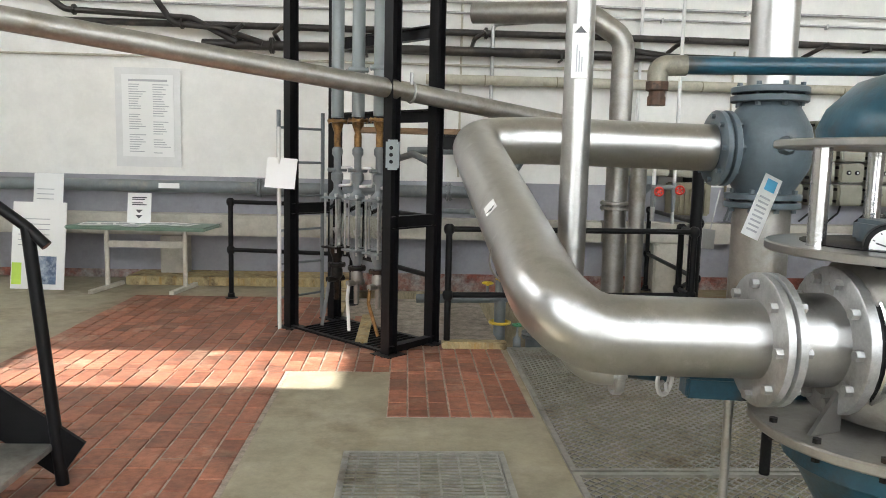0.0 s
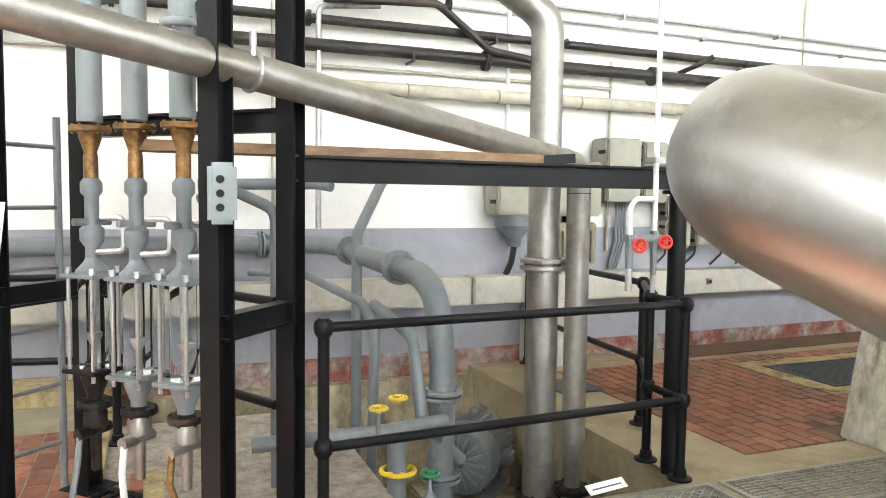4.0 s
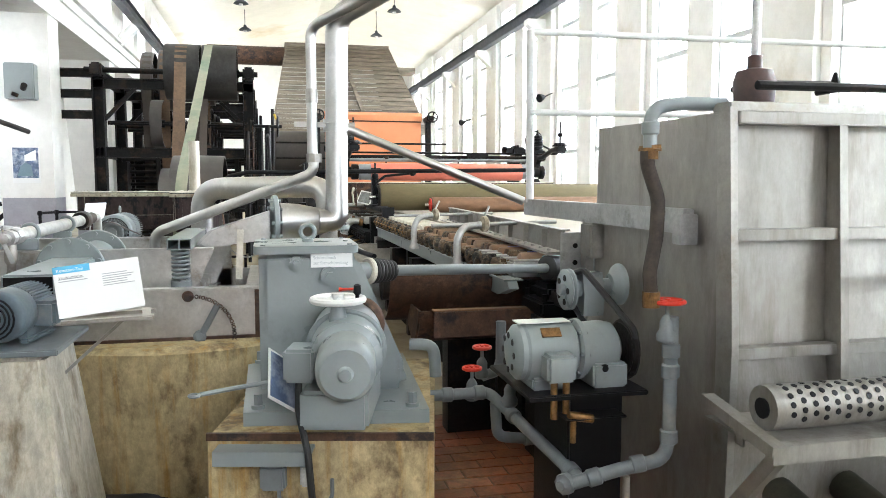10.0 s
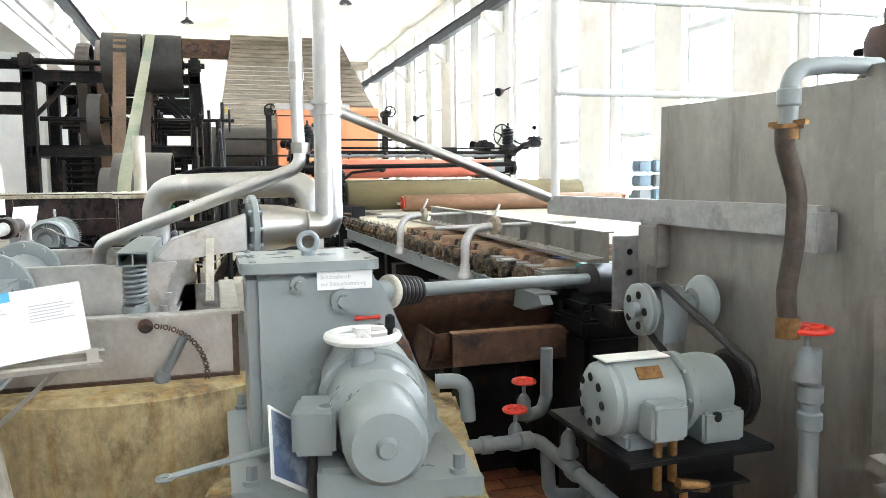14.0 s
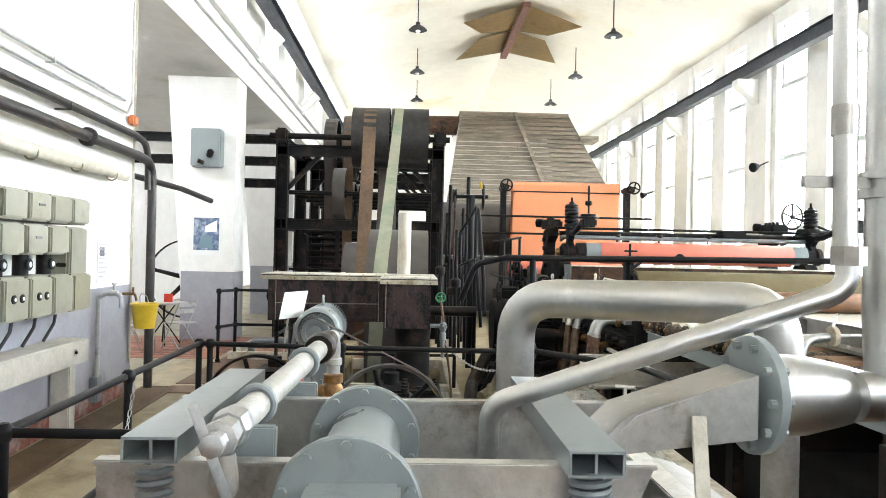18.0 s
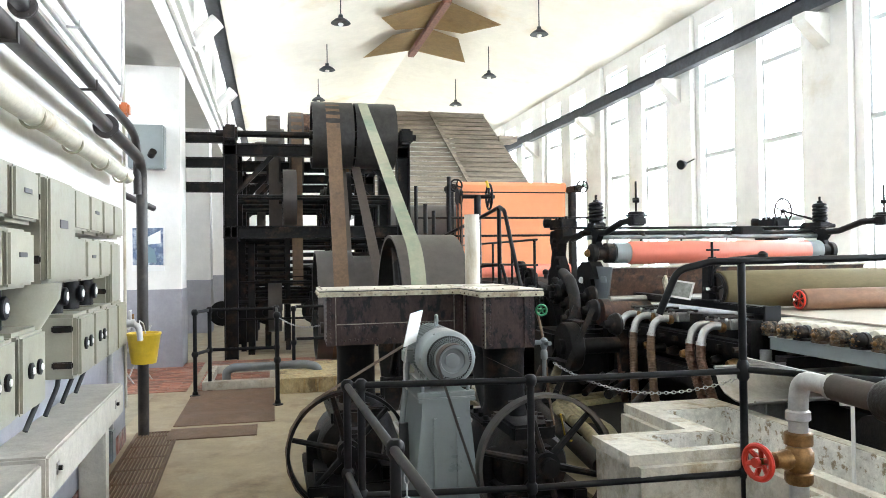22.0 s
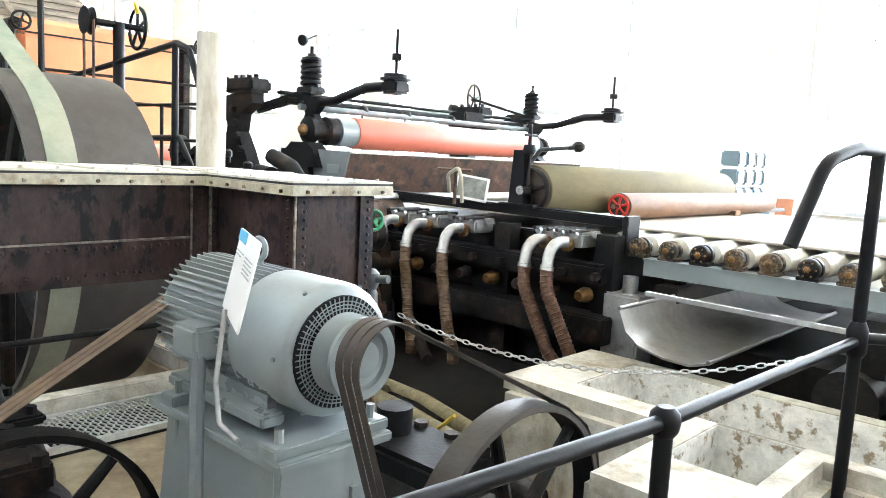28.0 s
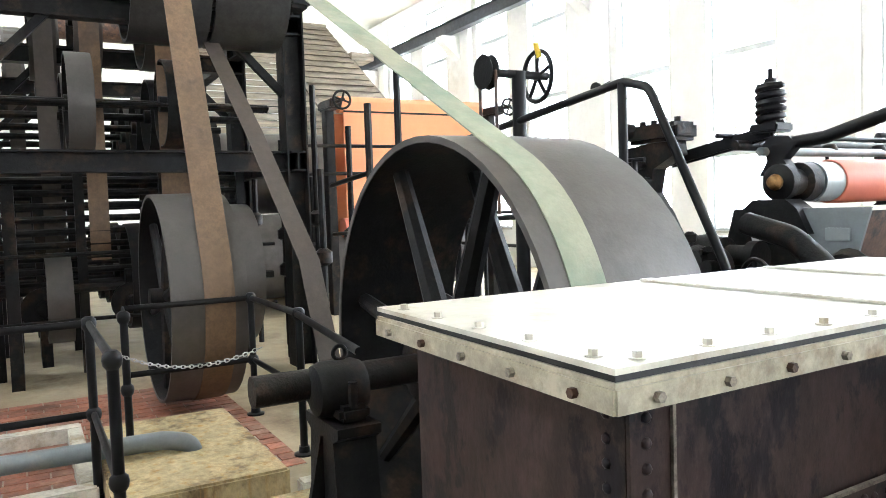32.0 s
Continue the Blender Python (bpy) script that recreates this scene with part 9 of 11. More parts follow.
for k in range(27):
    y = 7.6 - k * 0.04
    for z in (0.955, 1.065):
        if rng.random() < 0.93:
            rv.append(lathe((11.261 + (7.6 - y) * 0.022, y + rng.uniform(-0.006, 0.006), z + rng.uniform(-0.006, 0.006)), (-1, 0, 0), rivet, 7))
for k in range(11):
    z = 0.94 + k * 0.037
    for x, y in ((11.26, 7.69), (11.281, 6.52), (10.604, 6.425), (10.604, 6.075)):
        rv.append(lathe((x, y, z), (-1, 0, 0), rivet, 7))
    rv.append(lathe((10.66, 6.468, z), (0, 1, 0), rivet, 7))
    rv.append(lathe((11.245, 6.468, z), (0, 1, 0), rivet, 7))
    rv.append(lathe((11.31, 7.718, z), (0, 1, 0), rivet, 7))
tagged(part("rivets", merge(*rv), VATM, vt), kind="stuff")
for a, b in ((off[5], off[0]), (off[3], off[4]), (off[4], off[5]), (off[0], off[1])):
    d_ = Vector(b) - Vector(a)
    k = int(d_.length / 0.135)
    out_ = Vector((-d_.y, d_.x)).normalized()
    for i in range(k):
        p_ = Vector(a).lerp(Vector(b), (i + 0.5) / k)
        q_ = p_ - out_ * 0.03
        part("lid_bolt", merge(cyl((q_.x, q_.y, 1.4015), (q_.x, q_.y, 1.4035), 0.013, n=10), cyl((q_.x, q_.y, 1.4035), (q_.x, q_.y, 1.413), 0.008, n=6)), CREAM, vt)
        g_ = p_ + out_ * 0.0042
        e_ = p_ + out_ * 0.014
        part("rim_bolt", cyl((g_.x, g_.y, 1.356), (e_.x, e_.y, 1.356), 0.008, n=6), WORN if i % 3 else RUST, vt)
part("vent_pipe", cyl((11.56, 6.31, 1.4), (11.56, 6.31, 2.08), 0.072, n=24), mat("pale_vent_pipe", (0.50, 0.47, 0.40), 0.45, metal=0.3, var=0.12, scale=4, stain=(0.36, 0.31, 0.23), amt=0.3, sscale=4, stretch=(1, 1, 0.3), grime=0.12), vt)
part("vent_collar", lathe((11.56, 6.31, 1.402), (0, 0, 1), [(0.1, 0), (0.1, 0.006), (0.078, 0.012)], 20), CREAM, vt)
for x, y in ((11.81, 7.41), (10.96, 6.2)):
    lg = part("support_column", lathe((x, y, 0.3), (0, 0, 1), [(0.215, 0), (0.2, 0.03), (0.182, 0.09), (0.178, 0.2), (0.178, 0.5), (0.19, 0.6)], 30), IRON, vt)
    part("square_flange", box(x - 0.29, y - 0.29, 0.255, x + 0.29, y + 0.29, 0.3, 0.012), IRON, lg)
    parts("flange_bolt", [cyl((x + a, y + b, 0.3), (x + a, y + b, 0.335), 0.024, n=6) for a in (-0.24, -0.08, 0.08, 0.24) for b in (-0.24, 0.24)] + [cyl((x + a, y + b, 0.3), (x + a, y + b, 0.335), 0.024, n=6) for a in (-0.24, 0.24) for b in (-0.08, 0.08)], IRON, lg)
    part("base_casting", lathe((x, y, -0.75), (0, 0, 1), [(0.42, 0), (0.42, 0.45), (0.4, 0.7), (0.33, 0.9), (0.27, 1.0)], 24), IRON, lg)
part("overflow_elbow", tube([(11.35, 6.3, 0.98), (11.35, 6.3, 0.55), (11.2, 6.25, 0.25), (10.9, 6.2, 0.15)], 0.075, 0.2, 14), RUBBER, vt)
part("drain_valve", merge(lathe((10.75, 5.9, 0.78), (0, 0, 1), [(0.018, -0.16), (0.018, 0), (0.03, 0.01), (0.03, 0.07), (0.02, 0.09), (0.034, 0.12), (0.034, 0.17), (0.014, 0.19)], 12), cyl((10.75, 5.9, 0.92), (10.66, 5.88, 0.93), 0.02), cyl((10.75, 6.03, 0.93), (10.75, 5.9, 0.93), 0.02)), GREY_D, vt)
part("green_handwheel", wheel((10.72, 5.93, 1.21), (-1, 0.2, 0), 0.045, 0.009, 5, 0.014, 0.012), GREEN, vt, "green handwheel")
part("green_valve_stem", cyl((10.72, 5.93, 1.21), (10.84, 5.93, 1.21), 0.014, n=10), GREEN, vt)
part("sample_hose", tube([(10.84, 5.93, 1.2), (10.8, 5.9, 1.02), (10.78, 5.88, 0.8), (10.86, 5.82, 0.45), (10.8, 5.8, 0.2)], 0.012, 0.08, 8), HOSE_B, vt)

vt.location += V(0.14, -0.13, 0.045)

tie = thing("tie_rod", "dark steel tie rod behind the vat", "rod", (12.5, 6.2, 0.46))
part("rod", cyl((12.5, 6.95, 0.465), (12.5, 5.56, 0.465), 0.018, n=10), IRON, tie)
parts("rod_post", [cyl((12.5, 6.95, 0.0), (12.5, 6.95, 0.49), 0.022, n=10), cyl((12.5, 5.56, 0.0), (12.5, 5.56, 0.49), 0.022, n=10)], IRON, tie)

# ---- pump drive ----
ped = thing("motor_pedestal", "tapered grey steel motor pedestal with ribs", "pedestal", (10.05, 6.9, FB))
part("body", extrude([(-0.24, 0), (0.24, 0), (0.16, 0.795), (-0.16, 0.795)], (9.78, 6.9, FB), (0, 1, 0), (0, 0, 1), 0.62), GREY, ped)
part("top_plate", box(9.74, 6.7, 0.735, 10.46, 7.1, 0.765, 0.006), GREY, ped)
parts("slide_rail", [box(9.76, 6.7, 0.766, 9.84, 7.1, 0.8, 0.005), box(10.3, 6.7, 0.766, 10.38, 7.1, 0.8, 0.005)], GREY, ped)
for y in (6.74, 7.06):
    for x in (9.8, 10.34):
        part("jack_bolt", cyl((x, y, 0.62), (x, y, 0.84), 0.013, n=8), GREY, ped)
    part("rib", beam((9.77, y * 0.5 + 3.45, 0.02), (9.77, y * 0.5 + 3.45, 0.62), 0.015, 0.02), GREY, ped)
mo = motor("vat_motor", "large grey finned motor with a grooved sheave", (10.1, 6.88, 0.8), (-1, 0.0, 0), (9.79, 6.87, 1.02), 0.19, 0.74, GREY, fins=52, box_side=-1)
part("sheave", lathe((9.785, 6.87, 1.02), (-1, 0, 0), [(0.06, 0), (0.1, 0.005), (0.115, 0.01), (0.098, 0.022), (0.115, 0.034), (0.098, 0.046), (0.115, 0.058), (0.098, 0.07), (0.115, 0.082), (0.115, 0.095), (0.085, 0.098), (0.08, 0.085), (0.05, 0.08), (0.05, 0.1), (0.02, 0.105)], 32), GREY, mo)
eg = part("end_grille", lathe((9.792, 6.87, 1.02), (-1, 0, 0), [(0.16, 0), (0.158, 0.006), (0.06, 0.007)], 32), BLACK, mo)
for k in range(60):
    a = radians(k * 6)
    part("grille_bar", beam((9.782, 6.87 + 0.11 * math.cos(a), 1.02 + 0.11 * math.sin(a)), (9.782, 6.87 + 0.157 * math.cos(a), 1.02 + 0.157 * math.sin(a)), 0.0025, 0.003), GREY, eg)
parts("grille_ring", [ring((9.782, 6.87, 1.02), (-1, 0, 0), r, 0.0018, 28, 5) for r in (0.124, 0.134, 0.144)], GREY, eg)
parts("cover_screw", around((9.83, 6.87, 1.02), (-1, 0, 0), 0.193, 6, lambda q, o: cyl(q - o * 0.004, q + o * 0.005, 0.007, n=8)), GREY_D, mo)
part("power_cable", tube([(10.15, 7.1, 0.98), (10.12, 7.12, 0.8), (10.05, 7.16, 0.55), (10.0, 7.15, FB)], 0.022, 0.1, 8), GREY_D, mo)
part("cable_boot", cyl((10.03, 7.155, 0.55), (10.01, 7.15, 0.25), 0.035, n=10), RUBBER, mo)
s3 = board("information_board", "white board with blue heading beside the motor", (10.12, 7.04, 1.11), 155, -13, 0.35, 0.235, lines=5)
part("bent_rod", tube([(9.96, 7.13, 1.14), (9.95, 7.16, 0.95), (9.93, 7.16, 0.84), (9.84, 7.16, 0.82)], 0.007, 0.02, 8), GALV, s3)


def flat_wheel(name, label, c, axis, R, width, material, spokes=6, rim=0.03, curved=0.0, base=None, hub=0.09, face_mat=None, double=False):
    """A cast belt wheel with a flat rim, arms and hub; c is its middle."""
    ax = Vector(axis).normalized()
    c = Vector(c)
    t = thing(name, label, "pulley", base or (c.x, c.y, c.z - R))
    bm = bmesh.new()
    n = 56
    rows = []
    for r, h in ((R, -width / 2), (R * 1.004, 0), (R, width / 2), (R - rim, width / 2), (R - rim, -width / 2)):
        rows.append([bm.verts.new((r * math.cos(2 * math.pi * i / n), r * math.sin(2 * math.pi * i / n), h)) for i in range(n)])
    for j in range(5):
        a, b = rows[j], rows[(j + 1) % 5]
        for i in range(n):
            bm.faces.new((a[i], a[(i + 1) % n], b[(i + 1) % n], b[i]))
    bm.transform(Matrix.Translation(c) @ axis_frame(ax))
    bmesh.ops.recalc_face_normals(bm, faces=bm.faces[:])
    part("rim", bm, face_mat or material, t)
    # black inner skin that paints in the shade inside the rim
    lining = bmesh.new()
    la, lb = [[lining.verts.new(((R - rim - 0.003) * math.cos(2 * math.pi * i / n), (R - rim - 0.003) * math.sin(2 * math.pi * i / n), h)) for i in range(n)] for h in (-width / 2 + 0.004, width / 2 - 0.004)]
    for i in range(n):
        lining.faces.new((la[i], lb[i], lb[(i + 1) % n], la[(i + 1) % n]))
    lining.transform(Matrix.Translation(c) @ axis_frame(ax))
    part("rim_inside", lining, IRON, t)
    part("hub", cyl(c - ax * width * 0.55, c + ax * width * 0.55, hub, n=18), material, t)
    for sgn in ((-0.3, 0.3) if double else (0,)):
        cc = c + ax * width * sgn
        for q in around(cc, ax, R - rim * 1.2, spokes, lambda q, o: (q, o), 0.25):
            part("arm", tube([cc + q[1] * hub * 0.8, cc + q[1] * R * 0.5, q[0]], R * 0.062, 0, 8, R * 0.042), material, t)
    return t


wr = flat_wheel("pump_pulley", "black spoked pump belt wheel", (9.62, 6.25, 0.3), (1, 0, 0), 0.48, 0.1, IRON, 6, 0.022, face_mat=DRUM)
wl = flat_wheel("pump_pulley", "black spoked pump belt wheel", (10.5, 7.5, 0.26), (1, 0, 0), 0.46, 0.1, IRON, 6, 0.022)
part("axle", cyl((9.5, 6.25, 0.3), (10.6, 6.25, 0.3), 0.06), IRON, wr)
part("axle", cyl((10.4, 7.5, 0.26), (11.3, 7.5, 0.26), 0.06), IRON, wl)
def belt_loop(name, label, c0, r0, c1, r1, x, w, material, t):
    """A flat belt round two wheels in a plane of constant x (cy, cz)."""
    a, b = Vector(c0), Vector(c1)
    d = (b - a)
    ang = math.atan2(d.y, d.x)
    k = math.acos((r0 - r1) / d.length)
    pts = []
    for i in range(13):
        f = ang + k + (2 * math.pi - 2 * k) * i / 12
        pts.append((a.x + r0 * math.cos(f), a.y + r0 * math.sin(f)))
    for i in range(13):
        f = ang - k + 2 * k * i / 12
        pts.append((b.x + r1 * math.cos(f), b.y + r1 * math.sin(f)))
    bm = bmesh.new()
    n = len(pts)
    mid_ = Vector((sum(p[0] for p in pts) / n, sum(p[1] for p in pts) / n))
    rows = []
    for s, g in ((-w / 2, 0), (w / 2, 0), (w / 2, 0.008), (-w / 2, 0.008)):
        rows.append([bm.verts.new((x + s, p[0] + (p[0] - mid_.x) * g, p[1] + (p[1] - mid_.y) * g)) for p in pts])
    for j in range(4):
        for i in range(n):
            bm.faces.new((rows[j][i], rows[j][(i + 1) % n], rows[(j + 1) % 4][(i + 1) % n], rows[(j + 1) % 4][i]))
    bmesh.ops.recalc_face_normals(bm, faces=bm.faces[:])
    return part(name, bm, material, t, label)


for j in range(3):
    belt_loop("v_belt", "dark rubber drive belt" if j == 0 else "", (6.25, 0.3), 0.487, (6.88, 1.03), 0.112, 9.58 + j * 0.032, 0.027, BELT_D, wr)
    belt_loop("v_belt", "worn brown drive belt" if j == 0 else "", (7.5, 0.26), 0.467, (6.88, 1.03), 0.1, 10.46 + j * 0.034, 0.03, BELT, wl)
for i, (x, y) in enumerate(((10.1, 6.25), (11.0, 7.45))):
    pb_ = thing("vacuum_pump", "dark oily rotary pump casing", "pump", (x, y, -0.8), "pumps under the vat")
    part("casing", lathe((x - 0.3, y, 0.22), (1, 0, 0), [(0.14, 0), (0.24, 0.03), (0.27, 0.1), (0.27, 0.5), (0.24, 0.56), (0.14, 0.6)], 24), DIRTY, pb_)
    part("bearing", box(x - 0.46, y - 0.1, 0.1, x - 0.3, y + 0.1, 0.4, 0.03), DIRTY, pb_)
    part("branch_elbow", tube([(x - 0.1, y + 0.14, 0.3), (x - 0.1, y + 0.3, 0.3), (x - 0.1, y + 0.3, -0.1)], 0.05, 0.1, 12), IRON, pb_)
    part("foundation", box(x - 0.4, y - 0.2, -0.8, x + 0.4, y + 0.2, -0.04), IRON, pb_)
    part("bed_frame", merge(box(x - 0.55, y - 0.36, FB, x + 0.5, y + 0.36, 0.02, 0.01), box(x - 0.5, y - 0.3, 0.02, x + 0.45, y - 0.2, 0.12, 0.01), box(x - 0.5, y + 0.2, 0.02, x + 0.45, y + 0.3, 0.12, 0.01)), IRON, pb_)
    part("valve_chest", merge(box(x - 0.28, y - 0.16, 0.4, x + 0.28, y + 0.16, 0.52, 0.02), cyl((x + 0.1, y, 0.52), (x + 0.1, y, 0.62), 0.07, n=16)), IRON, pb_)
    for k in range(4):
        part("casing_bolt", cyl((x - 0.25 + k * 0.16, y - 0.12, 0.46), (x - 0.25 + k * 0.16, y - 0.12, 0.54), 0.03, n=6), DIRTY, pb_)
for k, (a, b) in enumerate((((9.9, 5.7, 0.16), (12.4, 5.35, 0.16)), ((10.2, 5.5, 0.12), (12.6, 5.1, 0.14)), ((10.5, 5.25, 0.1), (12.8, 4.95, 0.12)))):
    pipe_run("floor_hose", "thick khaki suction hose on the floor" if k else "dark suction pipe lying on the floor", [a, (11.2, (a[1] + b[1]) / 2 - 0.06, 0.1), b, (b[0] + 0.1, b[1] - 0.2, 0.5)], 0.075 if k == 0 else 0.06, DIRTY if k == 0 else HOSE_K, 0.4, category="hose")
for a, b, c in (((12.745, 4.2), (12.49, 4.97), (12.1, 5.19)), ((12.56, 4.24), (12.33, 4.98), (12.0, 5.1)), ((12.4, 4.28), (12.15, 5.0), (11.85, 5.02))):
    pipe_run("suction_hose", "thick khaki suction hose bent round on the floor", [(a[0], a[1], 0.12), (b[0] + 0.1, b[1] - 0.18, 0.12), (b[0] - 0.04, b[1] + 0.08, 0.12), (c[0] - 0.4, c[1] + 0.12, 0.12)], 0.055, HOSE_K, 0.22, category="hose")
pipe_run("floor_wire", "thin yellow cable across the pump", [(10.2, 5.9, 0.5), (10.6, 5.7, 0.2), (10.9, 5.3, 0.05), (11.4, 5.2, 0.02)], 0.008, YEL, 0.1, category="cable")

# ---- concrete basins ----
def basin(bounds, cuts, wells, z):
    """An open basin: its outline is the bounds less the cuts; a narrower rim stands on its wall."""
    x0, y0, x1, y1 = bounds
    grow = lambda r, d: (r[0] - d, r[1] - d, r[2] + d, r[3] + d)
    t = thing("concrete_basin", "whitewashed open concrete basin with flaking paint", "basin", ((x0 + x1) / 2, (y0 + y1) / 2, FB))
    part("wall", slab(x0, y0, x1, y1, z - 0.07, FB, cuts + wells), CONC_W, t)
    part("rim", slab(x0 + 0.05, y0 + 0.05, x1 - 0.05, y1 - 0.05, z, z - 0.07, [grow(c, 0.05) for c in cuts] + wells), CONC_W, t)
    for w in wells:
        part("lining", slab(w[0] - 0.002, w[1] - 0.002, w[2] + 0.002, w[3] + 0.002, z - 0.006, FB, [grow(w, -0.006)]), WASH, t)
        part("bottom", box(w[0] + 0.007, w[1] + 0.007, FB, w[2] - 0.007, w[3] - 0.007, FB + 0.05), WASH, t)
    return t


basin((7.3, 4.38, 10.27, 5.74), [(9.56, 5.3, 10.4, 5.9), (7.1, 5.22, 8.92, 5.9)], [(7.44, 4.52, 10.13, 5.08), (9.06, 5.081, 9.42, 5.6)], 0.5)
bs = thing("sink_frame", "white-edged steel sink beside the basin", "sink", (7.8, 5.5, 0.2))
part("rim", slab(7.36, 5.25, 8.16, 5.72, 0.45, 0.425, [(7.4, 5.29, 8.12, 5.68)]), CONC_W, bs)
part("tub", slab(7.38, 5.27, 8.14, 5.7, 0.424, FB, [(7.42, 5.31, 8.1, 5.66)]), STEEL_D, bs)
tv = thing("t_handle", "slim grey valve key with a cross handle", "valve key", (8.74, 4.56, 0.0))
part("stem", cyl((8.74, 4.56, FB + 0.05), (8.74, 4.56, 0.77), 0.012, n=8), WPIPE, tv)
part("grip", cyl((8.7, 4.5, 0.775), (8.78, 4.62, 0.775), 0.012, n=8), WPIPE, tv)

# ---- railings of the walkway ----
railing("walk_railing", "black tubular railing along the walkway", [(6.35, 6.72), (6.35, 7.58), (9.09, 7.64)], FB, (1.05, 0.55), posts=[(6.35, 7.58), (7.62, 7.6), (9.09, 7.64)], r=0.0195)
railing("walk_railing", "black tubular railing before the pump drive", [(9.09, 7.64), (8.96, 6.58), (8.9, 5.21)], FB, (1.05, 0.42), posts=[(9.09, 7.56), (8.96, 6.58), (8.9, 5.21)], r=0.0195)
hr = thing("bridge_rail", "tall black handrail over the wire bridge", "railing", (8.9, 5.21, FB))
part("post", cyl((8.9, 5.21, FB), (8.9, 5.21, 1.66), 0.024, n=12), BLACK, hr)
part("top_rail", tube([(9.0, 5.72, 1.35), (8.95, 5.62, 1.62), (8.92, 5.4, 1.67), (8.9, 5.21, 1.67), (8.7, 2.5, 1.7)], 0.023, 0.12, 12), BLACK, hr)
part("low_rail", tube([(8.9, 5.21, 1.0), (8.3, 4.6, 0.98), (7.2, 4.35, 0.95)], 0.021, 0.05, 10), BLACK, hr)
part("collar", lathe((8.9, 5.21, 0.93), (0, 0, 1), [(0.026, 0), (0.038, 0.02), (0.038, 0.1), (0.026, 0.13)], 12), BLACK, hr)
def chain(name, label, a, b, sag, material=GALV):
    t = thing(name, label, "chain", a)
    a, b = Vector(a), Vector(b)
    n = int((b - a).length / 0.034)
    out = []
    pts = [a.lerp(b, i / n) - V(0, 0, sag * 4 * (i / n) * (1 - i / n)) for i in range(n + 1)]
    for i, (p, q) in enumerate(zip(pts, pts[1:])):
        d = (q - p).normalized()
        side = d.cross(V(0, 0, 1)).normalized()
        up = side.cross(d)
        w = side if i % 2 else up
        c = (p + q) / 2
        loop = [c + d * (0.022 * math.cos(f)) + w * (0.0095 * math.sin(f)) for f in [2 * math.pi * k / 8 for k in range(9)]]
        out.append(tube(loop, 0.003, 0, 5))
    for k, link in enumerate(out):
        part("link", link, material, t)
    return t


chain("barrier_chain", "steel chain hanging between barrier posts", (10.72, 5.75, 0.82), (8.92, 5.2, 0.95), 0.17)
chain("barrier_chain", "steel chain hanging from the railing", (7.6, 7.56, 0.95), (7.4, 7.6, 0.35), 0.05)
chain("barrier_chain", "steel chain across the drive gap", (15.75, 8.0, 0.92), (14.5, 7.25, 0.96), 0.14)

# ---- great drive wheel and belts ----
bw = flat_wheel("great_pulley", "huge dark flat-rimmed drive wheel in a pit", (13.78, 6.28, 0.9), (0, 1, 0), 1.1, 0.78, IRON, 7, 0.03, base=(13.78, 6.28, -0.2), hub=0.16, face_mat=DRUM, double=True)
part("axle", cyl((13.78, 5.2, 0.9), (13.78, 7.5, 0.9), 0.07), DIRTY, bw)
bg = thing("bearing_block", "black pillow block bearing on a cast stand", "bearing", (13.72, 7.1, FB))
part("stand", extrude([(-0.36, 0), (0.36, 0), (0.36, 0.05), (0.24, 0.07), (0.17, 0.2), (0.14, 0.5), (0.2, 0.53), (0.2, 0.57), (-0.2, 0.57), (-0.2, 0.53), (-0.14, 0.5), (-0.17, 0.2), (-0.24, 0.07), (-0.36, 0.05)], (13.72, 7.22, 0.18), (1, 0, 0), (0, 0, 1), 0.2), IRON, bg)
part("stand_rib", extrude([(0, 0), (0.12, 0), (0.03, 0.45), (0, 0.45)], (13.735, 7.2, 0.23), (0, 1, 0), (0, 0, 1), -0.03), IRON, bg)
part("housing", lathe((13.72, 7.26, 0.88), (0, -1, 0), [(0.07, 0), (0.11, 0.015), (0.125, 0.05), (0.125, 0.2), (0.11, 0.235), (0.07, 0.25)], 24), IRON, bg)
part("bearing_cap", box(13.55, 7.05, 0.76, 13.89, 7.19, 0.83, 0.02), IRON, bg)
parts("cap_bolt", [cyl((x, 7.12, 0.82), (x, 7.12, 0.93), 0.022, n=8) for x in (13.58, 13.86)], IRON, bg)
part("eye", ring((13.72, 7.12, 1.035), (1, 0, 0), 0.03, 0.01), IRON, bg)
parts("foot_bolt", [cyl((x, 7.14, 0.225), (x, 7.14, 0.28), 0.025, n=6) for x in (13.42, 14.02)], IRON, bg)
part("base_slab", box(13.32, 6.93, FB, 14.45, 7.28, 0.18, 0.02), CONC_Y, bg)
struct("wheel_pit_kerb", merge(box(12.1, 5.5, FB, 14.9, 5.62, 0.08, 0.01), box(12.1, 6.97, FB, 13.05, 7.09, 0.08, 0.01), box(12.62, 5.62, FB, 12.76, 6.97, 0.08, 0.01), box(14.78, 5.62, FB, 14.9, 6.97, 0.08, 0.01)), CONC_W, "concrete kerb round the wheel pit", "kerb")
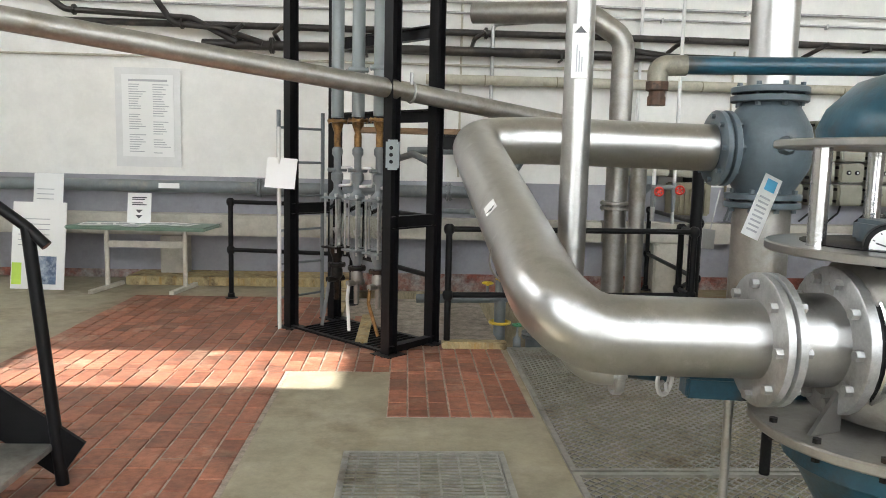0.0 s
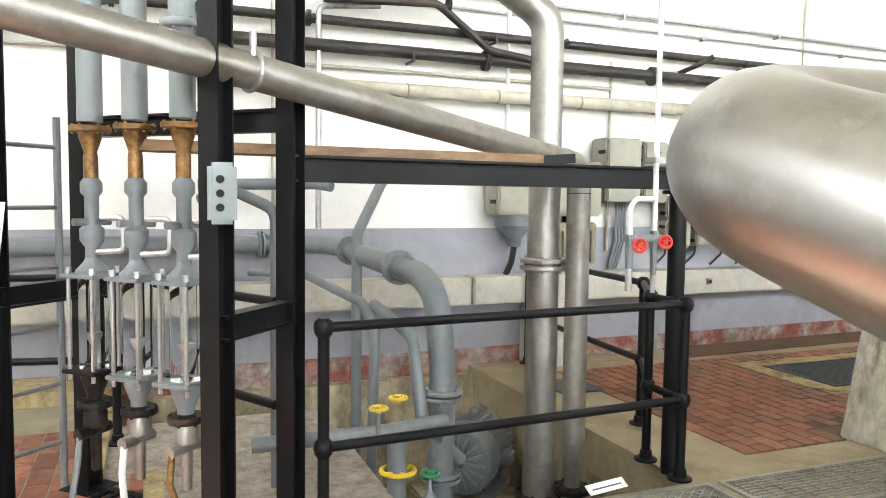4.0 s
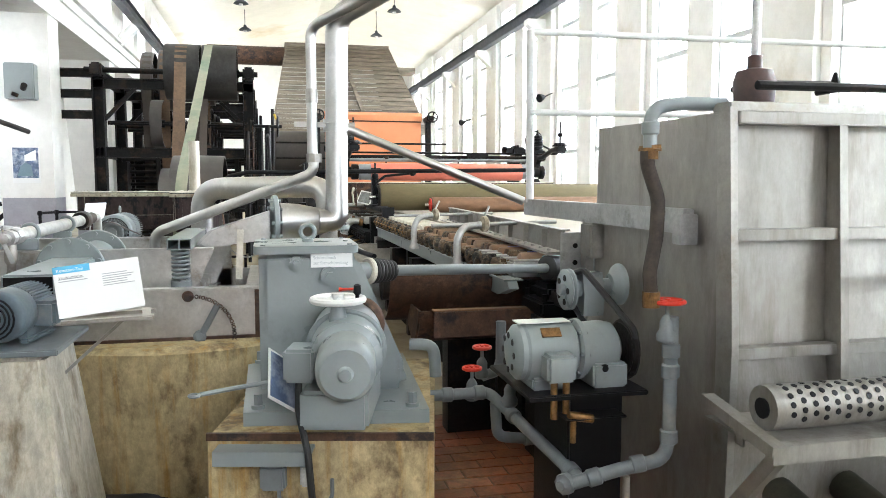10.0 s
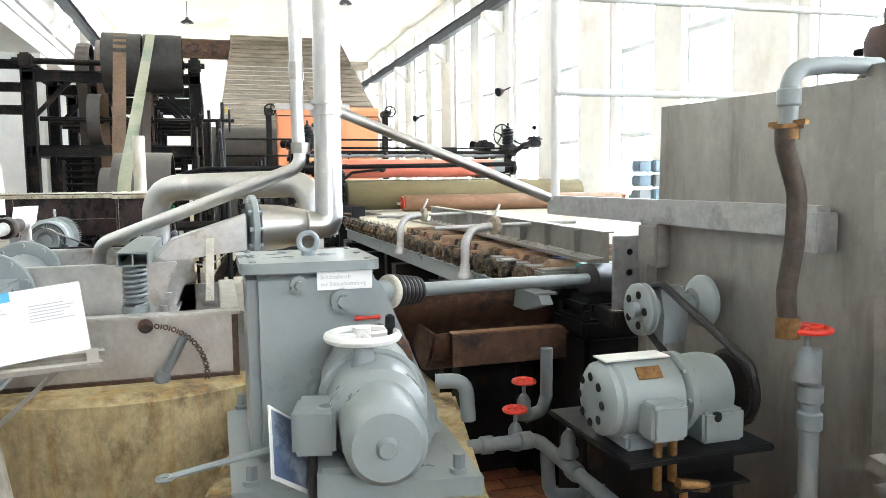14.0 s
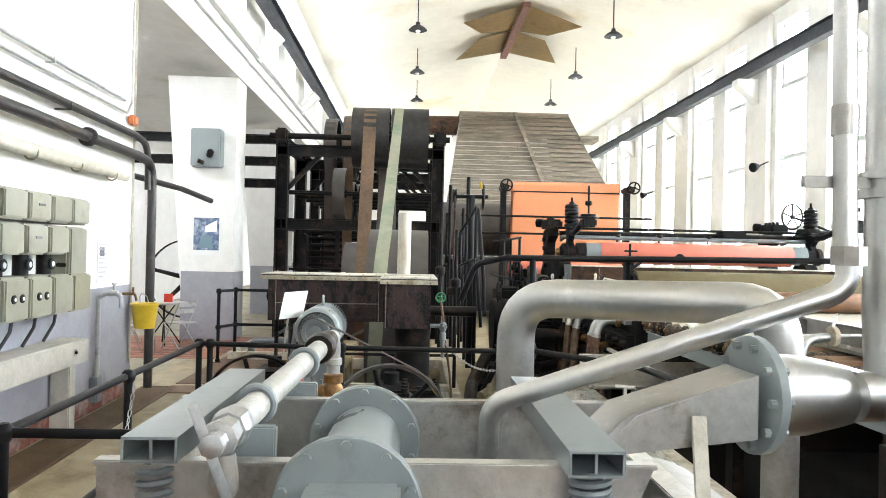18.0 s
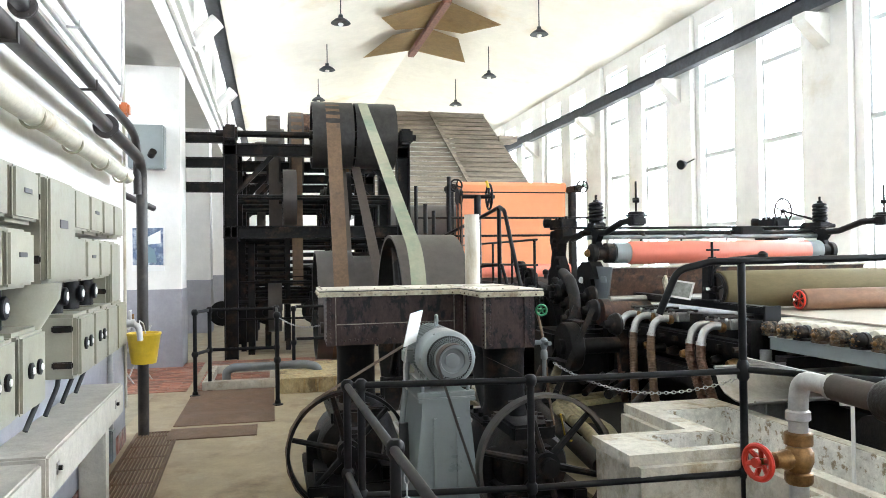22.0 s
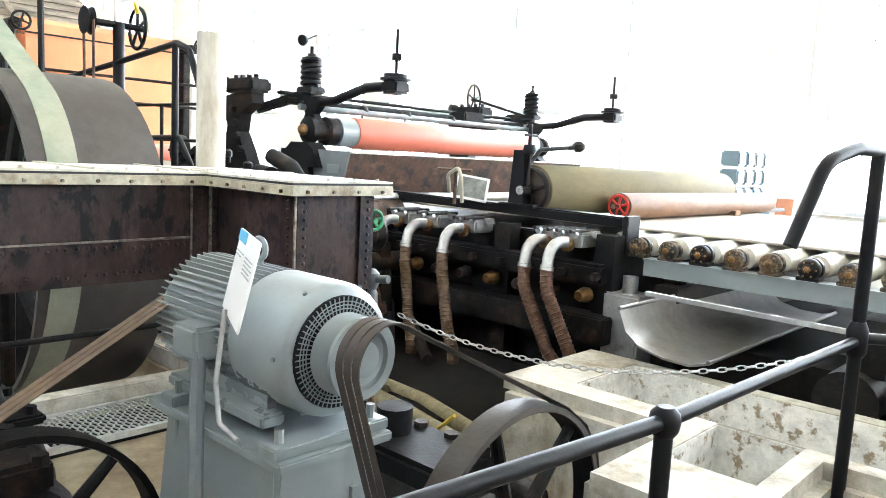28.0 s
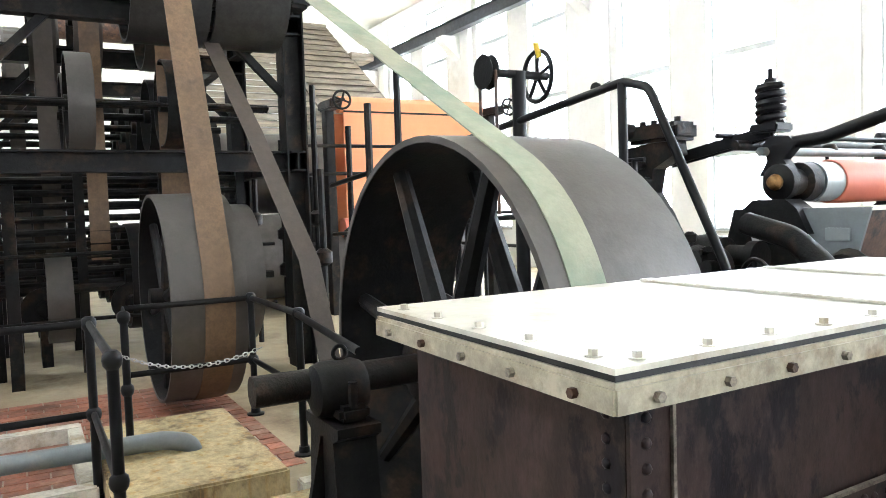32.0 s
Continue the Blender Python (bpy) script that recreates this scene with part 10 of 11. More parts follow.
def span_belt(name, label, pts, w, material, th=0.008):
    """A flat belt running through points (x, z), each with its y."""
    t = thing(name, label, "belt", pts[0])
    bm = bmesh.new()
    rows = []
    for i, p in enumerate(pts):
        a, b = Vector(pts[max(i - 1, 0)]), Vector(pts[min(i + 1, len(pts) - 1)])
        d = (b - a).normalized()
        nrm = d.cross(V(0, 1, 0)).normalized() * th
        p = Vector(p)
        rows.append([bm.verts.new(q) for q in (p + V(0, w / 2, 0), p - V(0, w / 2, 0), p - V(0, w / 2, 0) + nrm, p + V(0, w / 2, 0) + nrm)])
    for a, b in zip(rows, rows[1:]):
        for k in range(4):
            bm.faces.new((a[k], a[(k + 1) % 4], b[(k + 1) % 4], b[k]))
    bm.faces.new(rows[0])
    bm.faces.new(rows[-1][::-1])
    bmesh.ops.recalc_face_normals(bm, faces=bm.faces[:])
    part("strap", bm, material, t)
    return t


def arc(cx, cz, r, a0, a1, y0, y1=None, n=10):
    y1 = y0 if y1 is None else y1
    return [(cx + r * math.cos(radians(a0 + (a1 - a0) * i / n)), y0 + (y1 - y0) * i / n, cz + r * math.sin(radians(a0 + (a1 - a0) * i / n))) for i in range(n + 1)]


TOPX, TOPZ, TOPR = 18.55, 3.98, 0.6
span_belt("leather_belt", "wide brown leather drive belt", arc(TOPX, TOPZ, TOPR + 0.005, 20, 170, 6.98) + arc(17.56, 0.95, 0.925, 156, 330, 6.98, n=28), 0.24, BELT)
span_belt("canvas_belt", "long pale green canvas drive belt", arc(TOPX, TOPZ, TOPR + 0.005, 40, 121, 6.42) + arc(13.78, 0.9, 1.106, 118, 262, 6.46, 6.58, n=32), 0.17, BELT_G)
span_belt("dark_belt", "narrow dark leather belt", [(18.4, 6.55, 3.4), (17.2, 6.5, 2.4), (16.0, 6.45, 1.3), (15.6, 6.45, 0.5)], 0.16, BELT_D)
span_belt("dark_belt", "narrow dark leather belt", [(18.9, 6.75, 3.5), (18.2, 6.75, 2.3), (17.6, 6.75, 1.0)], 0.14, BELT_D)
flat_wheel("belt_pulley", "wide grey belt pulley near the floor", (17.56, 7.05, 0.95), (0, 1, 0), 0.91, 0.6, IRON, 6, 0.025, face_mat=DRUM, double=True)
flat_wheel("belt_pulley", "grey belt pulley near the floor", (18.6, 6.45, 1.05), (0, 1, 0), 0.72, 0.4, IRON, 6, 0.025, face_mat=DRUM)
for y in (6.97, 6.2):
    flat_wheel("line_shaft_pulley", "large black drum pulley on the line shaft", (TOPX, y, TOPZ), (0, 1, 0), TOPR, 0.73, IRON, 6, 0.03, face_mat=mat("black_drum", (0.035, 0.033, 0.032), 0.45, metal=0.3, var=0.2), double=True)
for (x, y, r, w) in ((20.6, 7.55, 0.72, 0.3), (20.9, 8.0, 0.7, 0.28), (22.6, 7.9, 0.72, 0.3), (24.5, 8.3, 0.7, 0.3), (20.4, 6.7, 0.6, 0.5)):
    w_ = flat_wheel("line_shaft_pulley", "tall dark belt pulley behind the line shaft", (x, y, 4.05), (0, 1, 0), r, w, IRON, 6, 0.03, face_mat=DRUM)
    span_belt("drive_belt", "dark belt hanging from the line shaft", arc(x, 4.05, r + 0.006, 20, 178, y) + [(x - r * 0.95, y, 1.2)], w * 0.7, BELT_D if x > 20.6 else BELT)
lsf = thing("line_shaft", "black line shaft in bearings", "shaft", (TOPX, 7.0, TOPZ))
part("shaft", cyl((TOPX, 5.4, TOPZ), (TOPX, 9.0, TOPZ), 0.06), IRON, lsf)
for y in (5.6, 8.75):
    part("bearing", box(TOPX - 0.18, y - 0.12, TOPZ - 0.14, TOPX + 0.18, y + 0.12, TOPZ + 0.14, 0.04), IRON, lsf)
# dryer frame
df = thing("drive_scaffold", "black steel frame of the drive section", "frame", (19, 7.2, FB))
for x in (18.75, 21.2, 23.7, 26.2):
    for y in (8.77, 5.62):
        part("column", ibeam((x, y, FB), (x, y, 3.95), 0.26, 0.24, 0.02), IRON, df)
    for z in (2.23, 3.72):
        part("cross_beam", ibeam((x, 5.5, z), (x, 8.9, z), 0.18, 0.22, 0.02), IRON, df)
    part("brace", beam((x, 5.65, 2.9), (x, 6.4, 3.65), 0.08, 0.08), IRON, df)
    part("brace", beam((x, 8.7, 2.9), (x, 8.0, 3.65), 0.08, 0.08), IRON, df)
for y in (8.77, 5.62):
    for z in (2.23, 3.9):
        part("long_beam", ibeam((18.6, y, z), (26.4, y, z), 0.16, 0.22, 0.02), IRON, df)
for z, ye in ((3.95, 13.5), (3.5, 12.5), (3.05, 10.8)):
    part("side_beam", ibeam((18.9, 8.8, z), (18.9, ye, z), 0.14, 0.18, 0.02), IRON, df)
part("post_cap", lathe((18.75, 8.77, 3.95), (0, 0, 1), [(0.14, 0), (0.14, 0.05), (0.06, 0.08), (0.05, 0.12)], 14), IRON, df)
for i, x in enumerate((19.7, 20.9, 22.2, 23.5, 24.8)):
    for k, (y, z, r) in enumerate(((6.3, 0.85, 0.52), (7.15, 1.0, 0.6), (8.0, 0.8, 0.5), (6.7, 2.95, 0.5), (7.7, 2.95, 0.55))):
        flat_wheel("drive_pulley", "dark belt pulley in the drive section", (x + 0.15 * (k % 3), y, z), (0, 1, 0), r - 0.03 * (i % 3), 0.26 + 0.06 * (k % 2), IRON, 5, 0.025, face_mat=IRON if k % 2 else DRUM)
    part("shaft", cyl((x + 0.15, 5.6, 0.9), (x + 0.15, 8.8, 0.9), 0.05, n=8), IRON, df)
    part("shaft", cyl((x + 0.1, 5.6, 2.95), (x + 0.1, 8.8, 2.95), 0.05, n=8), IRON, df)
    part("side_frame", extrude([(-0.5, 0), (0.5, 0), (0.3, 0.8), (0.25, 2.1), (-0.25, 2.1), (-0.3, 0.8)], (x + 0.1, 8.5 - 0.3 * (i % 2), FB), (1, 0, 0), (0, 0, 1), 0.12), IRON, df)
rk = thing("rod_rack", "stacked black guide rods of the drive section", "machine", (19.95, 7.4, FB))
for k in range(9):
    for x in (19.95, 21.6):
        part("rod", cyl((x, 5.9, 0.95 + k * 0.145), (x, 8.65, 0.95 + k * 0.145), 0.04, n=8), IRON, rk)
for y in (5.95, 6.85, 7.75, 8.6):
    for x in (19.95, 21.6):
        part("rack_upright", box(x - 0.07, y - 0.05, FB, x + 0.03, y + 0.05, 2.2), IRON, rk)
    part("rack_gear", lathe((19.86, y + 0.4, 0.7), (-1, 0, 0), [(0.22, 0), (0.24, 0.02), (0.24, 0.08), (0.1, 0.09), (0.08, 0.14)], 20), IRON, rk)
for z in (0.6, 1.3, 2.9):
    part("rail", cyl((19.4, 5.7, z), (19.4, 8.7, z), 0.022, n=8), IRON, df)
for i in range(3):
    for z in (0.9, 2.4):
        dr = solo("dryer_cylinder", cyl((23.6 + i * 1.6 + (0.8 if z > 2 else 0), 5.3, z), (23.6 + i * 1.6 + (0.8 if z > 2 else 0), 0.9, z), 0.74, n=28), DRUM, "large dark dryer cylinder", "cylinder", group="dryer cylinders")
    fs = thing("dryer_stand", "black cast dryer side frame", "frame", (23.6 + i * 1.6, 5.35, FB))
    part("casting", extrude([(-0.5, 0), (-0.2, 0), (-0.1, 1.5), (0.2, 2.9), (0.05, 3.3), (-0.2, 3.0), (-0.4, 1.5)], (23.6 + i * 1.6, 5.5, FB), (1, 0, 0), (0, 0, 1), 0.15), IRON, fs)
for k in range(12):
    x = 15.9 + k * 0.42
    vb = thing("valve_stand", "black upright rod with fittings", "rod", (x, 5.3, FB))
    part("rod", cyl((x, 5.1 + 0.25 * (k % 3), FB), (x, 5.1 + 0.25 * (k % 3), 1.6 + 0.5 * ((k * 5) % 4)), 0.035, n=8), IRON, vb)
    part("fitting", lathe((x, 5.1 + 0.25 * (k % 3), 0.9 + 0.2 * (k % 4)), (0, 0, 1), [(0.04, 0), (0.09, 0.03), (0.09, 0.14), (0.04, 0.18)], 10), DIRTY, vb)

# felt screen and hood
fe = thing("orange_felt", "broad orange felt stretched over rollers", "felt", (22.3, 2.3, 1.2))
part("front_sheet", box(22.18, 0.93, 1.5, 22.2, 3.62, 3.46), FELT_O, fe)
part("top_roll", cyl((22.32, 0.9, 3.42), (22.32, 3.66, 3.42), 0.14, n=24), FELT_O, fe)
part("back_sheet", box(22.6, 0.93, 1.3, 22.62, 3.62, 3.3), FELT_O, fe)
part("seam_bar", box(22.165, 0.93, 3.28, 22.178, 3.62, 3.31), IRON, fe)
part("low_roll", cyl((22.2, 0.85, 1.38), (22.2, 3.7, 1.38), 0.16, n=24), FELT_R, fe)
ff = thing("felt_stretcher", "black felt stretching frame with hand wheels", "frame", (22.4, 2.3, FB))
for y in (0.7, 3.85):
    part("post", box(22.2, y - 0.07, FB, 22.4, y + 0.07, 3.35, 0.01), IRON, ff)
    part("bearing", box(21.9, y - 0.1, 3.3, 22.5, y + 0.1, 3.46, 0.03), IRON, ff)
    part("spindle", cyl((21.6, y, 3.4), (22.6, y, 3.4), 0.03), IRON, ff)
    part("spindle_wheel", wheel((21.65, y, 3.4), (1, 0, 0), 0.14, 0.02, 4, 0.03), IRON, ff)
for z in (2.2, 2.6):
    part("cross_rail", cyl((20.8, 0.5, z), (20.8, 5.0, z), 0.025, n=8), IRON, ff)
hd = thing("drying_hood", "weathered wooden drying hood with lapped boards", "hood", (28, 3, 3.2))
HT0, HT1, HB0, HB1 = V(31, 4.45, 6.92), V(31, 0.5, 6.92), V(26.8, 5.1, 3.2), V(26.8, -0.3, 3.2)
nb = 20
for i in range(nb):
    a0, a1 = HT0.lerp(HB0, i / nb), HT0.lerp(HB0, (i + 0.96) / nb)
    b0, b1 = HT1.lerp(HB1, i / nb), HT1.lerp(HB1, (i + 0.96) / nb)
    bm = bmesh.new()
    up = V(-0.05, 0, 0.012)
    vs = [bm.verts.new(q) for q in (a0, b0, b1 + up, a1 + up)]
    vo = [bm.verts.new(v.co + V(0.06, 0, 0.02)) for v in vs]
    bm.faces.new(vs)
    bm.faces.new(vo[::-1])
    for k in range(4):
        bm.faces.new((vs[k], vs[(k + 1) % 4], vo[(k + 1) % 4], vo[k]))
    bmesh.ops.recalc_face_normals(bm, faces=bm.faces[:])
    part("board", bm, WOOD, hd)
part("batten", beam(HT0.lerp(HT1, 0.5) + V(-0.08, 0, 0.04), HB0.lerp(HB1, 0.62) + V(-0.1, 0, 0.04), 0.14, 0.05), WOOD, hd)
part("side_right", extrude([(0, 0), (4.5, 0.0), (4.5, -3.72), (-4.2, -3.72)], (31.08, 0.5, 6.92), (1, 0, 0), (0, 0.21, 0.977), 0.05), WOOD, hd)
part("roof", box(31.0, 0.45, 6.92, 37, 4.5, 6.98), WOOD, hd)
part("side_left", extrude([(0, 0), (6, 0.0), (6, -3.72), (-4.2, -3.72)], (31.08, 4.45, 6.92), (1, 0, 0), (0, -0.17, 0.985), 0.05), GALV, hd)
part("duct", cyl((31.5, 7.4, 6.5), (31.5, 4.5, 6.5), 0.36, n=24), RUST, hd)
part("corner_ledge", box(29.6, -0.35, 5.75, 30.4, 0.3, 5.95), WOOD, hd)
# chain hoist and handwheels near the felt
hs = thing("hoist_post", "black post with chain wheel and hand wheel", "hoist", (14.95, 5.2, FB))
part("post", cyl((15.0, 5.2, FB), (15.0, 5.2, 2.6), 0.05), BLACK, hs)
part("arm", cyl((15.0, 5.45, 2.58), (15.0, 4.95, 2.58), 0.03), BLACK, hs)
part("chain_wheel", lathe((15.0, 5.5, 2.58), (0, -1, 0), [(0.12, 0), (0.09, 0.03), (0.12, 0.06)], 20), IRON, hs)
part("handwheel", wheel((15.02, 5.02, 2.58), (0.05, 1, 0), 0.18, 0.017, 5, 0.03), BLACK, hs)
part("grip", cyl((14.95, 5.05, 2.7), (14.95, 5.08, 2.8), 0.02), YEL, hs)
for dx in (-0.1, 0.1):
    part("hoist_chain", cyl((15.0 + dx, 5.46, 1.6), (15.0 + dx, 5.46, 2.58), 0.012, n=6), RUST, hs)
sr = thing("stair_rail", "black handrail of the machine stair", "railing", (13.9, 5.15, FB))
part("rail", tube([(18.6, 5.25, 1.95), (15.0, 5.22, 2.25), (13.95, 5.2, 2.36), (13.75, 5.2, 2.3), (13.3, 5.15, 1.35), (13.1, 5.15, 0.9)], 0.026, 0.1, 10), BLACK, sr)
part("low_rail", tube([(18.6, 5.25, 1.4), (14.6, 5.22, 1.6), (13.9, 5.2, 1.62), (13.7, 5.2, 1.4), (13.6, 5.15, 0.7)], 0.022, 0.1, 10), BLACK, sr)
for x, z in ((13.95, 2.35), (15.9, 2.17), (17.4, 2.05)):
    part("post", cyl((x, 5.21, FB), (x, 5.21, z), 0.028, n=10), BLACK, sr)
gr3 = thing("guard_rail", "thin black guard rails before the press", "railing", (14.6, 4.6, FB))
for x in (13.4, 14.4, 15.4):
    part("post", cyl((x + 1.2, 4.5, FB), (x + 1.2, 4.5, 1.95), 0.02, n=8), BLACK, gr3)
for z in (1.95, 1.6, 1.3):
    part("rail", cyl((14.5, 4.5, z), (18.5, 4.5, z), 0.016, n=8), BLACK, gr3)

# side pit with railing
struct("side_pit_kerb", merge(box(15.48, 8.0, FB, 15.62, 9.0, 0.06, 0.01), box(15.62, 8.0, FB, 17.0, 8.1, 0.06, 0.01), box(15.62, 8.9, FB, 17.0, 9.0, 0.06, 0.01), box(17.0, 8.0, FB, 17.15, 9.0, 0.06, 0.01)), CONC_W, "pale concrete kerb round a pit", "kerb")
struct("plinth_step", merge(box(14.92, 7.0, FB, 16.6, 7.97, 0.14, 0.015)), CONC_Y, "concrete plinth step", "plinth")
pipe_run("pit_bend_pipe", "grey bent pipe over the small pit", [(15.85, 8.7, -0.6), (15.85, 8.7, 0.14), (15.8, 8.6, 0.2), (15.68, 7.6, 0.22), (15.65, 7.44, 0.19), (15.65, 7.4, 0.05)], 0.06, GREY_D, 0.1)
railing("pit_guard", "black tubular guard round the small pit", [(15.1, 9.05), (15.55, 8.9), (15.55, 8.0), (14.2, 8.0)], FB, (1.1, 0.55), posts=[(15.1, 9.05), (15.55, 8.9), (15.55, 8.0), (14.2, 8.0)])
railing("drive_guard", "black tubular guard before the belt pulley", [(16.1, 7.75), (16.6, 7.7), (16.6, 6.75), (15.5, 6.75), (13.9, 6.95)], FB + 0.1, (0.95, 0.45), posts=[(16.1, 7.75), (16.6, 6.75), (15.4, 6.75)])

# ---- ceiling vents, lamps, cables ----
for vx in (30.5, 16.0):
    cv_ = thing("ceiling_vent", "brown star-shaped wooden ceiling vent", "ceiling vent", (vx, 2.62, 9.9))
    for sy in (-1, 1):
        for sx in (-1, 1):
            bm = bmesh.new()
            vs = [bm.verts.new(q) for q in ((vx, 2.62, 9.86), (vx + sx * 2.9, 2.62, 9.86), (vx + sx * 2.4, 2.62 + sy * 2.0, 9.33), (vx + sx * 0.3, 2.62 + sy * 1.2, 9.62))]
            bm.faces.new(vs)
            bmesh.ops.solidify(bm, geom=bm.faces[:], thickness=0.04)
            part("vane", bm, VENTW, cv_)
    part("beam", box(vx - 3.2, 2.5, 9.66, vx + 3.2, 2.74, 9.84, 0.01), OXIDE, cv_)


def pendant(x, y, z):
    t = thing("pendant_lamp", "small enamel pendant lamp on a rod", "lamp", (x, y, z), "pendant lamps")
    part("shade", lathe((x, y, z), (0, 0, 1), [(0.28, 0), (0.27, 0.02), (0.18, 0.1), (0.07, 0.16), (0.06, 0.24)], 18), RAILB, t)
    part("bulb", lathe((x, y, z - 0.08), (0, 0, 1), [(0.04, 0), (0.08, 0.05), (0.06, 0.1)], 12), PAPER, t)
    top = 9.98 - abs(y - 2.62) * 0.207
    part("rod", cyl((x, y, z + 0.24), (x, y, top), 0.018, n=6), RAILB, t)


for x in (20.4, 25.8, 31.1, 36.2):
    for y in (6.1, 0.2):
        pendant(x, y, 8.35)
pipe_run("roof_conduit", "thin dark conduit under the ceiling", [(21, 8.7, 8.3), (21.2, 6.0, 8.9), (21.6, 2.7, 9.6)], 0.02, GALV, 0.1, category="conduit")
for x, y, z in ((23.95, -3.55, 4.3), (34.0, -3.55, 4.3)):
    fl_ = thing("flood_lamp", "small black spot lamp on the pier", "lamp", (x, y, z))
    part("head", lathe((x, y + 0.15, z), (-0.4, 1, -0.3), [(0.05, -0.1), (0.1, 0), (0.14, 0.12), (0.13, 0.14)], 14), BLACK, fl_)
    part("arm", cyl((x, y - 0.2, z + 0.15), (x, y + 0.12, z), 0.02), BLACK, fl_)
# ---- aisle ----
wall_side(True)
po = thing("photo_poster", "blue machine photo poster on the column", "poster", (17.38, 9.7, 1.6))
part("sheet", box(17.378, 9.44, 1.56, 17.392, 9.96, 2.3), PAPER, po)
part("photo", box(17.37, 9.46, 1.66, 17.3765, 9.94, 2.28), PHOTO, po)
part("photo_window", extrude([(9.5, 2.24), (9.72, 2.12), (9.72, 2.0), (9.5, 2.02)], (17.3665, 0, 0), (0, 1, 0), (0, 0, 1), 0.002), PAPER, po)
part("photo_machine", extrude([(9.56, 1.7), (9.86, 1.7), (9.8, 1.9), (9.7, 1.98), (9.6, 1.92)], (17.3665, 0, 0), (0, 1, 0), (0, 0, 1), 0.002), SCREENB, po)
gbx = thing("crane_switch", "grey switch cabinet on the column", "switch box", (17.3, 9.7, 3.2))
part("body", box(17.12, 9.4, 3.24, 17.4, 9.96, 3.96, 0.02), GREY, gbx)
part("lever", merge(cyl((17.1, 9.6, 3.45), (17.0, 9.55, 3.5), 0.06), cyl((17.1, 9.7, 3.3), (17.05, 9.8, 3.34), 0.04)), DIRTY, gbx)
pipe_run("aisle_pipe", "dark bent pipe on brackets in the aisle", [(14.0, 10.5, 2.9), (16.5, 9.9, 2.75), (17.3, 9.6, 2.6)], 0.05, PIPE_DK, 0.2)
at = thing("aisle_table", "round folding table in the aisle", "table", (16.6, 10.2, FB))
part("tabletop", cyl((16.6, 10.2, 0.68), (16.6, 10.2, 0.71), 0.4, n=28), GALV, at)
for k in range(4):
    a = k * math.pi / 2 + 0.4
    part("leg", cyl((16.6 + 0.3 * math.cos(a), 10.2 + 0.3 * math.sin(a), FB), (16.6 - 0.2 * math.cos(a), 10.2 - 0.2 * math.sin(a), 0.68), 0.012, n=8), BLACK, at)
cd = thing("table_card", "red and white card standing on the table", "card", (16.6, 10.1, 0.71))
part("card", box(16.58, 10.05, 0.71, 16.6, 10.2, 0.86), RED, cd)


def folding_chair(x, y, rz):
    t = thing("folding_chair", "slim grey metal folding chair", "chair", (x, y, FB), "chairs in the aisle")
    m = pose(x, y, FB, 0, 0, rz)
    for s in (-0.2, 0.2):
        part("leg", put(cyl((s, -0.22, 0), (s, 0.2, 0.82), 0.012, n=8), m), GALV, t)
        part("leg", put(cyl((s, 0.22, 0), (s, -0.18, 0.46), 0.012, n=8), m), GALV, t)
    for k in range(5):
        part("seat_slat", put(box(-0.2, -0.18 + k * 0.08, 0.45, 0.2, -0.12 + k * 0.08, 0.465), m), GALV, t)
    for z in (0.62, 0.74):
        part("back_slat", put(box(-0.2, 0.1 + (z - 0.62) * 0.5, z, 0.2, 0.12 + (z - 0.62) * 0.5, z + 0.07), m), GALV, t)


folding_chair(16.1, 9.75, 150)
folding_chair(16.0, 10.7, 60)
folding_chair(15.5, 10.2, 100)
folding_chair(17.0, 10.9, 0)
dkm = thing("dark_machine", "black machine with round covers in the aisle", "machine", (14.6, 11.8, FB))
part("body", box(14.0, 11.4, FB, 15.4, 12.4, 1.3, 0.05), BLACK, dkm)
part("cover", cyl((13.98, 11.9, 1.1), (13.8, 11.9, 1.1), 0.4, n=26), BLACK, dkm)
part("panel", box(14.4, 11.38, 0.9, 14.9, 11.4, 1.2), SCREENB, dkm)
flat_wheel("flywheel", "large black flywheel in the aisle", (20.0, 10.8, 1.0), (1, 0.2, 0), 0.9, 0.12, IRON, 6)
skl = thing("aisle_rooflight", "bright glazed roof light in the aisle ceiling", "roof light", (15, 11.6, 5.28), kind="structure")
part("pane", box(13.7, 11.0, 5.28, 16.3, 12.2, 5.295), glow, skl)
ald = thing("aisle_lamp", "small enamel lamp in the aisle", "lamp", (14.8, 10.4, 4.5))
part("shade", lathe((14.8, 10.4, 4.45), (0, 0, 1), [(0.2, 0), (0.19, 0.02), (0.06, 0.12), (0.05, 0.2)], 16), RAILB, ald)
part("rod", cyl((14.8, 10.4, 4.65), (14.8, 10.4, 5.3), 0.014, n=6), RAILB, ald)
wall_side(False)
# ---- window side: counter with printed matter and a blue machine ----
ct = thing("display_counter", "white counter below the windows", "counter", (15, -2.6, FB))
part("front", box(11.5, -2.9, FB, 19.0, -2.5, 0.9, 0.01), WHITE, ct)
part("top", box(11.45, -2.95, 0.9, 19.05, -2.45, 0.94, 0.01), PAPER, ct)
rng = random.Random(17)
bcols = [mat("print_%d" % k, c, 0.5, var=0.3, scale=12, bump=0) for k, c in enumerate(((0.5, 0.2, 0.1), (0.15, 0.3, 0.4), (0.6, 0.55, 0.45), (0.1, 0.12, 0.12), (0.5, 0.4, 0.15), (0.2, 0.35, 0.2)))]
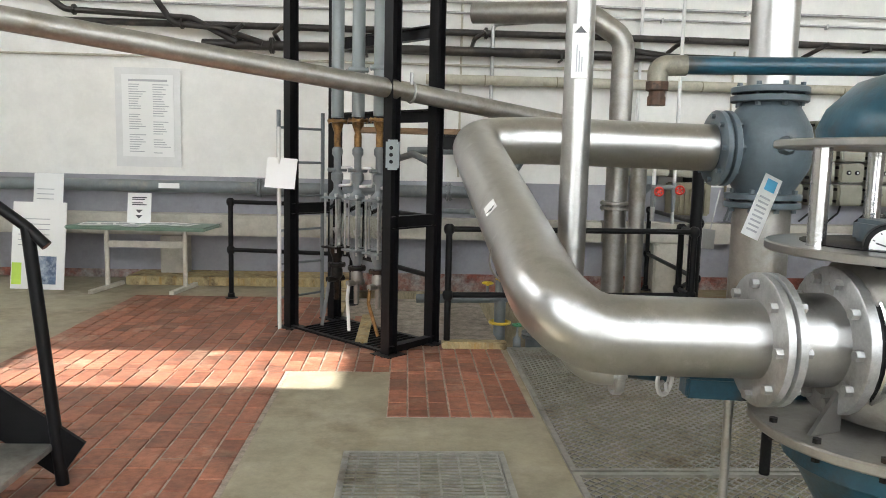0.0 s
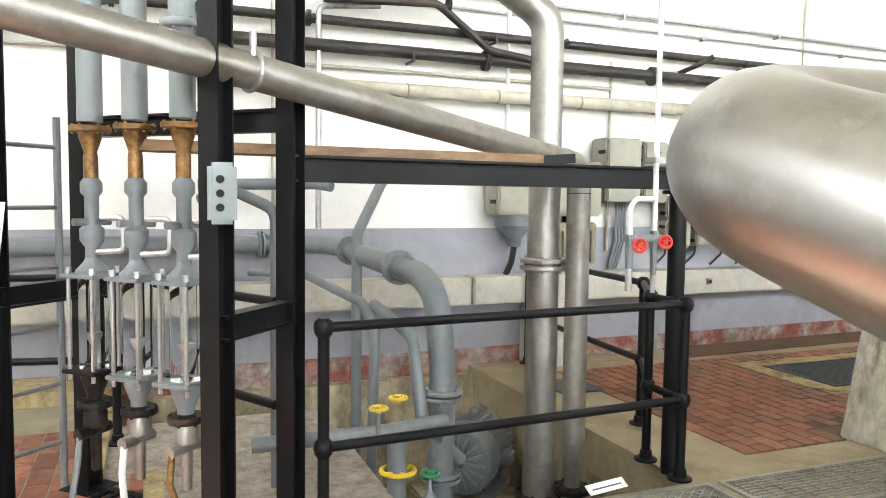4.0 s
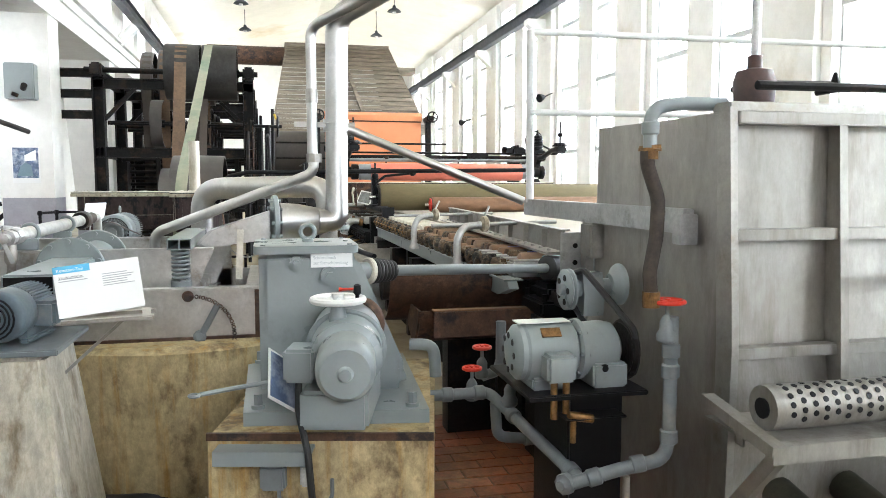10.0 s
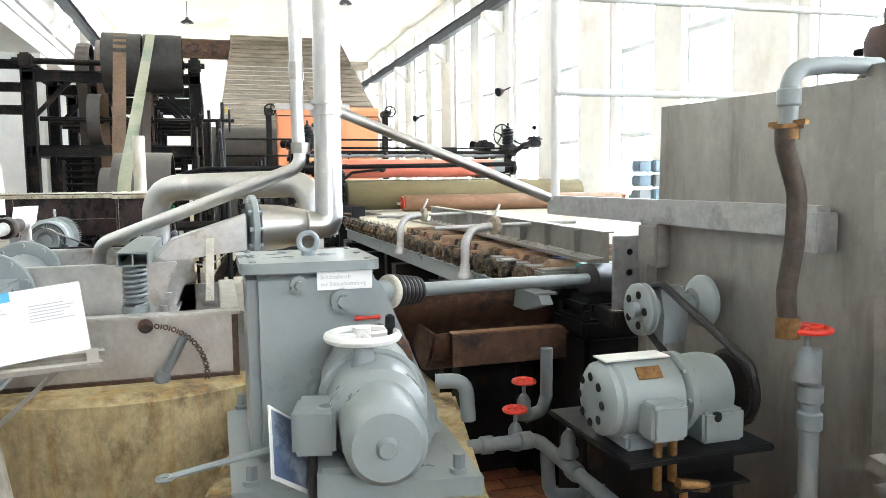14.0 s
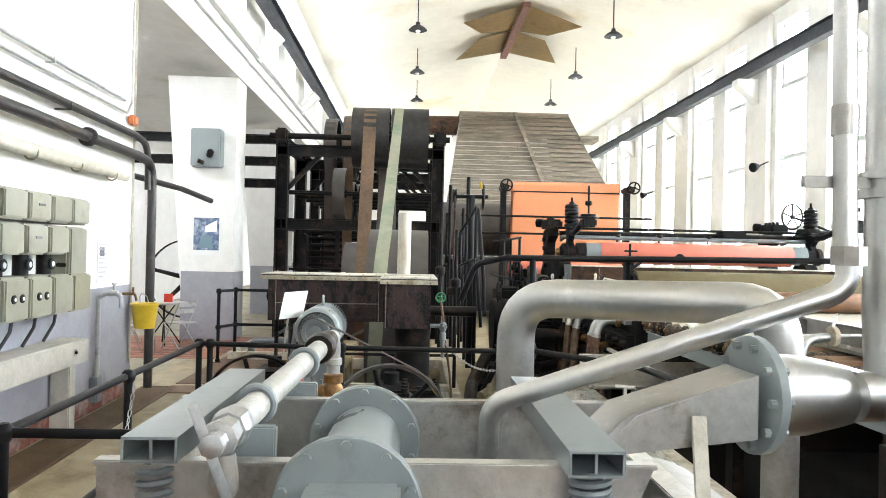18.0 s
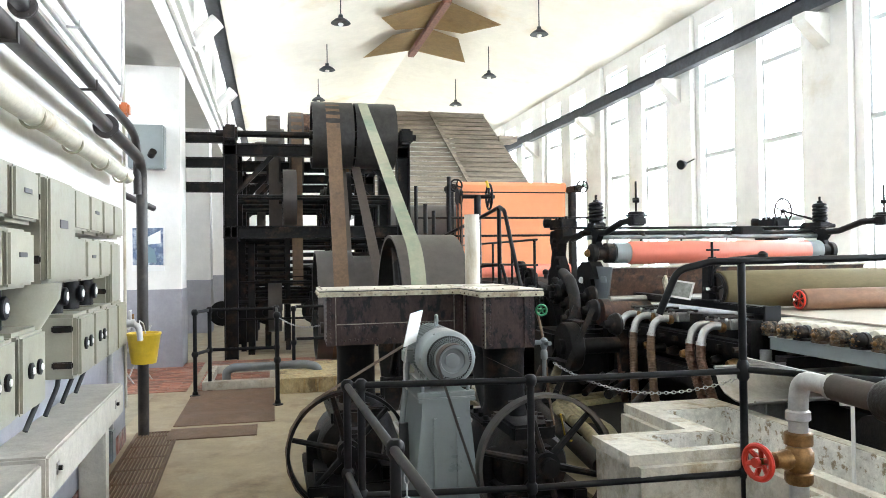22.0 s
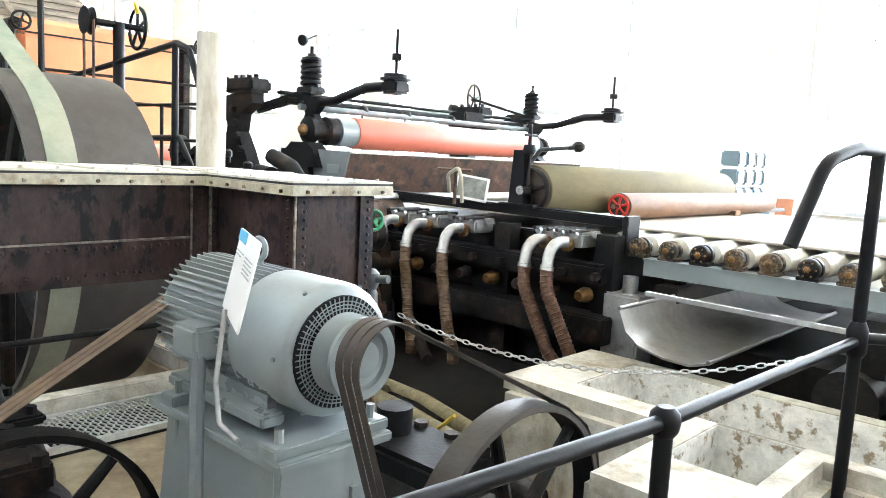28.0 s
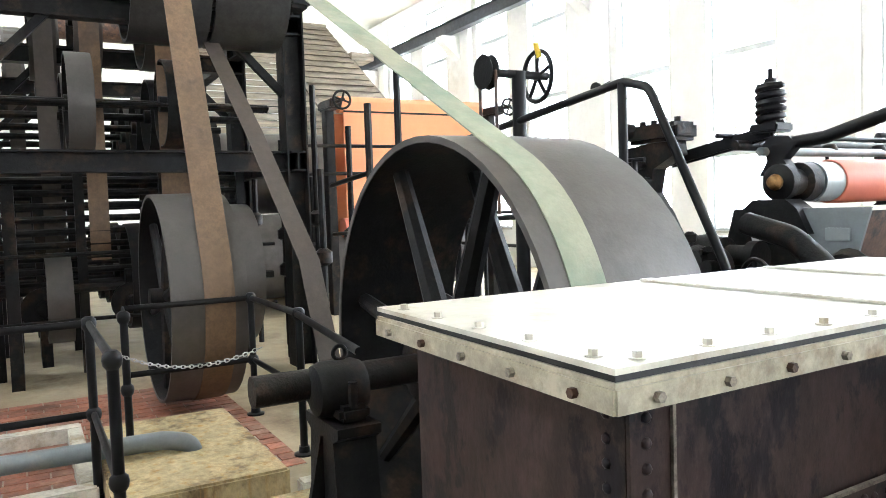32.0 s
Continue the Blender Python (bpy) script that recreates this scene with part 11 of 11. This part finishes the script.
for k in range(24):
    x = 11.8 + k * 0.3
    bkk = thing("display_print", "printed picture leaning on the counter", "print", (x, -2.65, 0.94), "prints on the counter")
    part("sheet", put(box(-0.11, -0.004, 0, 0.11, 0.004, 0.3), pose(x, -2.62, 0.941, 15, 0, rng.uniform(-20, 30))), bcols[k % 6], bkk)
bm_ = thing("control_stand", "blue-grey control stand with valve blocks", "machine", (12.0, -1.2, FB))
part("column", box(11.8, -1.5, FB, 12.15, -1.1, 1.2, 0.02), WPIPE, bm_)
part("table", box(11.5, -1.8, 1.1, 12.5, -0.8, 1.14, 0.01), BLACK, bm_)
for i in range(4):
    for j in range(3):
        part("valve_block", box(11.75, -1.85 + i * 0.28, 1.2 + j * 0.22, 11.98, -1.63 + i * 0.28, 1.38 + j * 0.22, 0.02), SCREENB if (i + j) % 3 else GREY, bm_)

# ---- floor coverings and small pieces, last ----
wall_side(True)
grating("wall_channel", "dark ribbed channel cover along the wall", 4.6, 8.66, 12.6, 9.08, FB + 0.012, 0.03, 0.4, MATB, 0.02, True, 0.016)
wall_side(False)
struct("floor_mat", box(13.25, 8.04, FB, 15.45, 9.1, FB + 0.01), MATB, "brown checker plate cover on the floor", "cover plate")
struct("floor_mat_strip", box(12.62, 8.22, FB, 13.1, 9.1, FB + 0.012), MATB, "brown checker plate strip", "cover plate")
expanded("plate_grating", "pale expanded metal grating before the pumps", 8.62, 5.78, 9.36, 7.46, 0.03, PALEG)
struct("grating_kerb", merge(box(8.5, 5.55, FB, 8.6, 7.55, 0.02, 0.006), box(8.6, 7.47, FB, 9.45, 7.55, 0.02, 0.006), box(8.6, 5.5, FB, 9.45, 5.61, 0.02, 0.006)), CONC, "concrete kerb round a floor grating", "kerb")
gh = thing("grating_handle", "bent steel lifting handle", "handle", (8.9, 7.0, 0.035))
part("loop", tube([(8.8, 6.95, 0.036), (8.78, 7.08, 0.04), (8.9, 7.12, 0.042), (8.98, 7.05, 0.04), (8.95, 6.94, 0.036)], 0.009, 0.03, 8), IRON, gh)
grating("floor_grating", "small galvanised grating in the walkway", 7.7, 7.62, 8.45, 8.1, FB + 0.01, 0.03, 0.1, GALV)
expanded("pit_grating", "expanded metal grating beside the wheel pit", 11.75, 6.97, 12.95, 7.5, 0.03, GRATE)
expanded("pit_grating", "expanded metal grating beside the wheel pit", 12.08, 5.62, 12.6, 6.85, 0.0, PALEG)
expanded("pit_grating", "expanded metal grating beside the vat", 11.4, 5.0, 12.05, 5.6, 0.0, PALEG)
grating("channel_grating", "steel grating over the drain channel", 2.6, 5.5, 5.0, 5.97, FB + 0.01, 0.035, 0.1, GRATE)
grating("blue_grating", "blue-grey mesh cover set in the tiles", 5.1, 7.36, 7.7, 8.16, FB + 0.012, 0.028, 0.03, GRATE_B, 0.03, True, 0.014)
struct("tile_border", merge(box(4.88, 7.16, FB, 7.92, 7.34, FB + 0.012), box(4.88, 8.18, FB, 7.92, 8.36, FB + 0.012), box(4.88, 7.34, FB, 5.08, 8.18, FB + 0.012), box(7.72, 7.34, FB, 7.92, 8.18, FB + 0.012)), CONC_Y, "stained concrete border round the mesh cover", "floor")
TILES2 = thing("tile_floor", "dark red wet-looking brick tiles in the pump hall", "floor", (4, 7, FB), kind="structure")
tile_field(TILES, [(-2.85, 5.15, 0.78, 7.95), (-4.2, 1.6, -0.8, 5.15), (-0.1, 4.22, 0.78, 5.15)], 0.0, (-0.5, 4.2), 300, holes=[(-0.3, 5.9, 0.85, 9), (-0.6, 7.0, -0.3, 9)], seed=3)
tile_field(TILES2, [(3.1, 6.28, 8.4, 8.62), (2.5, 3.9, 3.72, 5.3), (3.72, 3.55, 6.0, 4.5)], FB, (3.6, 6.6), 300, holes=[(4.88, 7.16, 7.92, 8.36), (3.95, 5.9, 4.7, 6.55)], seed=4, material=TILE_D, grout=GROUT_D)
tile_field(TILES2, [(11.62, 5.75, 12.02, 6.25)], FB + 0.02, (11.8, 6.0), 40, seed=9)
TILES3 = thing("tile_floor", "dusty red brick tiles before the drive section", "floor", (17, 8, FB), kind="structure")
tile_field(TILES3, [(15.5, 6.7, 18.6, 9.1), (15.5, 9.2, 18.5, 12.0)], FB, (15.5, 8.0), 120, seed=6, tw=0.14, tl=0.28)
for k, (x, y) in enumerate(((2.75, 7.9), (6.2, 5.7))):
    cv2 = solo("cover_plate", box(x, y, FB, x + 0.4, y + 0.45, FB + 0.012, 0.004), GRATE_B, "dark steel cover plate in the floor", "cover plate")
